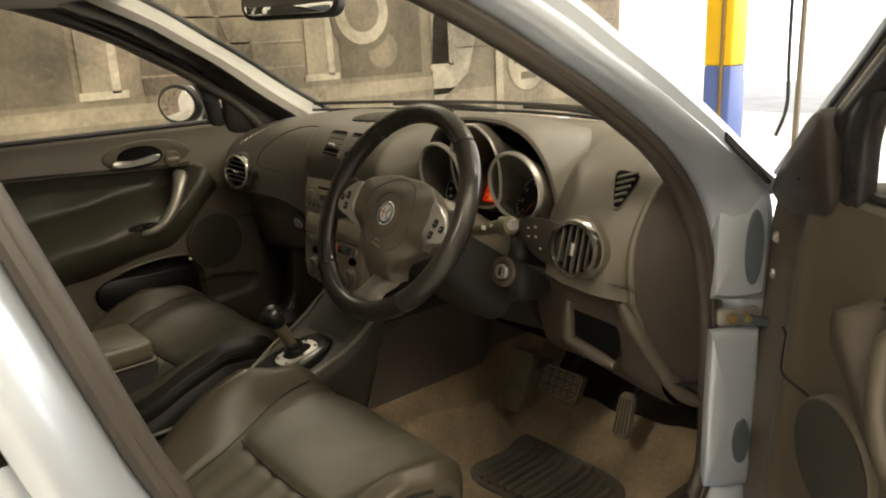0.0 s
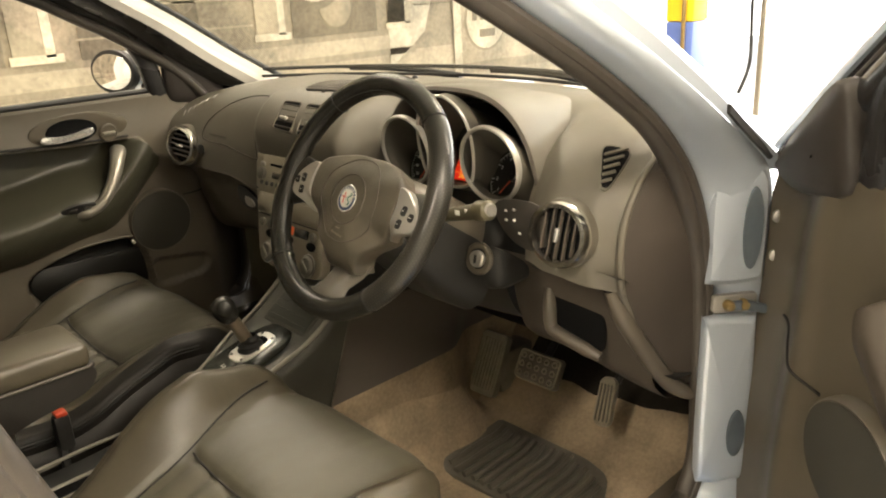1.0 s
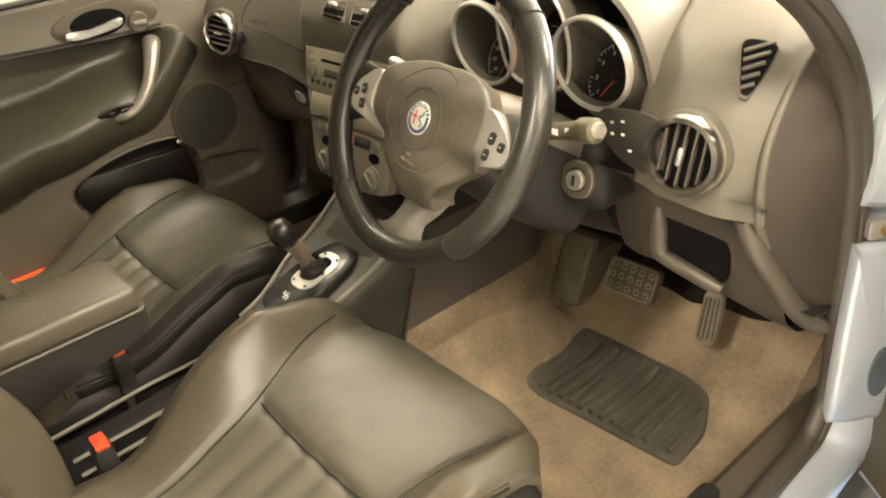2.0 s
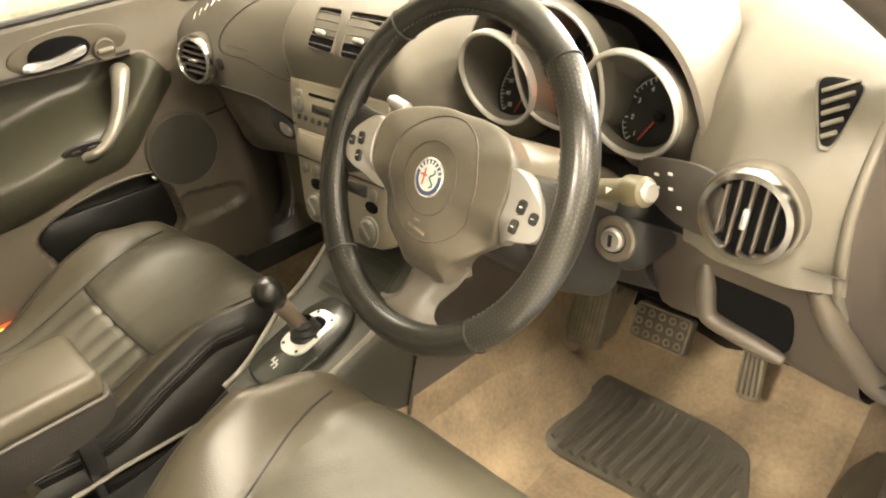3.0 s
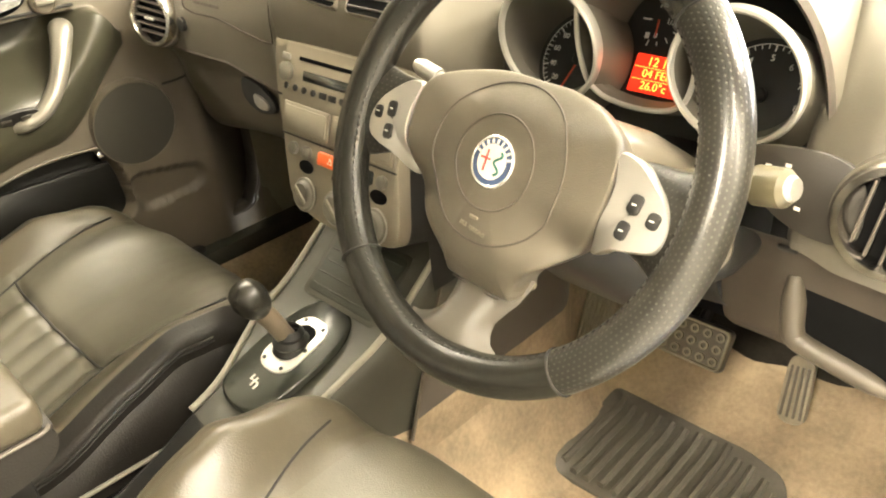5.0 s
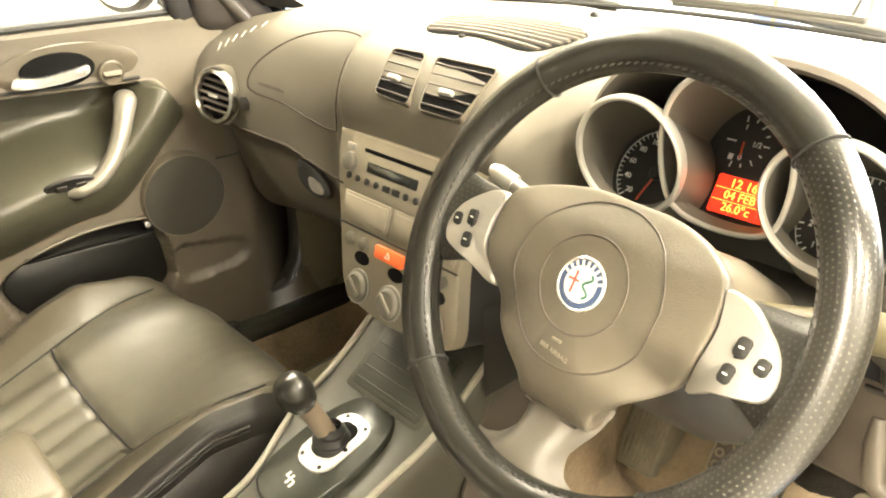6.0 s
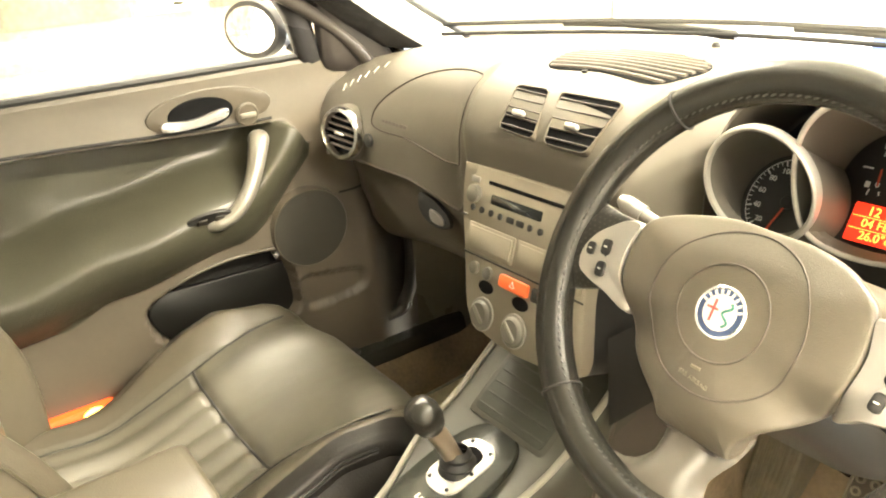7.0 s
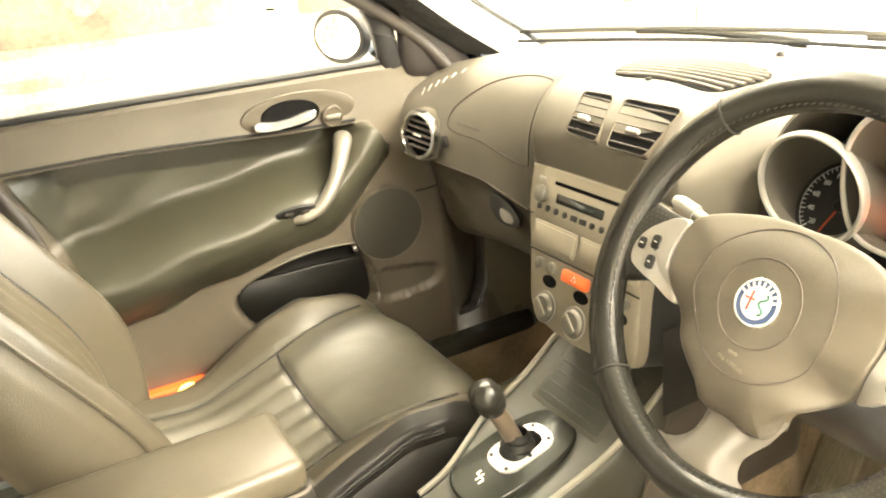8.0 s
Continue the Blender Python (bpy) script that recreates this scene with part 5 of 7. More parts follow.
for i in range(7):
    m = pad_m(-0.475 + i * 0.012, 0.935)
    Mesh().box((0.009, 0.005, 0.001), 0.0, m @ T(0, 0, 0.0006)).ob("embossed_bar", CAP, dash)
# lower edge of the pad, glove box, knee panels
low = [(0.012, 0.845), (0.030, 0.838), (0.05, 0.80), (0.056, 0.76), (0.075, 0.71), (0.11, 0.675), (0.20, 0.655), (0.45, 0.66)]
rows = []
for x in np.linspace(-0.735, -0.14, 26):
    k = smooth(-0.30, -0.14, x)
    e = smooth(-0.62, -0.735, x)
    drop = -0.012 * smooth(-0.5, -0.735, x)
    rows.append([(x, y + 0.03 * e - 0.02 * k, z + drop * 1.0 - 0.015 * smooth(-0.45, -0.2, x) * (z > 0.8) - 0.02 * (1 - smooth(-0.7, -0.4, x)) * (z < 0.72)) for y, z in spline(low, 4)])
Mesh().grid(rows).ob("glove_box", TRIM, dash, "dark grey glove box lid", sharp=60)
Mesh().tube([(x, pad_row(x)[-1][0] + 0.004, pad_row(x)[-1][1] - 0.002) for x in np.linspace(-0.735, -0.19, 40)], 0.005, 8).ob("lower_lip", CAP, dash)
gl = plane((-0.374, 0.041, 0.789), (1, 0.0, -0.15), (0, 0.2, 1))
Mesh().slab(spline([(-0.045, 0.018), (0.0, 0.02), (0.045, 0.006), (0.05, -0.012), (0.01, -0.024), (-0.035, -0.012)], 5, True), 0.008, 0.003, gl).ob("latch_recess", DARK, dash)
Mesh().slab(spline([(-0.012, 0.006), (0.02, 0.008), (0.042, -0.002), (0.038, -0.014), (0.01, -0.018), (-0.008, -0.010)], 5, True), 0.010, 0.005, gl @ T(0.004, -0.002, 0.003) @ Matrix.Scale(0.8, 4)).ob("glove_box_latch", BEZEL, dash, "chrome latch")

knee = [(0.005, 0.85), (0.03, 0.835), (0.075, 0.80), (0.088, 0.75), (0.10, 0.70), (0.125, 0.655), (0.20, 0.62), (0.45, 0.64)]
rows = []
for x in np.linspace(0.418, 0.675, 24):
    k = smooth(0.455, 0.675, x)
    rows.append([(x, y + 0.01 * k, z - (0.035 * k if z < 0.75 else 0)) for y, z in spline(knee, 4)])
Mesh().grid(rows).ob("knee_panel", KNEE, dash, "dark grey knee panel", sharp=60)
cm = plane((0.54, 0.088, 0.712), (1, 0.06, -0.22), (0, 0.2, 1))
hole = spline([(-0.050, 0.040), (0.03, 0.043), (0.056, 0.028), (0.064, -0.018), (0.0, -0.016), (-0.030, -0.012)], 5, True)
# no hollow here: the cubby's inner shade is a flat black sheet
Mesh().slab(hole, 0.004, 0.001, cm @ T(0, 0.002, 0.0)).ob("cubby", VOID, dash, "flat near-black sheet for the shade in the cubby")
bracket = [tuple(cm @ Vector((x, y, 0.004))) for x, y in spline([(-0.056, 0.042), (-0.046, 0.016), (-0.034, -0.013), (-0.022, -0.021), (0.02, -0.023), (0.068, -0.024)], 5)]
Mesh().tube(bracket, np.interp(np.linspace(0, 1, len(bracket)), [0, 0.2, 0.9, 1], [0.007, 0.0125, 0.0115, 0.007]), 12).ob("cubby_lip", LIP, dash, "paler lip of the open cubby")
Mesh().slab(rrect(0.02, 0.008, 0.004), 0.003, 0.001, plane((0.492, 0.06, 0.81), (1, 0, 0), (0, -0.6, 1))).ob("height_knob", DARK, dash)

# end cap towards the door, with its pale lower lip
cap_in = spline([(0.672, 0.135, 1.012), (0.673, 0.075, 0.975), (0.672, 0.034, 0.91), (0.668, 0.038, 0.83), (0.667, 0.064, 0.78), (0.672, 0.098, 0.72), (0.685, 0.14, 0.66), (0.698, 0.182, 0.622)], 5)
cap_out = spline([(0.712, 0.16, 1.0), (0.714, 0.16, 0.96), (0.716, 0.175, 0.90), (0.717, 0.19, 0.83), (0.717, 0.195, 0.78), (0.717, 0.20, 0.72), (0.715, 0.205, 0.66), (0.713, 0.21, 0.620)], 5)
fade = np.clip(np.linspace(3.6, 0, len(cap_in)), 0, 1)
Mesh().grid([cap_in, cap_in * 0.8 + cap_out * 0.2 + np.outer(fade, (0.010, -0.006, 0)), cap_in * 0.5 + cap_out * 0.5 + np.outer(fade, (0.008, -0.008, 0)), cap_out]).ob("end_cap", ENDCAP, dash, "dark brown-grey end cap", sharp=60)
lip = spline([(0.645, 0.042, 0.816), (0.656, 0.06, 0.766), (0.668, 0.095, 0.71), (0.682, 0.136, 0.650), (0.696, 0.172, 0.614), (0.712, 0.196, 0.604)], 6)
Mesh().tube(cap_in[:22] + (-0.004, 0.0, 0.0), np.interp(np.linspace(0, 1, 22), [0, 0.2, 0.8, 1], [0.003, 0.0055, 0.006, 0.005]), 10).ob("pad_edge", DASH, dash, "rounded edge of the dash pad")
Mesh().tube(lip, np.interp(np.linspace(0, 1, len(lip)), [0, 0.15, 0.7, 1], [0.011, 0.014, 0.015, 0.008]), 12).ob("lower_lip", LIP, dash, "paler curved lip")
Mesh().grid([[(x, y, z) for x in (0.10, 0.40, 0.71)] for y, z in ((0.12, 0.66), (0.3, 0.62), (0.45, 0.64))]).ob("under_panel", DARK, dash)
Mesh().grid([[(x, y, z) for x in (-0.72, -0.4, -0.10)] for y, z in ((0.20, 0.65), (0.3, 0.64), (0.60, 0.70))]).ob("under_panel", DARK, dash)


# vents
def round_vent(name, loc, turn, slat_tilt):
    m = T(*loc) @ turn
    v = Mesh().lathe([(0.0485, -0.02), (0.0485, 0.008), (0.046, 0.013), (0.040, 0.014), (0.0375, 0.008), (0.0365, -0.01)], 40, m).ob(name, RINGMETAL, dash, "dull chrome vent ring")
    Mesh().lathe([(0.0515, -0.02), (0.0505, 0.0), (0.048, 0.001)], 40, m).ob("vent_collar", DASH, v)
    Mesh().lathe([(0.0375, -0.004), (0.0, -0.004)], 32, m).ob("vent_back", VOID, v)
    mr = m @ Matrix.Rotation(slat_tilt, 4, "Z")
    for i in range(-2, 3):
        w = 2 * math.sqrt(0.0365 ** 2 - (i * 0.0125) ** 2)
        Mesh().box((w, 0.0026, 0.009), 0.0008, mr @ T(0, i * 0.0125, 0.003)).ob("slat", CAP, v)
    Mesh().box((0.022, 0.006, 0.008), 0.002, mr @ T(0, 0, 0.010)).ob("vent_tab", CHROME, v)
    return v


FACE = plane((0, 0, 0), (1, 0, 0), (0, 0.12, 1))
round_vent("side_vent", (0.591, -0.006, 0.902), FACE @ Matrix.Rotation(0.10, 4, "Y"), 1.45)
round_vent("side_vent", (-0.588, -0.006, 0.90), FACE @ Matrix.Rotation(0.30, 4, "Y"), -0.12)
Mesh().lathe([(0.012, 0), (0.012, 0.006), (0.009, 0.008), (0, 0.008)], 16, pad_m(-0.52, 0.895)).ob("vent_wheel", DARK, dash)


def quad_vent(pts, slats, name):
    """A vent in the sloping face: four corners, upper left first, clockwise."""
    p = [Vector(c) for c in pts]
    x = ((p[1] - p[0]) + (p[2] - p[3])) / 2
    y = ((p[0] - p[3]) + (p[1] - p[2])) / 2
    c = sum(p, Vector()) / 4
    m = plane(c, x, y)
    inv = m.inverted()
    loc = [(inv @ q).to_2d() for q in p]
    out = []
    for k in range(4):
        a, b, d = loc[k - 1], loc[k], loc[(k + 1) % 4]
        for t in np.linspace(0, 1, 5):
            q1, q2 = b + (a - b).normalized() * 0.008, b + (d - b).normalized() * 0.008
            out.append(tuple((1 - t) ** 2 * q1 + 2 * t * (1 - t) * b + t * t * q2))
    ringed = [[tuple(m @ Vector((a * k, b * k, z))) for a, b in out] for k, z in ((1.045, -0.008), (1.045, 0.0005), (1.035, 0.0022), (1.012, 0.0022), (1.0, 0.001), (0.99, -0.010))]
    v = Mesh().grid(ringed, cv=True).ob(name, TRIM, dash, "slatted dashboard vent")
    Mesh().slab(out, 0.001, 0.0003, m @ T(0, 0, -0.0005)).ob("vent_back", VOID, v)
    h = y.length
    for i in range(slats):
        t = (i + 0.6) / (slats + 0.2) - 0.5
        ratio = 0.5 + t
        wl = loc[3][0] * (1 - ratio) + loc[0][0] * ratio
        wr = loc[2][0] * (1 - ratio) + loc[1][0] * ratio
        Mesh().box((wr - wl - 0.002, 0.0015, 0.0022), 0.0004, m @ T((wl + wr) / 2, t * h, 0.0016) @ Matrix.Rotation(-0.5, 4, "X")).ob("slat", CAP, v)
    Mesh().box((0.020, 0.007, 0.008), 0.0025, m @ T(0, -h * 0.12, 0.006)).ob("vent_tab", SILVER, v)
    return v


quad_vent([(-0.088, -0.008, 1.043), (-0.031, -0.008, 1.044), (-0.0145, -0.052, 0.996), (-0.079, -0.049, 1.0)], 5, "centre_vent")
quad_vent([(-0.0085, -0.008, 1.043), (0.086, -0.008, 1.043), (0.072, -0.052, 0.994), (0.0055, -0.052, 0.995)], 5, "centre_vent")
# curved defroster grille on the deck
dk = lambda x, y: float(np.interp(-y, -pad_row(x)[:, 0], pad_row(x)[:, 1]))
arc = spline([(-0.070, 0.030), (0.012, 0.036), (0.095, 0.028), (0.118, 0.060), (0.115, 0.105), (0.07, 0.138), (0.0, 0.150), (-0.06, 0.142), (-0.103, 0.115), (-0.096, 0.070)], 4, True)
dg = Mesh().grid([[(x * k, 0.088 + (y - 0.088) * k, dk(x * k, 0.088 + (y - 0.088) * k) + h) for x, y in arc] for k, h in ((1.0, 0.0), (1.0, 0.0010), (0.6, 0.0012), (0.02, 0.0012))], cv=True).ob("deck_vent", VOID, dash, "dark slatted deck vent")
for i in range(9):
    run = []
    for x in np.linspace(-0.11, 0.125, 48):
        y = 0.043 + i * 0.0125 - 0.9 * (x - 0.01) ** 2 * (1 - i / 14)
        hits = sorted(a_[1] + (b_[1] - a_[1]) * (x - a_[0]) / (b_[0] - a_[0]) for a_, b_ in zip(arc, np.roll(arc, -1, 0)) if (a_[0] > x) != (b_[0] > x))
        if len(hits) == 2 and hits[0] + 0.002 < y < hits[1] - 0.002:
            run.append((x, y, dk(x, y) + 0.0004))
    if len(run) > 3:
        Mesh().tube(run, 0.0030, 8).ob("slat", TRIM, dg)
Mesh().lathe([(0.006, 0), (0.006, 0.003), (0.004, 0.006), (0, 0.0065)], 14, T(0.02, 0.24, dk(0.02, 0.24))).ob("light_sensor", DARK, dash)
Mesh().lathe([(0.004, 0), (0.004, 0.003), (0, 0.004)], 12, T(-0.01, 0.03, dk(-0.01, 0.03))).ob("alarm_lamp", DARK, dash)
# window demister slots at the far end, triangular demister by the driver's door
for i in range(6):
    x, z = -0.665 + 0.017 * i, 0.966 + 0.0085 * i
    Mesh().box((0.0045, 0.022, 0.003), 0.001, pad_m(x, z) @ Matrix.Rotation(0.75, 4, "Z")).ob("demister_slot", BEZEL, dash)
tm = pad_m(0.634, 0.988) @ Matrix.Diagonal((0.80, 0.96, 1.0, 1.0))
tri = [(-0.016, 0.038), (0.004, 0.036), (0.018, 0.031), (0.022, 0.022), (0.006, -0.010), (-0.008, -0.031), (-0.016, -0.033), (-0.021, -0.026), (-0.023, 0.010), (-0.023, 0.030)]
tv = Mesh().slab([(x * 1.12, y * 1.1) for x, y in spline(tri, 3, True)], 0.004, 0.0015, tm).ob("demister_vent", DASH, dash, "triangular slatted demister")
Mesh().slab(spline(tri, 3, True), 0.001, 0.0003, tm @ T(0, 0, 0.004)).ob("vent_back", VOID, tv)
for i in range(5):
    y = -0.020 + i * 0.0125
    w = 0.011 + 0.036 * (y + 0.034) / 0.074
    Mesh().box((w, 0.0044, 0.006), 0.0008, tm @ T(-0.022 + w / 2 + 0.001, y - 0.002, 0.005) @ Matrix.Rotation(0.28, 4, "Z")).ob("slat", DASH, tv)

# ---- instrument binnacle ----
binn = root("instrument_cluster", (0.335, 0.03, 0.96), "twin round dials under a deep hood with red display", "instrument cluster")
rows = []
N = 44
for k, (y, hw, apex, base) in enumerate(((0.31, 0.12, 1.040, 0.95), (0.23, 0.145, 1.060, 0.93), (0.15, 0.165, 1.078, 0.90), (0.08, 0.176, 1.089, 0.88), (0.035, 0.181, 1.093, 0.875), (0.026, 0.180, 1.091, 0.875),
                                         (0.022, 0.176, 1.086, 0.875), (0.028, 0.172, 1.081, 0.875), (0.07, 0.168, 1.070, 0.875), (0.115, 0.165, 1.06, 0.875))):
    ring = []
    for a in np.linspace(0, math.pi, N):
        c, sn = math.cos(a), math.sin(a)
        w = abs(c) ** 0.7 * (1 if c > 0 else -1)
        ring.append((0.342 + hw * w, y + 0.012 * (1 - sn) * (k > 2), base + (apex - base) * sn ** 0.7))
    rows.append(ring)
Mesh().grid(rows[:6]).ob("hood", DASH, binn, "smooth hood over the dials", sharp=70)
# the hood's own shading, painted as a darker plastic
Mesh().grid(rows[5:]).ob("hood_shaded_side", CAP, binn, "underside of the hood, its shade put into a darker plastic", sharp=70)
TUBE = mat("dull_tube_grey", (0.085, 0.078, 0.062), 0.5, grain=0.1, blotch=0.05)
# the rings lean towards the driver; the faces lie deeper and lean back
RING = plane((0, 0, 0), (1, 0, 0), (0, -0.11, 0.994))
LEAN = plane((0, 0, 0), (1, 0, 0), (0, 0.5, 0.866))
DEEP = Vector((0, 0.057, -0.033))
Mesh().slab(spline([(-0.15, -0.06), (0.15, -0.06), (0.155, 0.03), (0.09, 0.115), (-0.09, 0.115), (-0.155, 0.03)], 5, True), 0.004, 0.001, T(0.3416, 0.084, 0.938) @ LEAN).ob("back_plate", DARK, binn)


def dial(x, numbers, start, step, needle, name, r=0.0625):
    c = Vector((x, 0.0124, 0.9795))
    m = T(*c) @ RING
    face = T(*(c + DEEP)) @ LEAN
    turn = np.linspace(0, 2 * math.pi, 56, endpoint=False)

    def hoop(mm, rr, h):
        return [tuple(mm @ Vector((rr * math.cos(a), rr * math.sin(a), h))) for a in turn]

    d = Mesh().lathe([(r - 0.001, -0.006), (r, 0.0), (r - 0.001, 0.004), (r - 0.003, 0.0055), (r - 0.0055, 0.004), (r - 0.0065, 0.0)], 56, m).ob(name, SILVER, binn, "satin silver dial ring")
    Mesh().grid([hoop(m, r - 0.001, -0.003), hoop(face, r - 0.002, -0.004)], cv=True).ob("sleeve", DASH, d)
    Mesh().grid([hoop(m, r - 0.006, 0.001), hoop(m, r - 0.008, -0.012), hoop(face, r - 0.009, 0.014), hoop(face, r - 0.010, 0.0)], cv=True).ob("tube", TUBE, d, "dull grey tube wall")
    Mesh().lathe([(r - 0.009, 0.0), (0.0, 0.0)], 40, face).ob("dial_face", DIAL, d, "black dial face")
    face = face @ T(0, 0, 0.0007)
    for i in range(4 * (len(numbers) - 1) + 1):
        a = radians(start + i * step / 4)
        big = i % 4 == 0
        ln = 0.0062 if big else 0.004
        Mesh().box((ln, 0.0014 if big else 0.0008, 0.0004), 0.0, face @ Matrix.Rotation(a, 4, "Z") @ T(0.0465 - ln / 2, 0, 0)).ob("tick", WHITE, d)
    Mesh().tube([tuple(face @ Vector((0.0468 * math.cos(a), 0.0468 * math.sin(a), 0))) for a in np.radians(np.linspace(start, start + step * (len(numbers) - 1), 60))], 0.0004, 5).ob("tick_arc", WHITE, d)
    for i, t in enumerate(numbers):
        a = radians(start + i * step)
        words(t, 0.0082, face @ T(0.0345 * math.cos(a), 0.0345 * math.sin(a), 0), WHITE, "numeral", d)
    a = radians(needle)
    Mesh().box((0.036, 0.0022, 0.0012), 0.0004, face @ Matrix.Rotation(a, 4, "Z") @ T(0.016, 0, 0.003)).ob("needle", RED, d, "red needle")
    Mesh().lathe([(0.007, 0), (0.007, 0.006), (0.005, 0.008), (0, 0.008)], 18, face).ob("needle_hub", DARK, d)
    return d


dial(0.2436, ["20", "40", "60", "80", "100", "120", "140", "160"], 222, -27, 250, "speedometer")
dial(0.4396, ["1", "2", "3", "4", "5", "6", "7", "8"], 222, -33, 240, "rev_counter")
# middle pod with fuel gauge and red display
pm = T(0.3416, 0.0154, 0.9795) @ RING
pf = T(0.3416, 0.0124, 0.9795) @ T(*DEEP) @ LEAN
half = [(0.0, -0.050), (0.020, -0.0485), (0.040, -0.043), (0.055, -0.028), (0.063, 0.010), (0.060, 0.050), (0.046, 0.078), (0.022, 0.096)]
pod = spline(half + [(0.0, 0.101)] + [(-x, y) for x, y in half[:0:-1]], 6, True)
rows = [[tuple(pm @ Vector((x * k, y, h))) for x, y in pod] for k, h in ((1.03, -0.02), (1.02, 0.0), (0.97, 0.001), (0.95, -0.010))]
rows.append([tuple(pf @ Vector((x * 0.92, (y + 0.050) * 0.88 - 0.036, 0.001))) for x, y in pod])
centre = Mesh().grid(rows, cv=True).ob("middle_pod", TUBE, binn, "grey rim of the middle pod")
Mesh().tube([tuple(pm @ Vector((x, y, 0.001))) for x, y in pod], 0.0028, 8, True).ob("pod_ring", SILVER, centre)
Mesh().slab([(x * 0.93, (y + 0.050) * 0.89 - 0.0365) for x, y in pod], 0.002, 0.0005, pf @ T(0, 0, -0.002)).ob("pod_face", DIAL, centre)
pf = pf @ T(0, 0, 0.0005)
DX = -0.006
Mesh().slab(rrect(0.056, 0.038, 0.002), 0.001, 0.0003, pf @ T(DX, -0.001, 0)).ob("display", REDGLOW, centre, "glowing red display")
for t, y, sz in (("12 16", 0.0108, 0.0125), ("04 FEB", -0.0012, 0.0115), ("26.0\u00b0c", -0.0132, 0.0115)):
    words(t, sz, pf @ T(DX, y, 0.0016), YELGLOW, "readout", centre)
for y in (0.0050, -0.0072):
    Mesh().box((0.054, 0.0006, 0.0004), 0.0, pf @ T(DX, y, 0.0014)).ob("readout_line", YELGLOW, centre)
for i in range(9):
    a = radians(100 - i * 25)
    Mesh().box((0.006 if i % 2 == 0 else 0.004, 0.0013, 0.0004), 0.0, pf @ T(-0.024, 0.052, 0.0006) @ Matrix.Rotation(a, 4, "Z") @ T(0.0235, 0, 0)).ob("tick", WHITE, centre)
words("1/2", 0.0078, pf @ T(-0.010, 0.052, 0.0006), WHITE, "numeral", centre)
words("0", 0.0078, pf @ T(-0.022, 0.037, 0.0006), WHITE, "numeral", centre)
words("1", 0.0078, pf @ T(-0.026, 0.067, 0.0006), WHITE, "numeral", centre)
Mesh().box((0.017, 0.0016, 0.0008), 0.0, pf @ T(-0.022, 0.044, 0.002) @ Matrix.Rotation(radians(95), 4, "Z")).ob("needle", RED, centre)
Mesh().box((0.005, 0.006, 0.0004), 0.0005, pf @ T(-0.031, 0.036, 0.0006)).ob("fuel_mark", WHITE, centre)
Mesh().box((0.010, 0.0016, 0.0004), 0.0, pf @ T(-0.036, 0.052, 0.0006)).ob("mark_bar", WHITE, centre)

# ---- steering column ----
column2 = root("steering_column", (0.34, -0.05, 0.88), "dark steering column cover with two stalks", "steering column")
COL = plane((0.354, -0.185, 0.955), (1, 0, 0), (0, 0.487, 0.873))
rows = []
for h, w, d, o in ((-0.045, 0.10, 0.085, -0.005), (-0.06, 0.125, 0.105, -0.010), (-0.12, 0.14, 0.125, -0.02), (-0.20, 0.15, 0.14, -0.035), (-0.26, 0.15, 0.14, -0.04)):
    rows.append([tuple(COL @ Vector((x, y + o, h))) for x, y in rrect(w, d, 0.04, 6)])
Mesh().grid(rows, cv=True, caps=True).ob("lower_shroud", DARK, column2, "black lower column shroud", sharp=50)
hump = []
for h, w, d, o in ((-0.042, 0.096, 0.040, 0.030), (-0.058, 0.128, 0.050, 0.030), (-0.12, 0.146, 0.056, 0.028), (-0.20, 0.156, 0.056, 0.020), (-0.25, 0.156, 0.050, 0.012)):
    hump.append([tuple(COL @ Vector((x, y + o, h))) for x, y in rrect(w, d, min(w, d) * 0.46, 6)])
Mesh().grid(hump, cv=True, caps=True).ob("upper_shroud", HUB, column2, "grey upper column shroud", sharp=60)
# black lock housing beside the column
Mesh().box((0.13, 0.12, 0.13), 0.03, T(0.395, 0.062, 0.83), 3).ob("lock_housing", DARK, column2)
Mesh().box((0.17, 0.12, 0.07), 0.03, T(0.335, 0.11, 0.775), 3).ob("lower_cover", DARK, column2)
ig = plane((0.449, -0.026, 0.839), (1, 0.1, 0), (0, 0.25, 1))
Mesh().lathe([(0.026, 0), (0.026, 0.004), (0.023, 0.006), (0.016, 0.005)], 32, ig).ob("ignition_ring", TRIM, column2)
Mesh().lathe([(0.0135, 0.004), (0.0135, 0.009), (0.011, 0.012), (0.0, 0.012)], 28, ig).ob("ignition_lock", BEZEL, column2, "silver ignition lock")
Mesh().box((0.004, 0.013, 0.003), 0.0, ig @ T(0, 0, 0.0122)).ob("key_slot", DARK, column2)
Mesh().lathe([(0.010, 0), (0.010, 0.008), (0.006, 0.012), (0, 0.012)], 16, plane((0.371, 0.03, 0.735), (1, 0, 0), (0, 0.2, 1))).ob("release_bolt", SILVER, column2)
under = []
for x in np.linspace(0.100, 0.425, 18):
    dip = 0.02 * math.sin(math.pi * (x - 0.100) / 0.34)
    under.append([(x, y - dip, z) for y, z in spline([(0.085, 0.90), (0.055, 0.84), (0.060, 0.77), (0.085, 0.71), (0.14, 0.672), (0.26, 0.665)], 4)])
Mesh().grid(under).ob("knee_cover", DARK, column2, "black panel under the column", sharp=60)
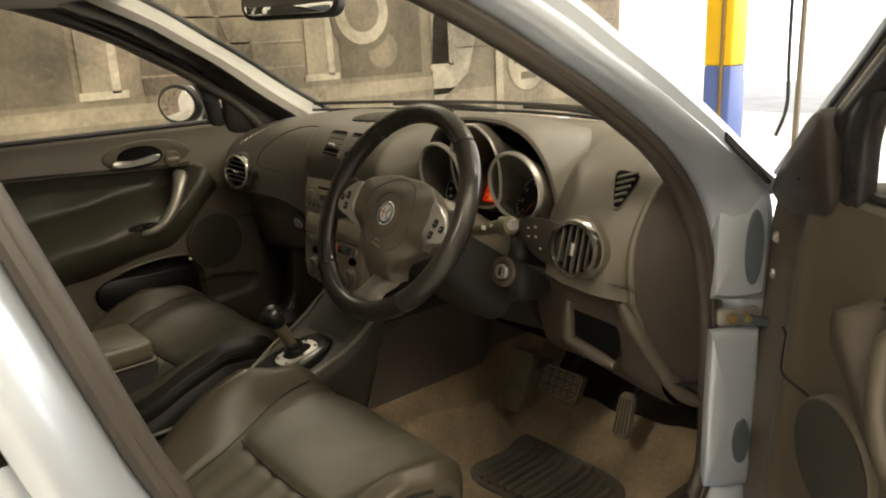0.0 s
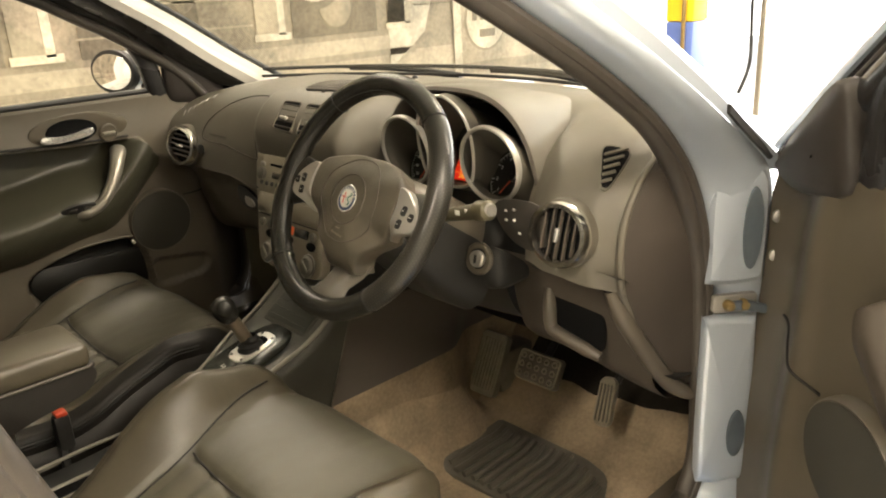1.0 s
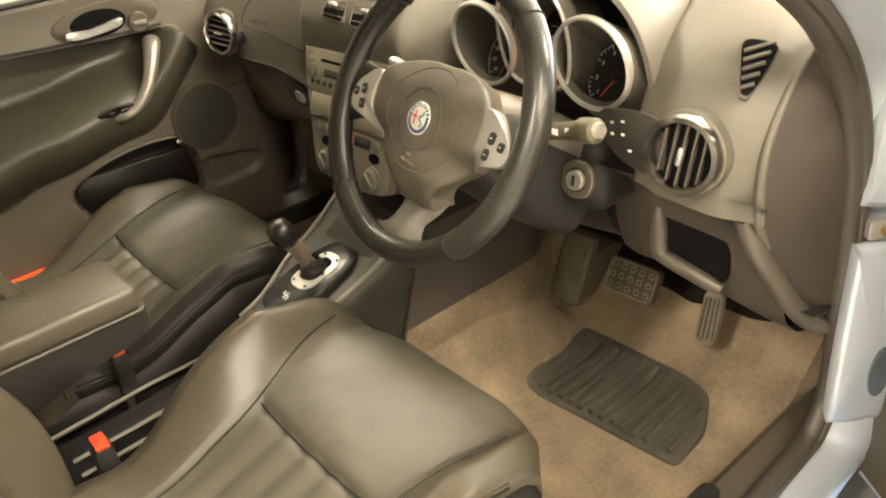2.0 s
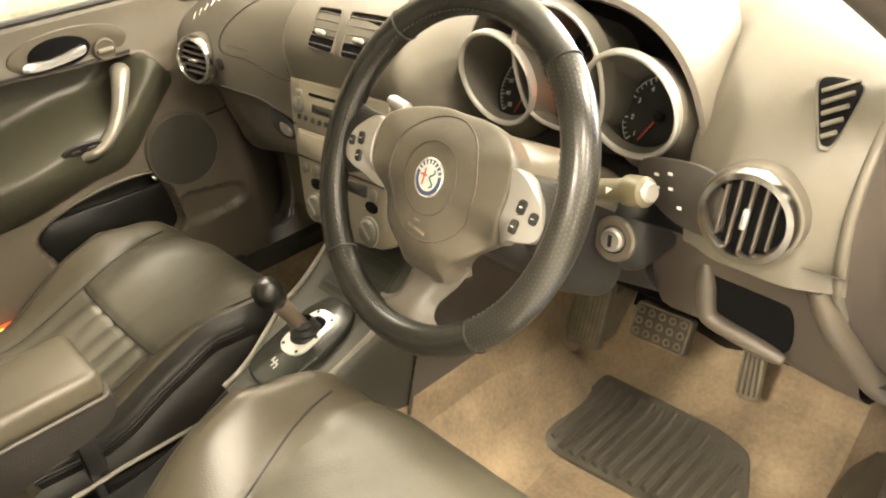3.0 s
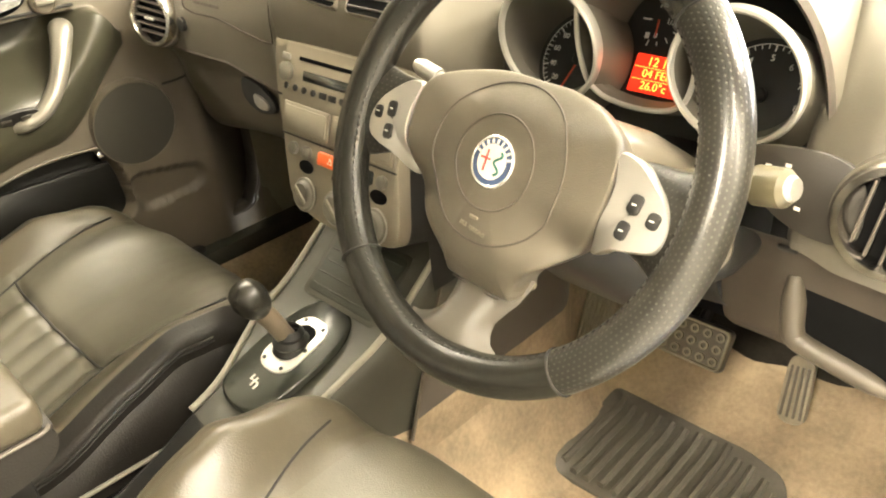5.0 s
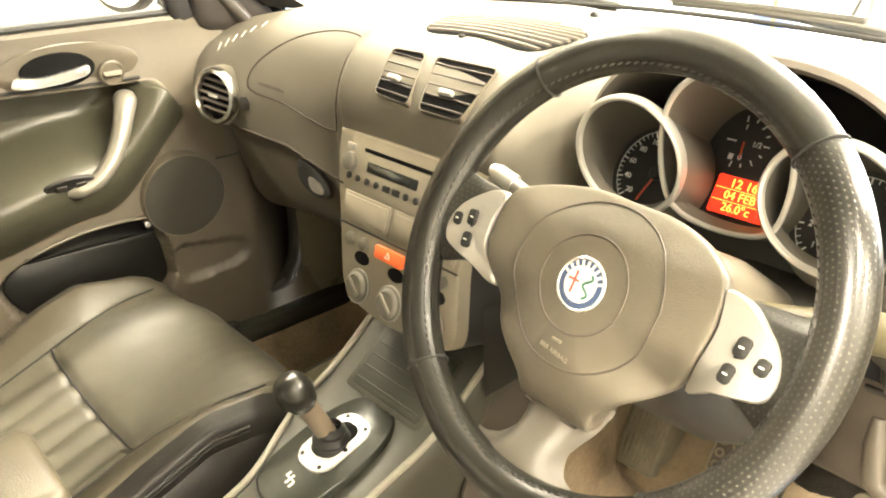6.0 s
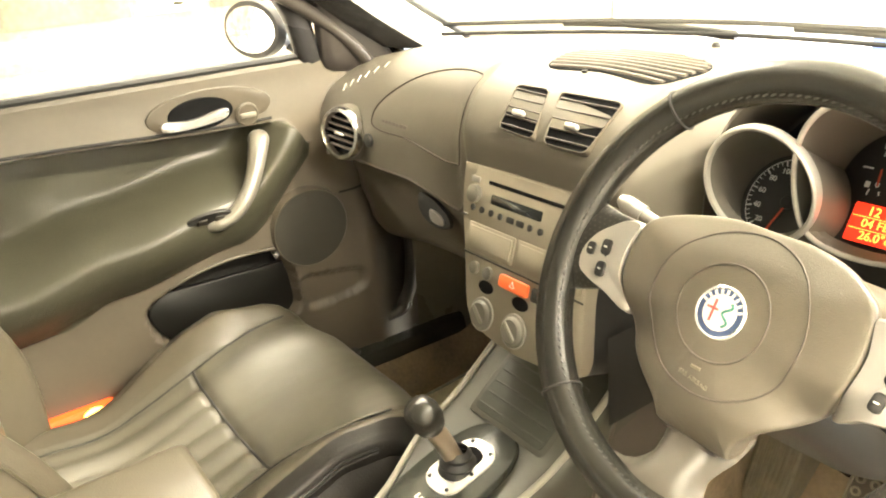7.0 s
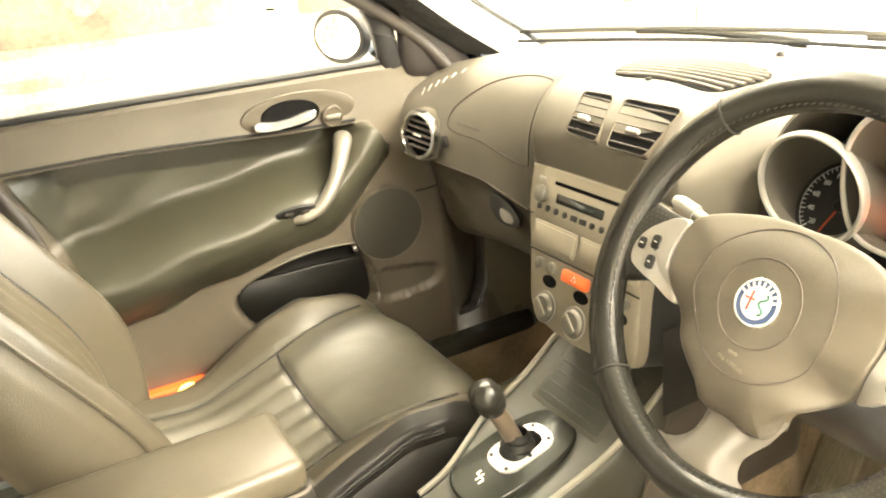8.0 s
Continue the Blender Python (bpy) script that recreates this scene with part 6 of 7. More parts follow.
# stalks
stalk = Mesh().tube(spline([(0.400, -0.074, 0.911), (0.462, -0.084, 0.928), (0.517, -0.091, 0.944)], 6), np.interp(np.linspace(0, 1, 13), [0, 0.5, 1], [0.009, 0.0115, 0.0135]), 14, flat=0.9).ob("wiper_stalk", OLIVE, column2, "dark stalk with pale tip")
Mesh().tube([(0.514, -0.0908, 0.9435), (0.535, -0.093, 0.948), (0.540, -0.094, 0.9495)], [0.0150, 0.0145, 0.010], 16).ob("stalk_tip", OLIVE, stalk)
Mesh().tube([(0.539, -0.0938, 0.9492), (0.543, -0.0944, 0.9502)], [0.0105, 0.008], 16).ob("stalk_button", BEZEL, stalk)
for i in range(2):
    Mesh().box((0.009, 0.001, 0.007), 0.0, T(0.480 + 0.020 * i, -0.1005, 0.937 + 0.005 * i)).ob("stalk_mark", WHITE, stalk)
stalk = Mesh().tube(spline([(0.28, -0.080, 0.925), (0.22, -0.085, 0.95), (0.185, -0.087, 0.962)], 6), np.interp(np.linspace(0, 1, 13), [0, 0.5, 1], [0.006, 0.0065, 0.0075]), 14, flat=0.9).ob("light_stalk", BEZEL, column2, "grey stalk")
Mesh().tube([(0.186, -0.087, 0.9615), (0.165, -0.089, 0.969), (0.158, -0.089, 0.972)], [0.0095, 0.009, 0.005], 14).ob("stalk_tip", SILVER, stalk)
# light switch panel
ls = plane((0.512, -0.002, 0.900), (1, 0.0, 0.0), (0, 0.12, 1))
Mesh().slab(spline([(-0.045, 0.030), (0.02, 0.038), (0.05, 0.02), (0.05, -0.03), (0.0, -0.03), (-0.04, -0.002)], 5, True), 0.004, 0.002, ls).ob("switch_panel", SWITCH, dash, "black switch panel")
for dx, dy in ((-0.026, 0.018), (-0.010, 0.022), (-0.024, 0.004), (-0.008, 0.006), (0.004, -0.012)):
    Mesh().box((0.005, 0.003, 0.0006), 0.0, ls @ T(dx, dy, 0.0042)).ob("symbol", WHITE, dash)

# ---- steering wheel ----
WM = plane((0.359, -0.190, 0.9648), (1, 0, 0), (0, 0.487, 0.873)) @ Matrix.Rotation(radians(-3.2), 4, "Z")
sw = root("steering_wheel", (0, 0, 0), "three-spoke leather steering wheel with silver button pods", "steering wheel", m=WM)
R = 0.1694
ang = np.linspace(0, 2 * math.pi, 120, endpoint=False)
rad = 0.0165
Mesh().tube([(R * math.cos(a), R * math.sin(a), 0) for a in ang], rad, 18, True).ob("rim", WHEEL, sw, "black leather rim", sharp=80)
for a in (131, 49, -131, -49):
    t = radians(a)
    c = Vector((R * math.cos(t), R * math.sin(t), 0))
    u = Vector((math.cos(t), math.sin(t), 0))
    p = [c + 0.0172 * (math.cos(b) * u + math.sin(b) * Vector((0, 0, 1))) for b in np.linspace(0, 2 * math.pi, 24, endpoint=False)]
    Mesh().tube(p, 0.0011, 6, True).ob("rim_seam", SEAM, sw)
for a0, a1 in ((-49, 49),):
    aa = np.radians(np.linspace(a0, a1, 50))
    Mesh().tube([(R * math.cos(a), R * math.sin(a), 0) for a in aa], [0.0171 if 0 < k < 49 else 0.0167 for k in range(50)], 18).ob("rim_grip", PERF, sw, "perforated leather grip", sharp=80)
# stitches on the inner side of the rim
for k in range(150):
    a = 2 * math.pi * (k + 0.5) / 150
    c = Vector(((R - 0.0135) * math.cos(a), (R - 0.0135) * math.sin(a), 0.0098))
    Mesh().box((0.0012, 0.0042, 0.0008), 0.0, T(*c) @ Matrix.Rotation(a + 0.45, 4, "Z")).ob("stitch", STITCH, sw)
HC = (0.0, -0.009)
half = [(0.0, 0.060), (0.030, 0.060), (0.060, 0.054), (0.085, 0.042), (0.096, 0.030), (0.100, 0.010), (0.0985, -0.015), (0.088, -0.040), (0.071, -0.061), (0.050, -0.080), (0.038, -0.094), (0.0345, -0.104), (0.030, -0.1095)]
hubo = spline(half + [(0.0, -0.1110)] + [(-x, y) for x, y in half[:0:-1]], 5, True)


def edge_z(x, y):
    """How deep the cover's edge lies: low at the bottom, near the rim's plane at the pods."""
    return -0.002 + 0.0075 * smooth(0.05, 0.09, abs(x)) * smooth(-0.050, -0.025, y) - 0.010 * smooth(0.03, 0.06, y) - 0.017 * smooth(-0.012, -0.060, y)


def fall(k):
    return 0.35 * (k / 0.5) ** 2 * 0.3 if k < 0.5 else 0.105 + 0.895 * ((k - 0.5) / 0.5) ** 1.5


def cover(x, y, k):
    """The cover's height at the share k of the way from its middle to an edge point; its lower tongue is flat across."""
    radial = 0.009 + (edge_z(x, y) - 0.009) * fall(k)
    low_y = HC[1] + (y - HC[1]) * k
    tongue = 0.009 - 0.030 * fall(min(1.0, max(0.0, (HC[1] - low_y) / 0.1015))) - 0.004 * smooth(0.75, 1.0, k) ** 2
    w = smooth(-0.040, -0.085, low_y)
    return radial * (1 - w) + tongue * w


def zh(x, y):
    """The cover's height over a place."""
    dx, dy = x - HC[0], y - HC[1]
    rel = hubo - np.array(HC)
    far = rel[np.argmin(np.abs(np.angle(np.exp(1j * (np.arctan2(rel[:, 1], rel[:, 0]) - math.atan2(dy, dx))))))]
    return cover(far[0] + HC[0], far[1] + HC[1], min(1.0, math.hypot(dx, dy) / np.linalg.norm(far))) + 0.0004


rows = []
for k, d in ((0.90, -0.040), (0.985, -0.014), (1.0, -0.005), (0.995, -0.001)):
    rows.append([(HC[0] + (x - HC[0]) * k, HC[1] + (y - HC[1]) * k, cover(x, y, 1.0) + d) for x, y in hubo])
for k in (0.97, 0.94, 0.90, 0.85, 0.80, 0.74, 0.68, 0.6, 0.5, 0.35, 0.2, 0.01):
    rows.append([(HC[0] + (x - HC[0]) * k, HC[1] + (y - HC[1]) * k, cover(x, y, k)) for x, y in hubo])
hub = Mesh().grid(rows, cv=True).ob("airbag_cover", HUB, sw, "dark grey airbag cover", sharp=70)
for rr in (0.0635, 0.037):
    Mesh().tube([(rr * math.cos(a), rr * math.sin(a) + HC[1], zh(rr * math.cos(a), rr * math.sin(a) + HC[1])) for a in np.linspace(0, 2 * math.pi, 64, endpoint=False)], 0.0008, 6, True).ob("cover_groove", CAP, hub)
EM = T(HC[0], HC[1], -0.0085)
Mesh().lathe([(0.0205, 0.012), (0.0205, 0.0185), (0.0192, 0.0195), (0.018, 0.0188)], 40, EM).ob("emblem", CHROME, hub, "round enamel emblem in blue, white and red")
Mesh().lathe([(0.0182, 0.0185), (0.0135, 0.0189)], 40, EM).ob("emblem_ring", NAVY, hub)
Mesh().lathe([(0.0138, 0.0189), (0.0, 0.0192)], 32, EM).ob("emblem_field", WHITE, hub)
Mesh().box((0.0018, 0.017, 0.0006), 0.0, EM @ T(-0.0055, 0.0, 0.0194)).ob("emblem_bar", ROSE, hub)
Mesh().box((0.0095, 0.0018, 0.0006), 0.0, EM @ T(-0.0062, 0.0015, 0.0195)).ob("emblem_bar", ROSE, hub)
Mesh().tube([(0.0055 + 0.003 * math.sin(t * 9), 0.018 * (t - 0.5), 0.0194) for t in np.linspace(0, 1, 22)], 0.0011, 6, m=EM).ob("emblem_curl", GREEN, hub)
for i in range(9):
    a = radians(20 + i * 17.5)
    Mesh().box((0.0020, 0.0034, 0.0005), 0.0, EM @ T(0.0158 * math.cos(a), 0.0158 * math.sin(a), 0.0188) @ Matrix.Rotation(a - 1.57, 4, "Z")).ob("emblem_bar", WHITE, hub)
words("SRS AIRBAG", 0.0052, T(0.0, -0.0625, zh(0, -0.0625) + 0.0006) @ Matrix.Rotation(-0.12, 4, "Z") @ Matrix.Rotation(0.22, 4, "X"), STACK, "embossed_words", hub)
Mesh().tube([(-0.005, -0.0535, zh(0, -0.0535) + 0.0003), (0.003, -0.0535, zh(0, -0.0535) + 0.0003)], 0.0014, 6).ob("horn_mark", STACK, hub)
Mesh().tube([(x, -0.1114 + 1.6 * x * x, edge_z(0, -0.11) - 0.0052) for x in np.linspace(-0.026, 0.026, 9)], 0.0009, 6).ob("cover_joint", CAP, sw)


def pod_z(x, y):
    return 0.0065 - 0.75 * max(0.0, 0.118 - abs(x)) * smooth(-0.012, -0.042, y) - 0.12 * max(0.0, abs(x) - 0.130)


for s in (-1, 1):
    Mesh().tube([(0.166 * s, -0.006, -0.004), (0.159 * s, -0.006, -0.006), (0.149 * s, -0.005, -0.009), (0.134 * s, -0.003, -0.013), (0.105 * s, 0.0, -0.018)], [0.044, 0.043, 0.040, 0.035, 0.03], 20, flat=0.30).ob("spoke", PERFLAT, sw, "perforated leather spoke", sharp=80)
    pod = spline([(0.0975, 0.030), (0.112, 0.0285), (0.127, 0.0185), (0.1415, 0.006), (0.149, -0.011), (0.1445, -0.025), (0.130, -0.0305), (0.112, -0.035), (0.096, -0.044), (0.0900, -0.041), (0.0990, -0.017), (0.1015, 0.004), (0.099, 0.018)], 4, True)
    pc = np.array([0.120, -0.006])
    rows = []
    for k, d in ((0.97, -0.016), (1.0, -0.004), (0.985, -0.0012), (0.95, 0.0), (0.7, 0.0), (0.4, 0.0), (0.05, 0.0)):
        rows.append([(s * q[0], q[1], pod_z(*q) + d) for q in pc + (pod - pc) * k])
    pd = Mesh().grid(rows, cv=True).ob("button_pod", SILVER, sw, "satin silver button pod")
    for bx, by, bw, bh in ((0.1215, 0.0005, 0.0095, 0.0140), (0.1370, -0.0055, 0.0090, 0.0115), (0.1190, -0.0185, 0.0090, 0.0135)):
        Mesh().slab(rrect(bw, bh, 0.0034), 0.004, 0.0015, T(bx * s, by, pod_z(bx, by) - 0.0015) @ Matrix.Rotation(-0.12 * s, 4, "Z")).ob("button", DARK, pd)
        Mesh().box((0.0035, 0.001, 0.0006), 0.0, T(bx * s, by, pod_z(bx, by) + 0.0025)).ob("button_mark", WHITE, pd)
rows = []
for y, w, top in ((-0.090, 0.036, -0.029), (-0.104, 0.0335, -0.0255), (-0.1125, 0.0315, -0.0225), (-0.122, 0.0275, -0.0168), (-0.133, 0.025, -0.009), (-0.143, 0.029, -0.003), (-0.150, 0.034, 0.0), (-0.157, 0.044, 0.001), (-0.163, 0.056, -0.003)):
    bend = smooth(-0.125, -0.152, y)
    rows.append([(u * w, y + bend * (0.165 - math.sqrt(0.165 ** 2 - (u * w) ** 2)), top - 0.022 * abs(u) ** 3.5) for u in np.linspace(-1, 1, 17)])
Mesh().grid(rows).ob("lower_spoke", SPOKE, sw, "grey lower spoke", sharp=80)

# ---- centre stack ----
stack = root("centre_stack", (0, 0, 0.73), "grey metallic centre stack with radio and heater controls", "centre console")
SM = plane((0, -0.04, 0.936), (1, 0, 0), (0, 0.32, 1))
out = spline([(-0.155, 0.002), (-0.08, 0.006), (0.0, 0.006), (0.08, 0.006), (0.105, 0.002), (0.108, -0.006), (0.099, -0.06), (0.0965, -0.105), (0.106, -0.150), (0.113, -0.185), (0.103, -0.204), (0.060, -0.211),
              (0.0, -0.216), (-0.060, -0.211), (-0.097, -0.195), (-0.113, -0.165), (-0.134, -0.105), (-0.152, -0.06), (-0.163, -0.006)], 4, True)
Mesh().slab(out, 0.02, 0.005, SM @ T(0, 0, -0.016)).ob("fascia", STACK, stack, "grey metallic fascia")
rows = [[tuple(SM @ Vector((x * k, y, h))) for x, y in out] for k, h in ((0.99, -0.005), (0.985, -0.03), (0.95, -0.14))]
Mesh().grid(rows, cv=True).ob("surround", DARK, stack)


radio = Mesh().slab(rrect(0.229, 0.074, 0.006), 0.003, 0.001, SM @ T(-0.0205, -0.036, 0.003)).ob("radio", STACK, stack, "grey car radio")
Mesh().box((0.145, 0.005, 0.002), 0.0008, SM @ T(-0.030, -0.016, 0.006)).ob("disc_slot", VOID, radio)
Mesh().slab(rrect(0.098, 0.013, 0.002), 0.0015, 0.0005, SM @ T(-0.044, -0.036, 0.005)).ob("radio_display", LCD, radio, "dark display")
Mesh().lathe([(0.012, 0), (0.012, 0.008), (0.009, 0.010), (0, 0.010)], 20, SM @ T(-0.125, -0.036, 0.005)).ob("radio_knob", CONSOLE, radio)
Mesh().box((0.018, 0.008, 0.003), 0.001, SM @ T(-0.130, -0.017, 0.006)).ob("radio_button", BEZEL, radio)
for i in range(8):
    x = -0.125 + i * 0.0190
    if i in (4, 5):
        Mesh().box((0.014, 0.008, 0.003), 0.001, SM @ T(x, -0.054, 0.006)).ob("radio_button", DARK, radio)
    else:
        Mesh().lathe([(0.0045, 0), (0.0045, 0.003), (0.003, 0.004), (0, 0.004)], 14, SM @ T(x, -0.054, 0.005)).ob("radio_button", DARK, radio)
for x in (0.034, 0.057, 0.080):
    Mesh().lathe([(0.0045, 0), (0.0045, 0.003), (0.003, 0.004), (0, 0.004)], 14, SM @ T(x, -0.054, 0.005)).ob("radio_button", DARK, radio)
Mesh().tube([tuple(SM @ Vector((x, -0.0675, 0.0045))) for x in np.linspace(-0.147, 0.097, 12)], 0.0012, 6).ob("joint", SEAM, stack)
flap = Mesh().slab(rrect(0.096, 0.038, 0.004), 0.005, 0.002, SM @ T(-0.080, -0.0915, 0.002)).ob("flap", STACK, stack, "closed flap")
Mesh().slab(rrect(0.088, 0.029, 0.003), 0.002, 0.0008, SM @ T(-0.080, -0.0915, 0.0062)).ob("flap_lid", STACK, flap)
flap = Mesh().slab(rrect(0.118, 0.038, 0.004), 0.005, 0.002, SM @ T(0.031, -0.0915, 0.002)).ob("flap", STACK, stack)
Mesh().slab(rrect(0.110, 0.029, 0.003), 0.002, 0.0008, SM @ T(0.031, -0.0915, 0.0062)).ob("flap_lid", STACK, flap)
Mesh().tube([tuple(SM @ Vector((x, -0.1155, 0.0045))) for x in np.linspace(-0.128, 0.096, 12)], 0.0012, 6).ob("joint", SEAM, stack)
for x in (-0.099, -0.071, 0.076):
    Mesh().lathe([(0.0085, 0), (0.0085, 0.005), (0.006, 0.0065), (0, 0.006)], 18, SM @ T(x, -0.131, 0.004)).ob("heater_button", CONSOLE, stack, "round heater button")
Mesh().slab(rrect(0.054, 0.017, 0.004), 0.006, 0.002, SM @ T(-0.019, -0.131, 0.003)).ob("hazard_button", ORANGE, stack, "orange-red hazard button")
Mesh().tube([tuple(SM @ Vector((-0.019 + 0.005 * math.cos(radians(90 + 120 * i)), -0.131 + 0.005 * math.sin(radians(90 + 120 * i)), 0.0092))) for i in range(3)], 0.0006, 5, True).ob("hazard_mark", WHITE, stack)
Mesh().slab(rrect(0.044, 0.017, 0.003), 0.004, 0.001, SM @ T(0.036, -0.131, 0.003)).ob("heater_display", LCD, stack)
for x in (-0.071, -0.003, 0.071):
    Mesh().slab(oval(0.030, 0.017), 0.0016, 0.0005, SM @ T(x, -0.150, 0.0035)).ob("finger_hole", VOID, stack, "flat dark oval for the shade of a recess")
for x in (-0.067, -0.003, 0.072):
    d = Mesh().lathe([(0.0225, 0), (0.022, 0.003), (0.0185, 0.005), (0.0175, 0.008), (0.015, 0.010), (0, 0.010)], 32, SM @ T(x, -0.186, 0.0035)).ob("heater_dial", CONSOLE, stack, "ribbed round heater dial")
    Mesh().tube([tuple(SM @ Vector((x + 0.0218 * math.cos(a), -0.186 + 0.0218 * math.sin(a), 0.0060))) for a in np.linspace(0, 2 * math.pi, 32, endpoint=False)], 0.0012, 6, True).ob("dial_ring", BEZEL, d)
    Mesh().box((0.0065, 0.030, 0.006), 0.0025, SM @ T(x, -0.186, 0.0125) @ Matrix.Rotation(0.9, 4, "Z")).ob("dial_grip", GREYTRIM, d)

# ---- tunnel console, selector, arm rest ----
con = root("tunnel_console", (0, -0.2, 0.27), "dark grey tunnel console with pale edge strips", "centre console")
prof = spline([(-0.74, 0.50), (-0.50, 0.505), (-0.40, 0.53), (-0.335, 0.560), (-0.26, 0.582), (-0.17, 0.611), (-0.12, 0.638), (-0.06, 0.683), (0.0, 0.728)], 5)
rows = []
for y, z in prof:
    w = 0.098 + 0.008 * smooth(-0.2, -0.09, y)
    v = 0.046 + 0.056 * smooth(-0.32, -0.16, y)
    rows.append([(x, y, zz) for x, zz in ((-v - 0.06, 0.27), (-v - 0.05, 0.40), (-v - 0.02, z - 0.05), (-v, z - 0.006), (-v + 0.008, z), (-v * 0.6, z - 0.006), (0, z - 0.008), (w * 0.6, z - 0.006), (w - 0.008, z), (w, z - 0.006), (w + 0.004, z - 0.03), (w + 0.006, min(0.47, z - 0.04)), (w + 0.006, 0.27))])
cut = int(np.searchsorted(prof[:, 0], -0.345))
Mesh().grid(rows[cut:]).ob("body", TUNNEL, con, "dark plastic console", sharp=50)
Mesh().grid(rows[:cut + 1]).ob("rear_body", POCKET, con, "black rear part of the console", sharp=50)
for x in (0.012, 0.052, 0.092):
    Mesh().tube([(x, -0.66, 0.500), (x, -0.50, 0.504), (x, -0.43, 0.516)], 0.0035, 6).ob("rear_rib", GREYTRIM, con, "thin pale rib")
for s in (-1, 1):
    Mesh().grid([[(s * x, y, z) for y in (-0.055, 0.0, 0.12, 0.35)] for x, z in ((0.112, 0.78), (0.114, 0.70), (0.116, 0.66))]).ob("side_panel", CONSOLE if s < 0 else DARK, con)
    Mesh().tube([(s * x, -0.122 + 0.45 * (z - 0.47), z) for x, z in ((0.124, 0.46), (0.118, 0.53), (0.113, 0.60), (0.109, 0.67))], 0.003, 6).ob("panel_edge", LIP, con)
    wall = lambda rows_: [[(s * (x * (1 - 0.45 * (s > 0) * smooth(0.20, 0.32, y) * smooth(0.62, 0.50, z)) + 0.003 * noise.noise((y * 9, z * 9, 3.0))), y, z) for y in np.linspace(-0.122 + 0.45 * (z - 0.47), 0.55, 36)] for x, z in rows_]
    Mesh().grid(wall(((0.108, 0.68), (0.113, 0.60), (0.118, 0.53), (0.122, 0.485)))).ob("tunnel_side", CAP if s > 0 else CARPET, con if s > 0 else carpet, "brown-grey side of the tunnel console")
    Mesh().grid(wall(((0.122, 0.485), (0.124, 0.46), (0.132, 0.38), (0.144, 0.31), (0.18, 0.262), (0.24, 0.245)))).ob("tunnel_carpet", CARPET, carpet, "carpet over the tunnel's side")
    p = [(0.098 + 0.008 * smooth(-0.2, -0.09, y) if s > 0 else -0.046 - 0.056 * smooth(-0.32, -0.16, y), y, z + 0.001) for y, z in prof[15:-3]]
    Mesh().tube(p, 0.0046, 8).ob("edge_strip", STRIP, con, "grey satin edge strip")
# black boxes added over the carpet for the shade between seats and console
Mesh().box((0.13, 0.46, 0.16), 0.01, T(-0.105, -0.56, 0.375)).ob("gap_shade_box", VOID, con)
Mesh().box((0.09, 0.42, 0.16), 0.01, T(0.115, -0.58, 0.36)).ob("gap_shade_box", VOID, con)
for x, z in ((-0.122, 0.470), (-0.090, 0.492)):
    Mesh().tube([(x, -0.70, z - 0.01), (x, -0.5, z), (x + 0.012, -0.34, z + 0.006)], 0.0035, 8).ob("side_strip", GREYTRIM, con, "thin pale strip")
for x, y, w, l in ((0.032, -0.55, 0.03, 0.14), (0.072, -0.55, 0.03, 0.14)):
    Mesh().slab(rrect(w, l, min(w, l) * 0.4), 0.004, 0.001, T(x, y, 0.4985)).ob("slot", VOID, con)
tray = plane((0.004, -0.090, 0.655), (1, 0, 0), (0, 0.8, 0.6))
Mesh().slab(rrect(0.148, 0.106, 0.008), 0.003, 0.001, tray @ T(0, 0.002, -0.0005)).ob("tray_rim", TUNNEL, con, "moulded rim of the tray")
liner = Mesh().slab(rrect(0.132, 0.092, 0.006), 0.0015, 0.0006, tray @ T(0, 0.002, 0.0022)).ob("tray_mat", TRAY, con, "dark ribbed rubber tray liner")
for i in range(5):
    Mesh().box((0.124, 0.0022, 0.0016), 0.0005, tray @ T(0, -0.034 + i * 0.018, 0.0040)).ob("rib", TRAY, liner)

gear = root("gear_selector", (0, -0.2, 0.61), "ball-topped selector in a satin silver plate", "gear lever")
GM = plane((0.005, -0.206, 0.599), (1, 0, 0), (0, 1, 0.26))
Mesh().slab(spline([(-0.052, 0.035), (-0.035, 0.075), (0, 0.085), (0.035, 0.075), (0.052, 0.035), (0.054, -0.03), (0.042, -0.085), (0, -0.10), (-0.042, -0.085), (-0.054, -0.03)], 5, True), 0.010, 0.005, GM @ T(0, 0, -0.002)).ob("base", GATE, gear, "glossy dark oval base", sharp=60)
pl = Mesh().slab(rrect(0.060, 0.092, 0.024), 0.003, 0.0012, GM @ T(0, 0.006, 0.008)).ob("plate", PLATE, gear, "satin silver gate plate")
Mesh().slab(rrect(0.034, 0.056, 0.013), 0.001, 0.0003, GM @ T(0, 0.010, 0.0108)).ob("gate", VOID, pl)
for dx, dy in ((-0.018, -0.030), (0.018, -0.030), (-0.018, 0.042), (0.018, 0.042), (-0.024, 0.006), (0.024, 0.006)):
    Mesh().lathe([(0.0028, 0), (0.0028, 0.0012), (0, 0.0016)], 12, GM @ T(dx, dy, 0.011)).ob("screw", DARK, pl)
for dx, dy, w, h in ((0, -0.062, 0.003, 0.014), (-0.008, -0.058, 0.003, 0.008), (0.008, -0.066, 0.003, 0.008), (0, -0.061, 0.016, 0.002)):
    Mesh().box((w, h, 0.0005), 0.0, GM @ T(dx, dy, 0.0085)).ob("gate_mark", SILVER, gear)
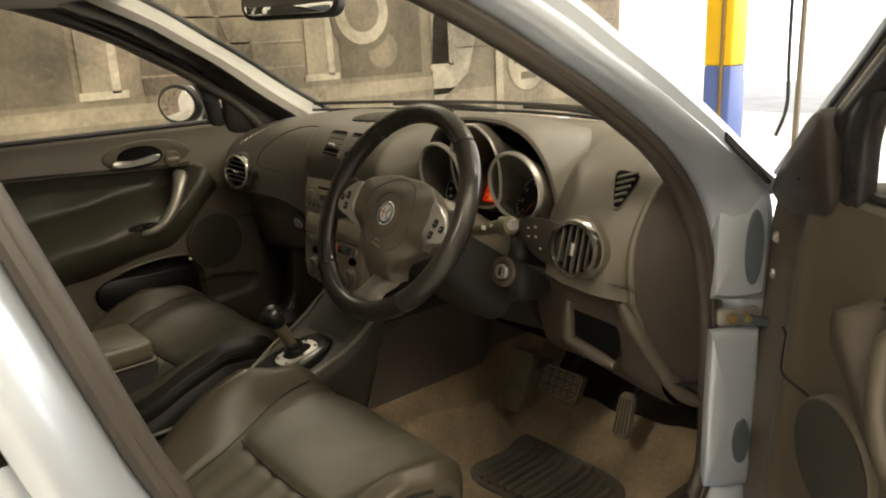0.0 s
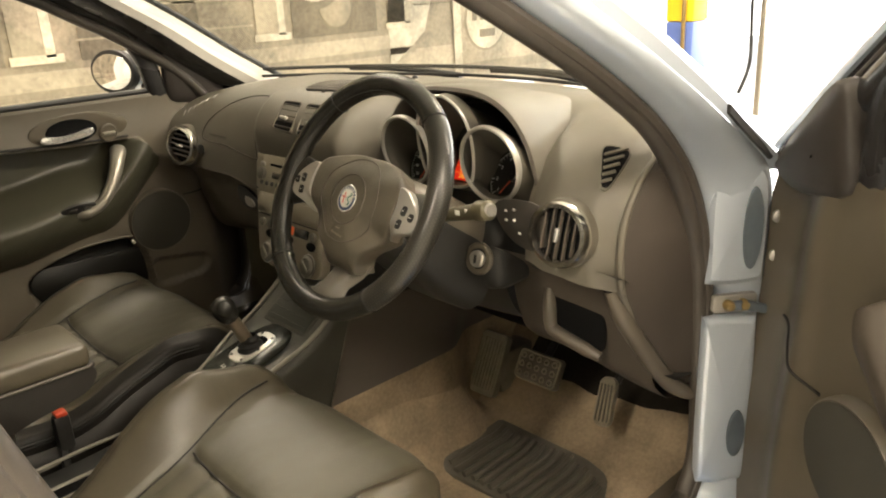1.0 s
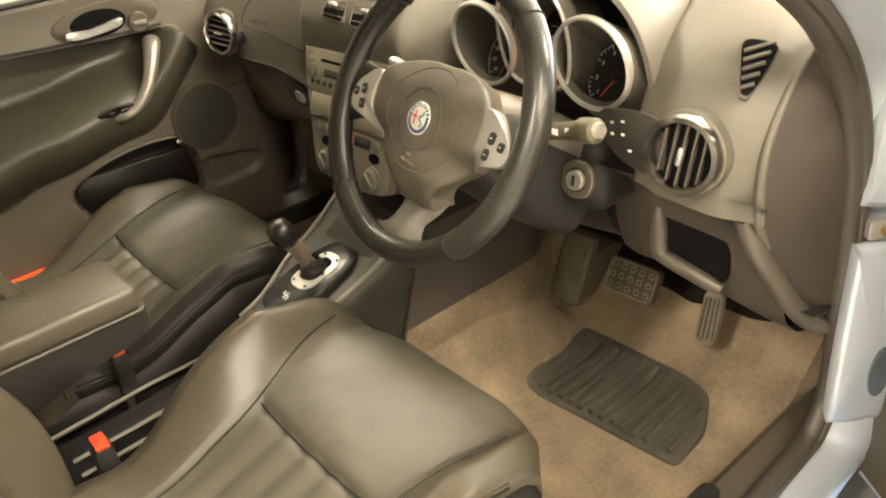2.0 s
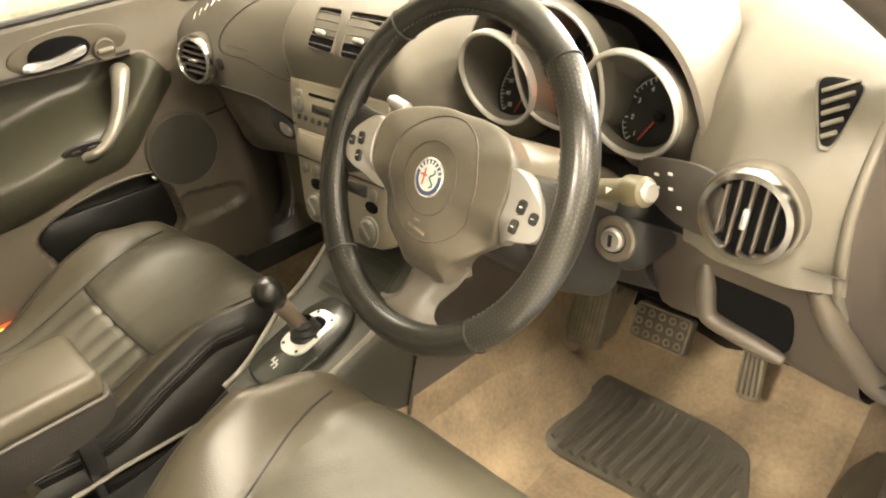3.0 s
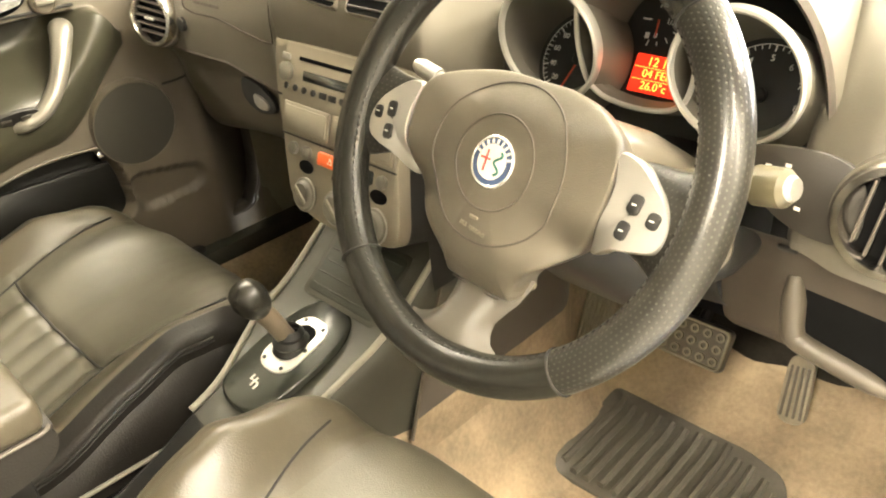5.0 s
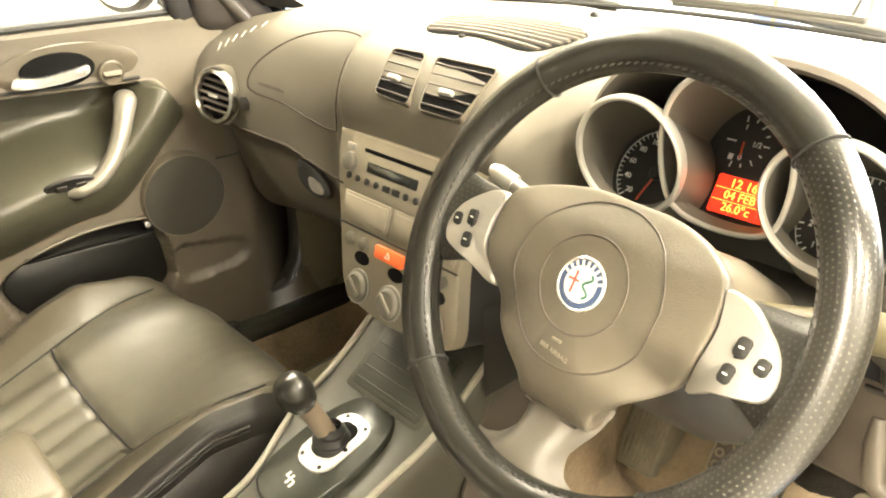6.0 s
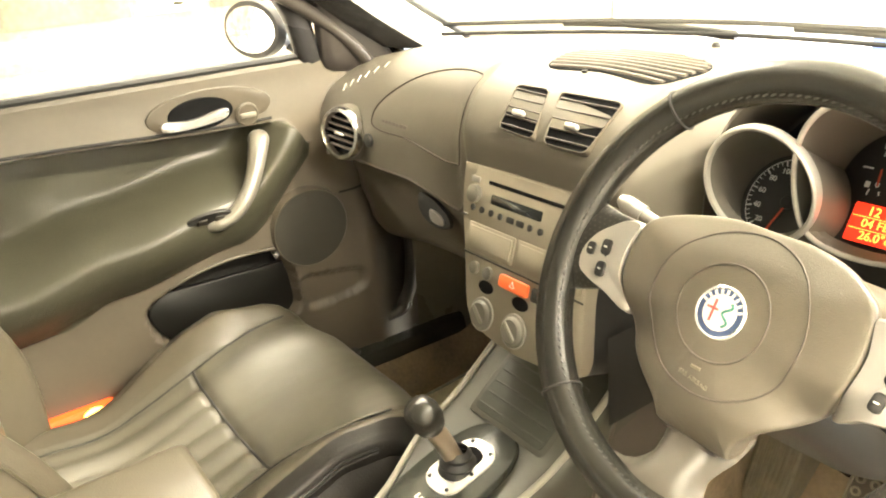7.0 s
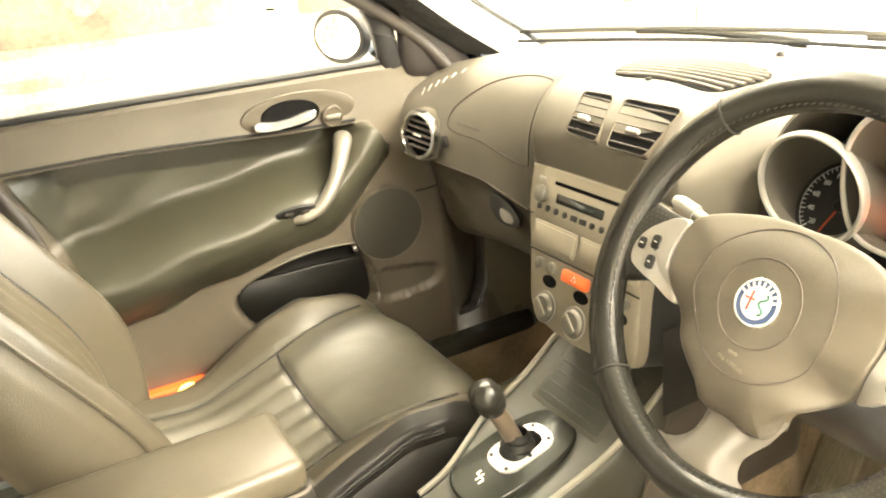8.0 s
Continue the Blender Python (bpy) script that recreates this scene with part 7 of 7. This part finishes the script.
Mesh().lathe([(0.026, 0.0), (0.022, 0.007), (0.024, 0.011), (0.018, 0.017), (0.019, 0.022), (0.0135, 0.030)], 24, T(0.003, -0.205, 0.606)).ob("boot", DARK, gear, "folded black gaiter")
Mesh().tube(spline([(0.002, -0.210, 0.625), (-0.001, -0.226, 0.663), (-0.004, -0.238, 0.682)], 4), np.linspace(0.0125, 0.0135, 9), 14).ob("shaft", SHAFT, gear, "tan shaft collar")
kz = plane((-0.004, -0.242, 0.696), (1, 0, 0), (0, 0.9, 0.45))
Mesh().lathe([(0.0, -0.028), (0.012, -0.026), (0.0185, -0.016), (0.022, -0.004), (0.0228, 0.007), (0.019, 0.020), (0.011, 0.026), (0.0, 0.028)], 28, kz).ob("knob", WHEEL, gear, "glossy dark knob")

armr = root("centre_arm_rest", (-0.035, -0.68, 0.56), "dark leather box arm rest between the seats", "arm rest")
AM = T(-0.035, -0.70, 0.0)
Mesh().box((0.130, 0.41, 0.042), 0.013, AM @ T(0, 0, 0.716), 3).ob("lid", LEATHER, armr, "padded leather lid")
Mesh().tube([(x - 0.035, y - 0.70, 0.697) for x, y in rrect(0.131, 0.412, 0.012)], 0.0025, 6, True).ob("lid_edge", CAP, armr)
under = spline([(-0.91, 0.70), (-0.70, 0.702), (-0.51, 0.702), (-0.495, 0.693), (-0.491, 0.680), (-0.503, 0.659), (-0.535, 0.646), (-0.61, 0.632), (-0.74, 0.59), (-0.91, 0.55)], 4)
rows = []
for k, e in ((-1, 0.90), (-0.985, 0.965), (-0.93, 1.0), (0.93, 1.0), (0.985, 0.965), (1, 0.90)):
    rows.append([(-0.035 + 0.06 * k, -0.72 + (y + 0.72) * (0.97 + 0.03 * e), 0.65 + (z - 0.65) * e) for y, z in under])
Mesh().grid(rows, cv=True, caps=True).ob("box", SIDE, armr, "black rounded box")
for x, y, z, sx in ((0.094, -0.635, 0.56, 1), (-0.104, -0.538, 0.560, -1)):
    b = root("belt_buckle", (x, y, z - 0.06), "black seat belt buckle with red button", "seat belt buckle", "seat belt buckles")
    Mesh().box((0.040 if sx > 0 else 0.026, 0.028, 0.07), 0.008, T(x, y + 0.008, z - 0.026)).ob("case", DARK, b)
    Mesh().box((0.036 if sx > 0 else 0.024, 0.020, 0.008), 0.003, T(x, y + 0.009, z + 0.010)).ob("button", RED, b, "red release button")
    Mesh().box((0.02, 0.012, 0.25), 0.003, T(x, y, z - 0.18)).ob("stem", DARK, b)
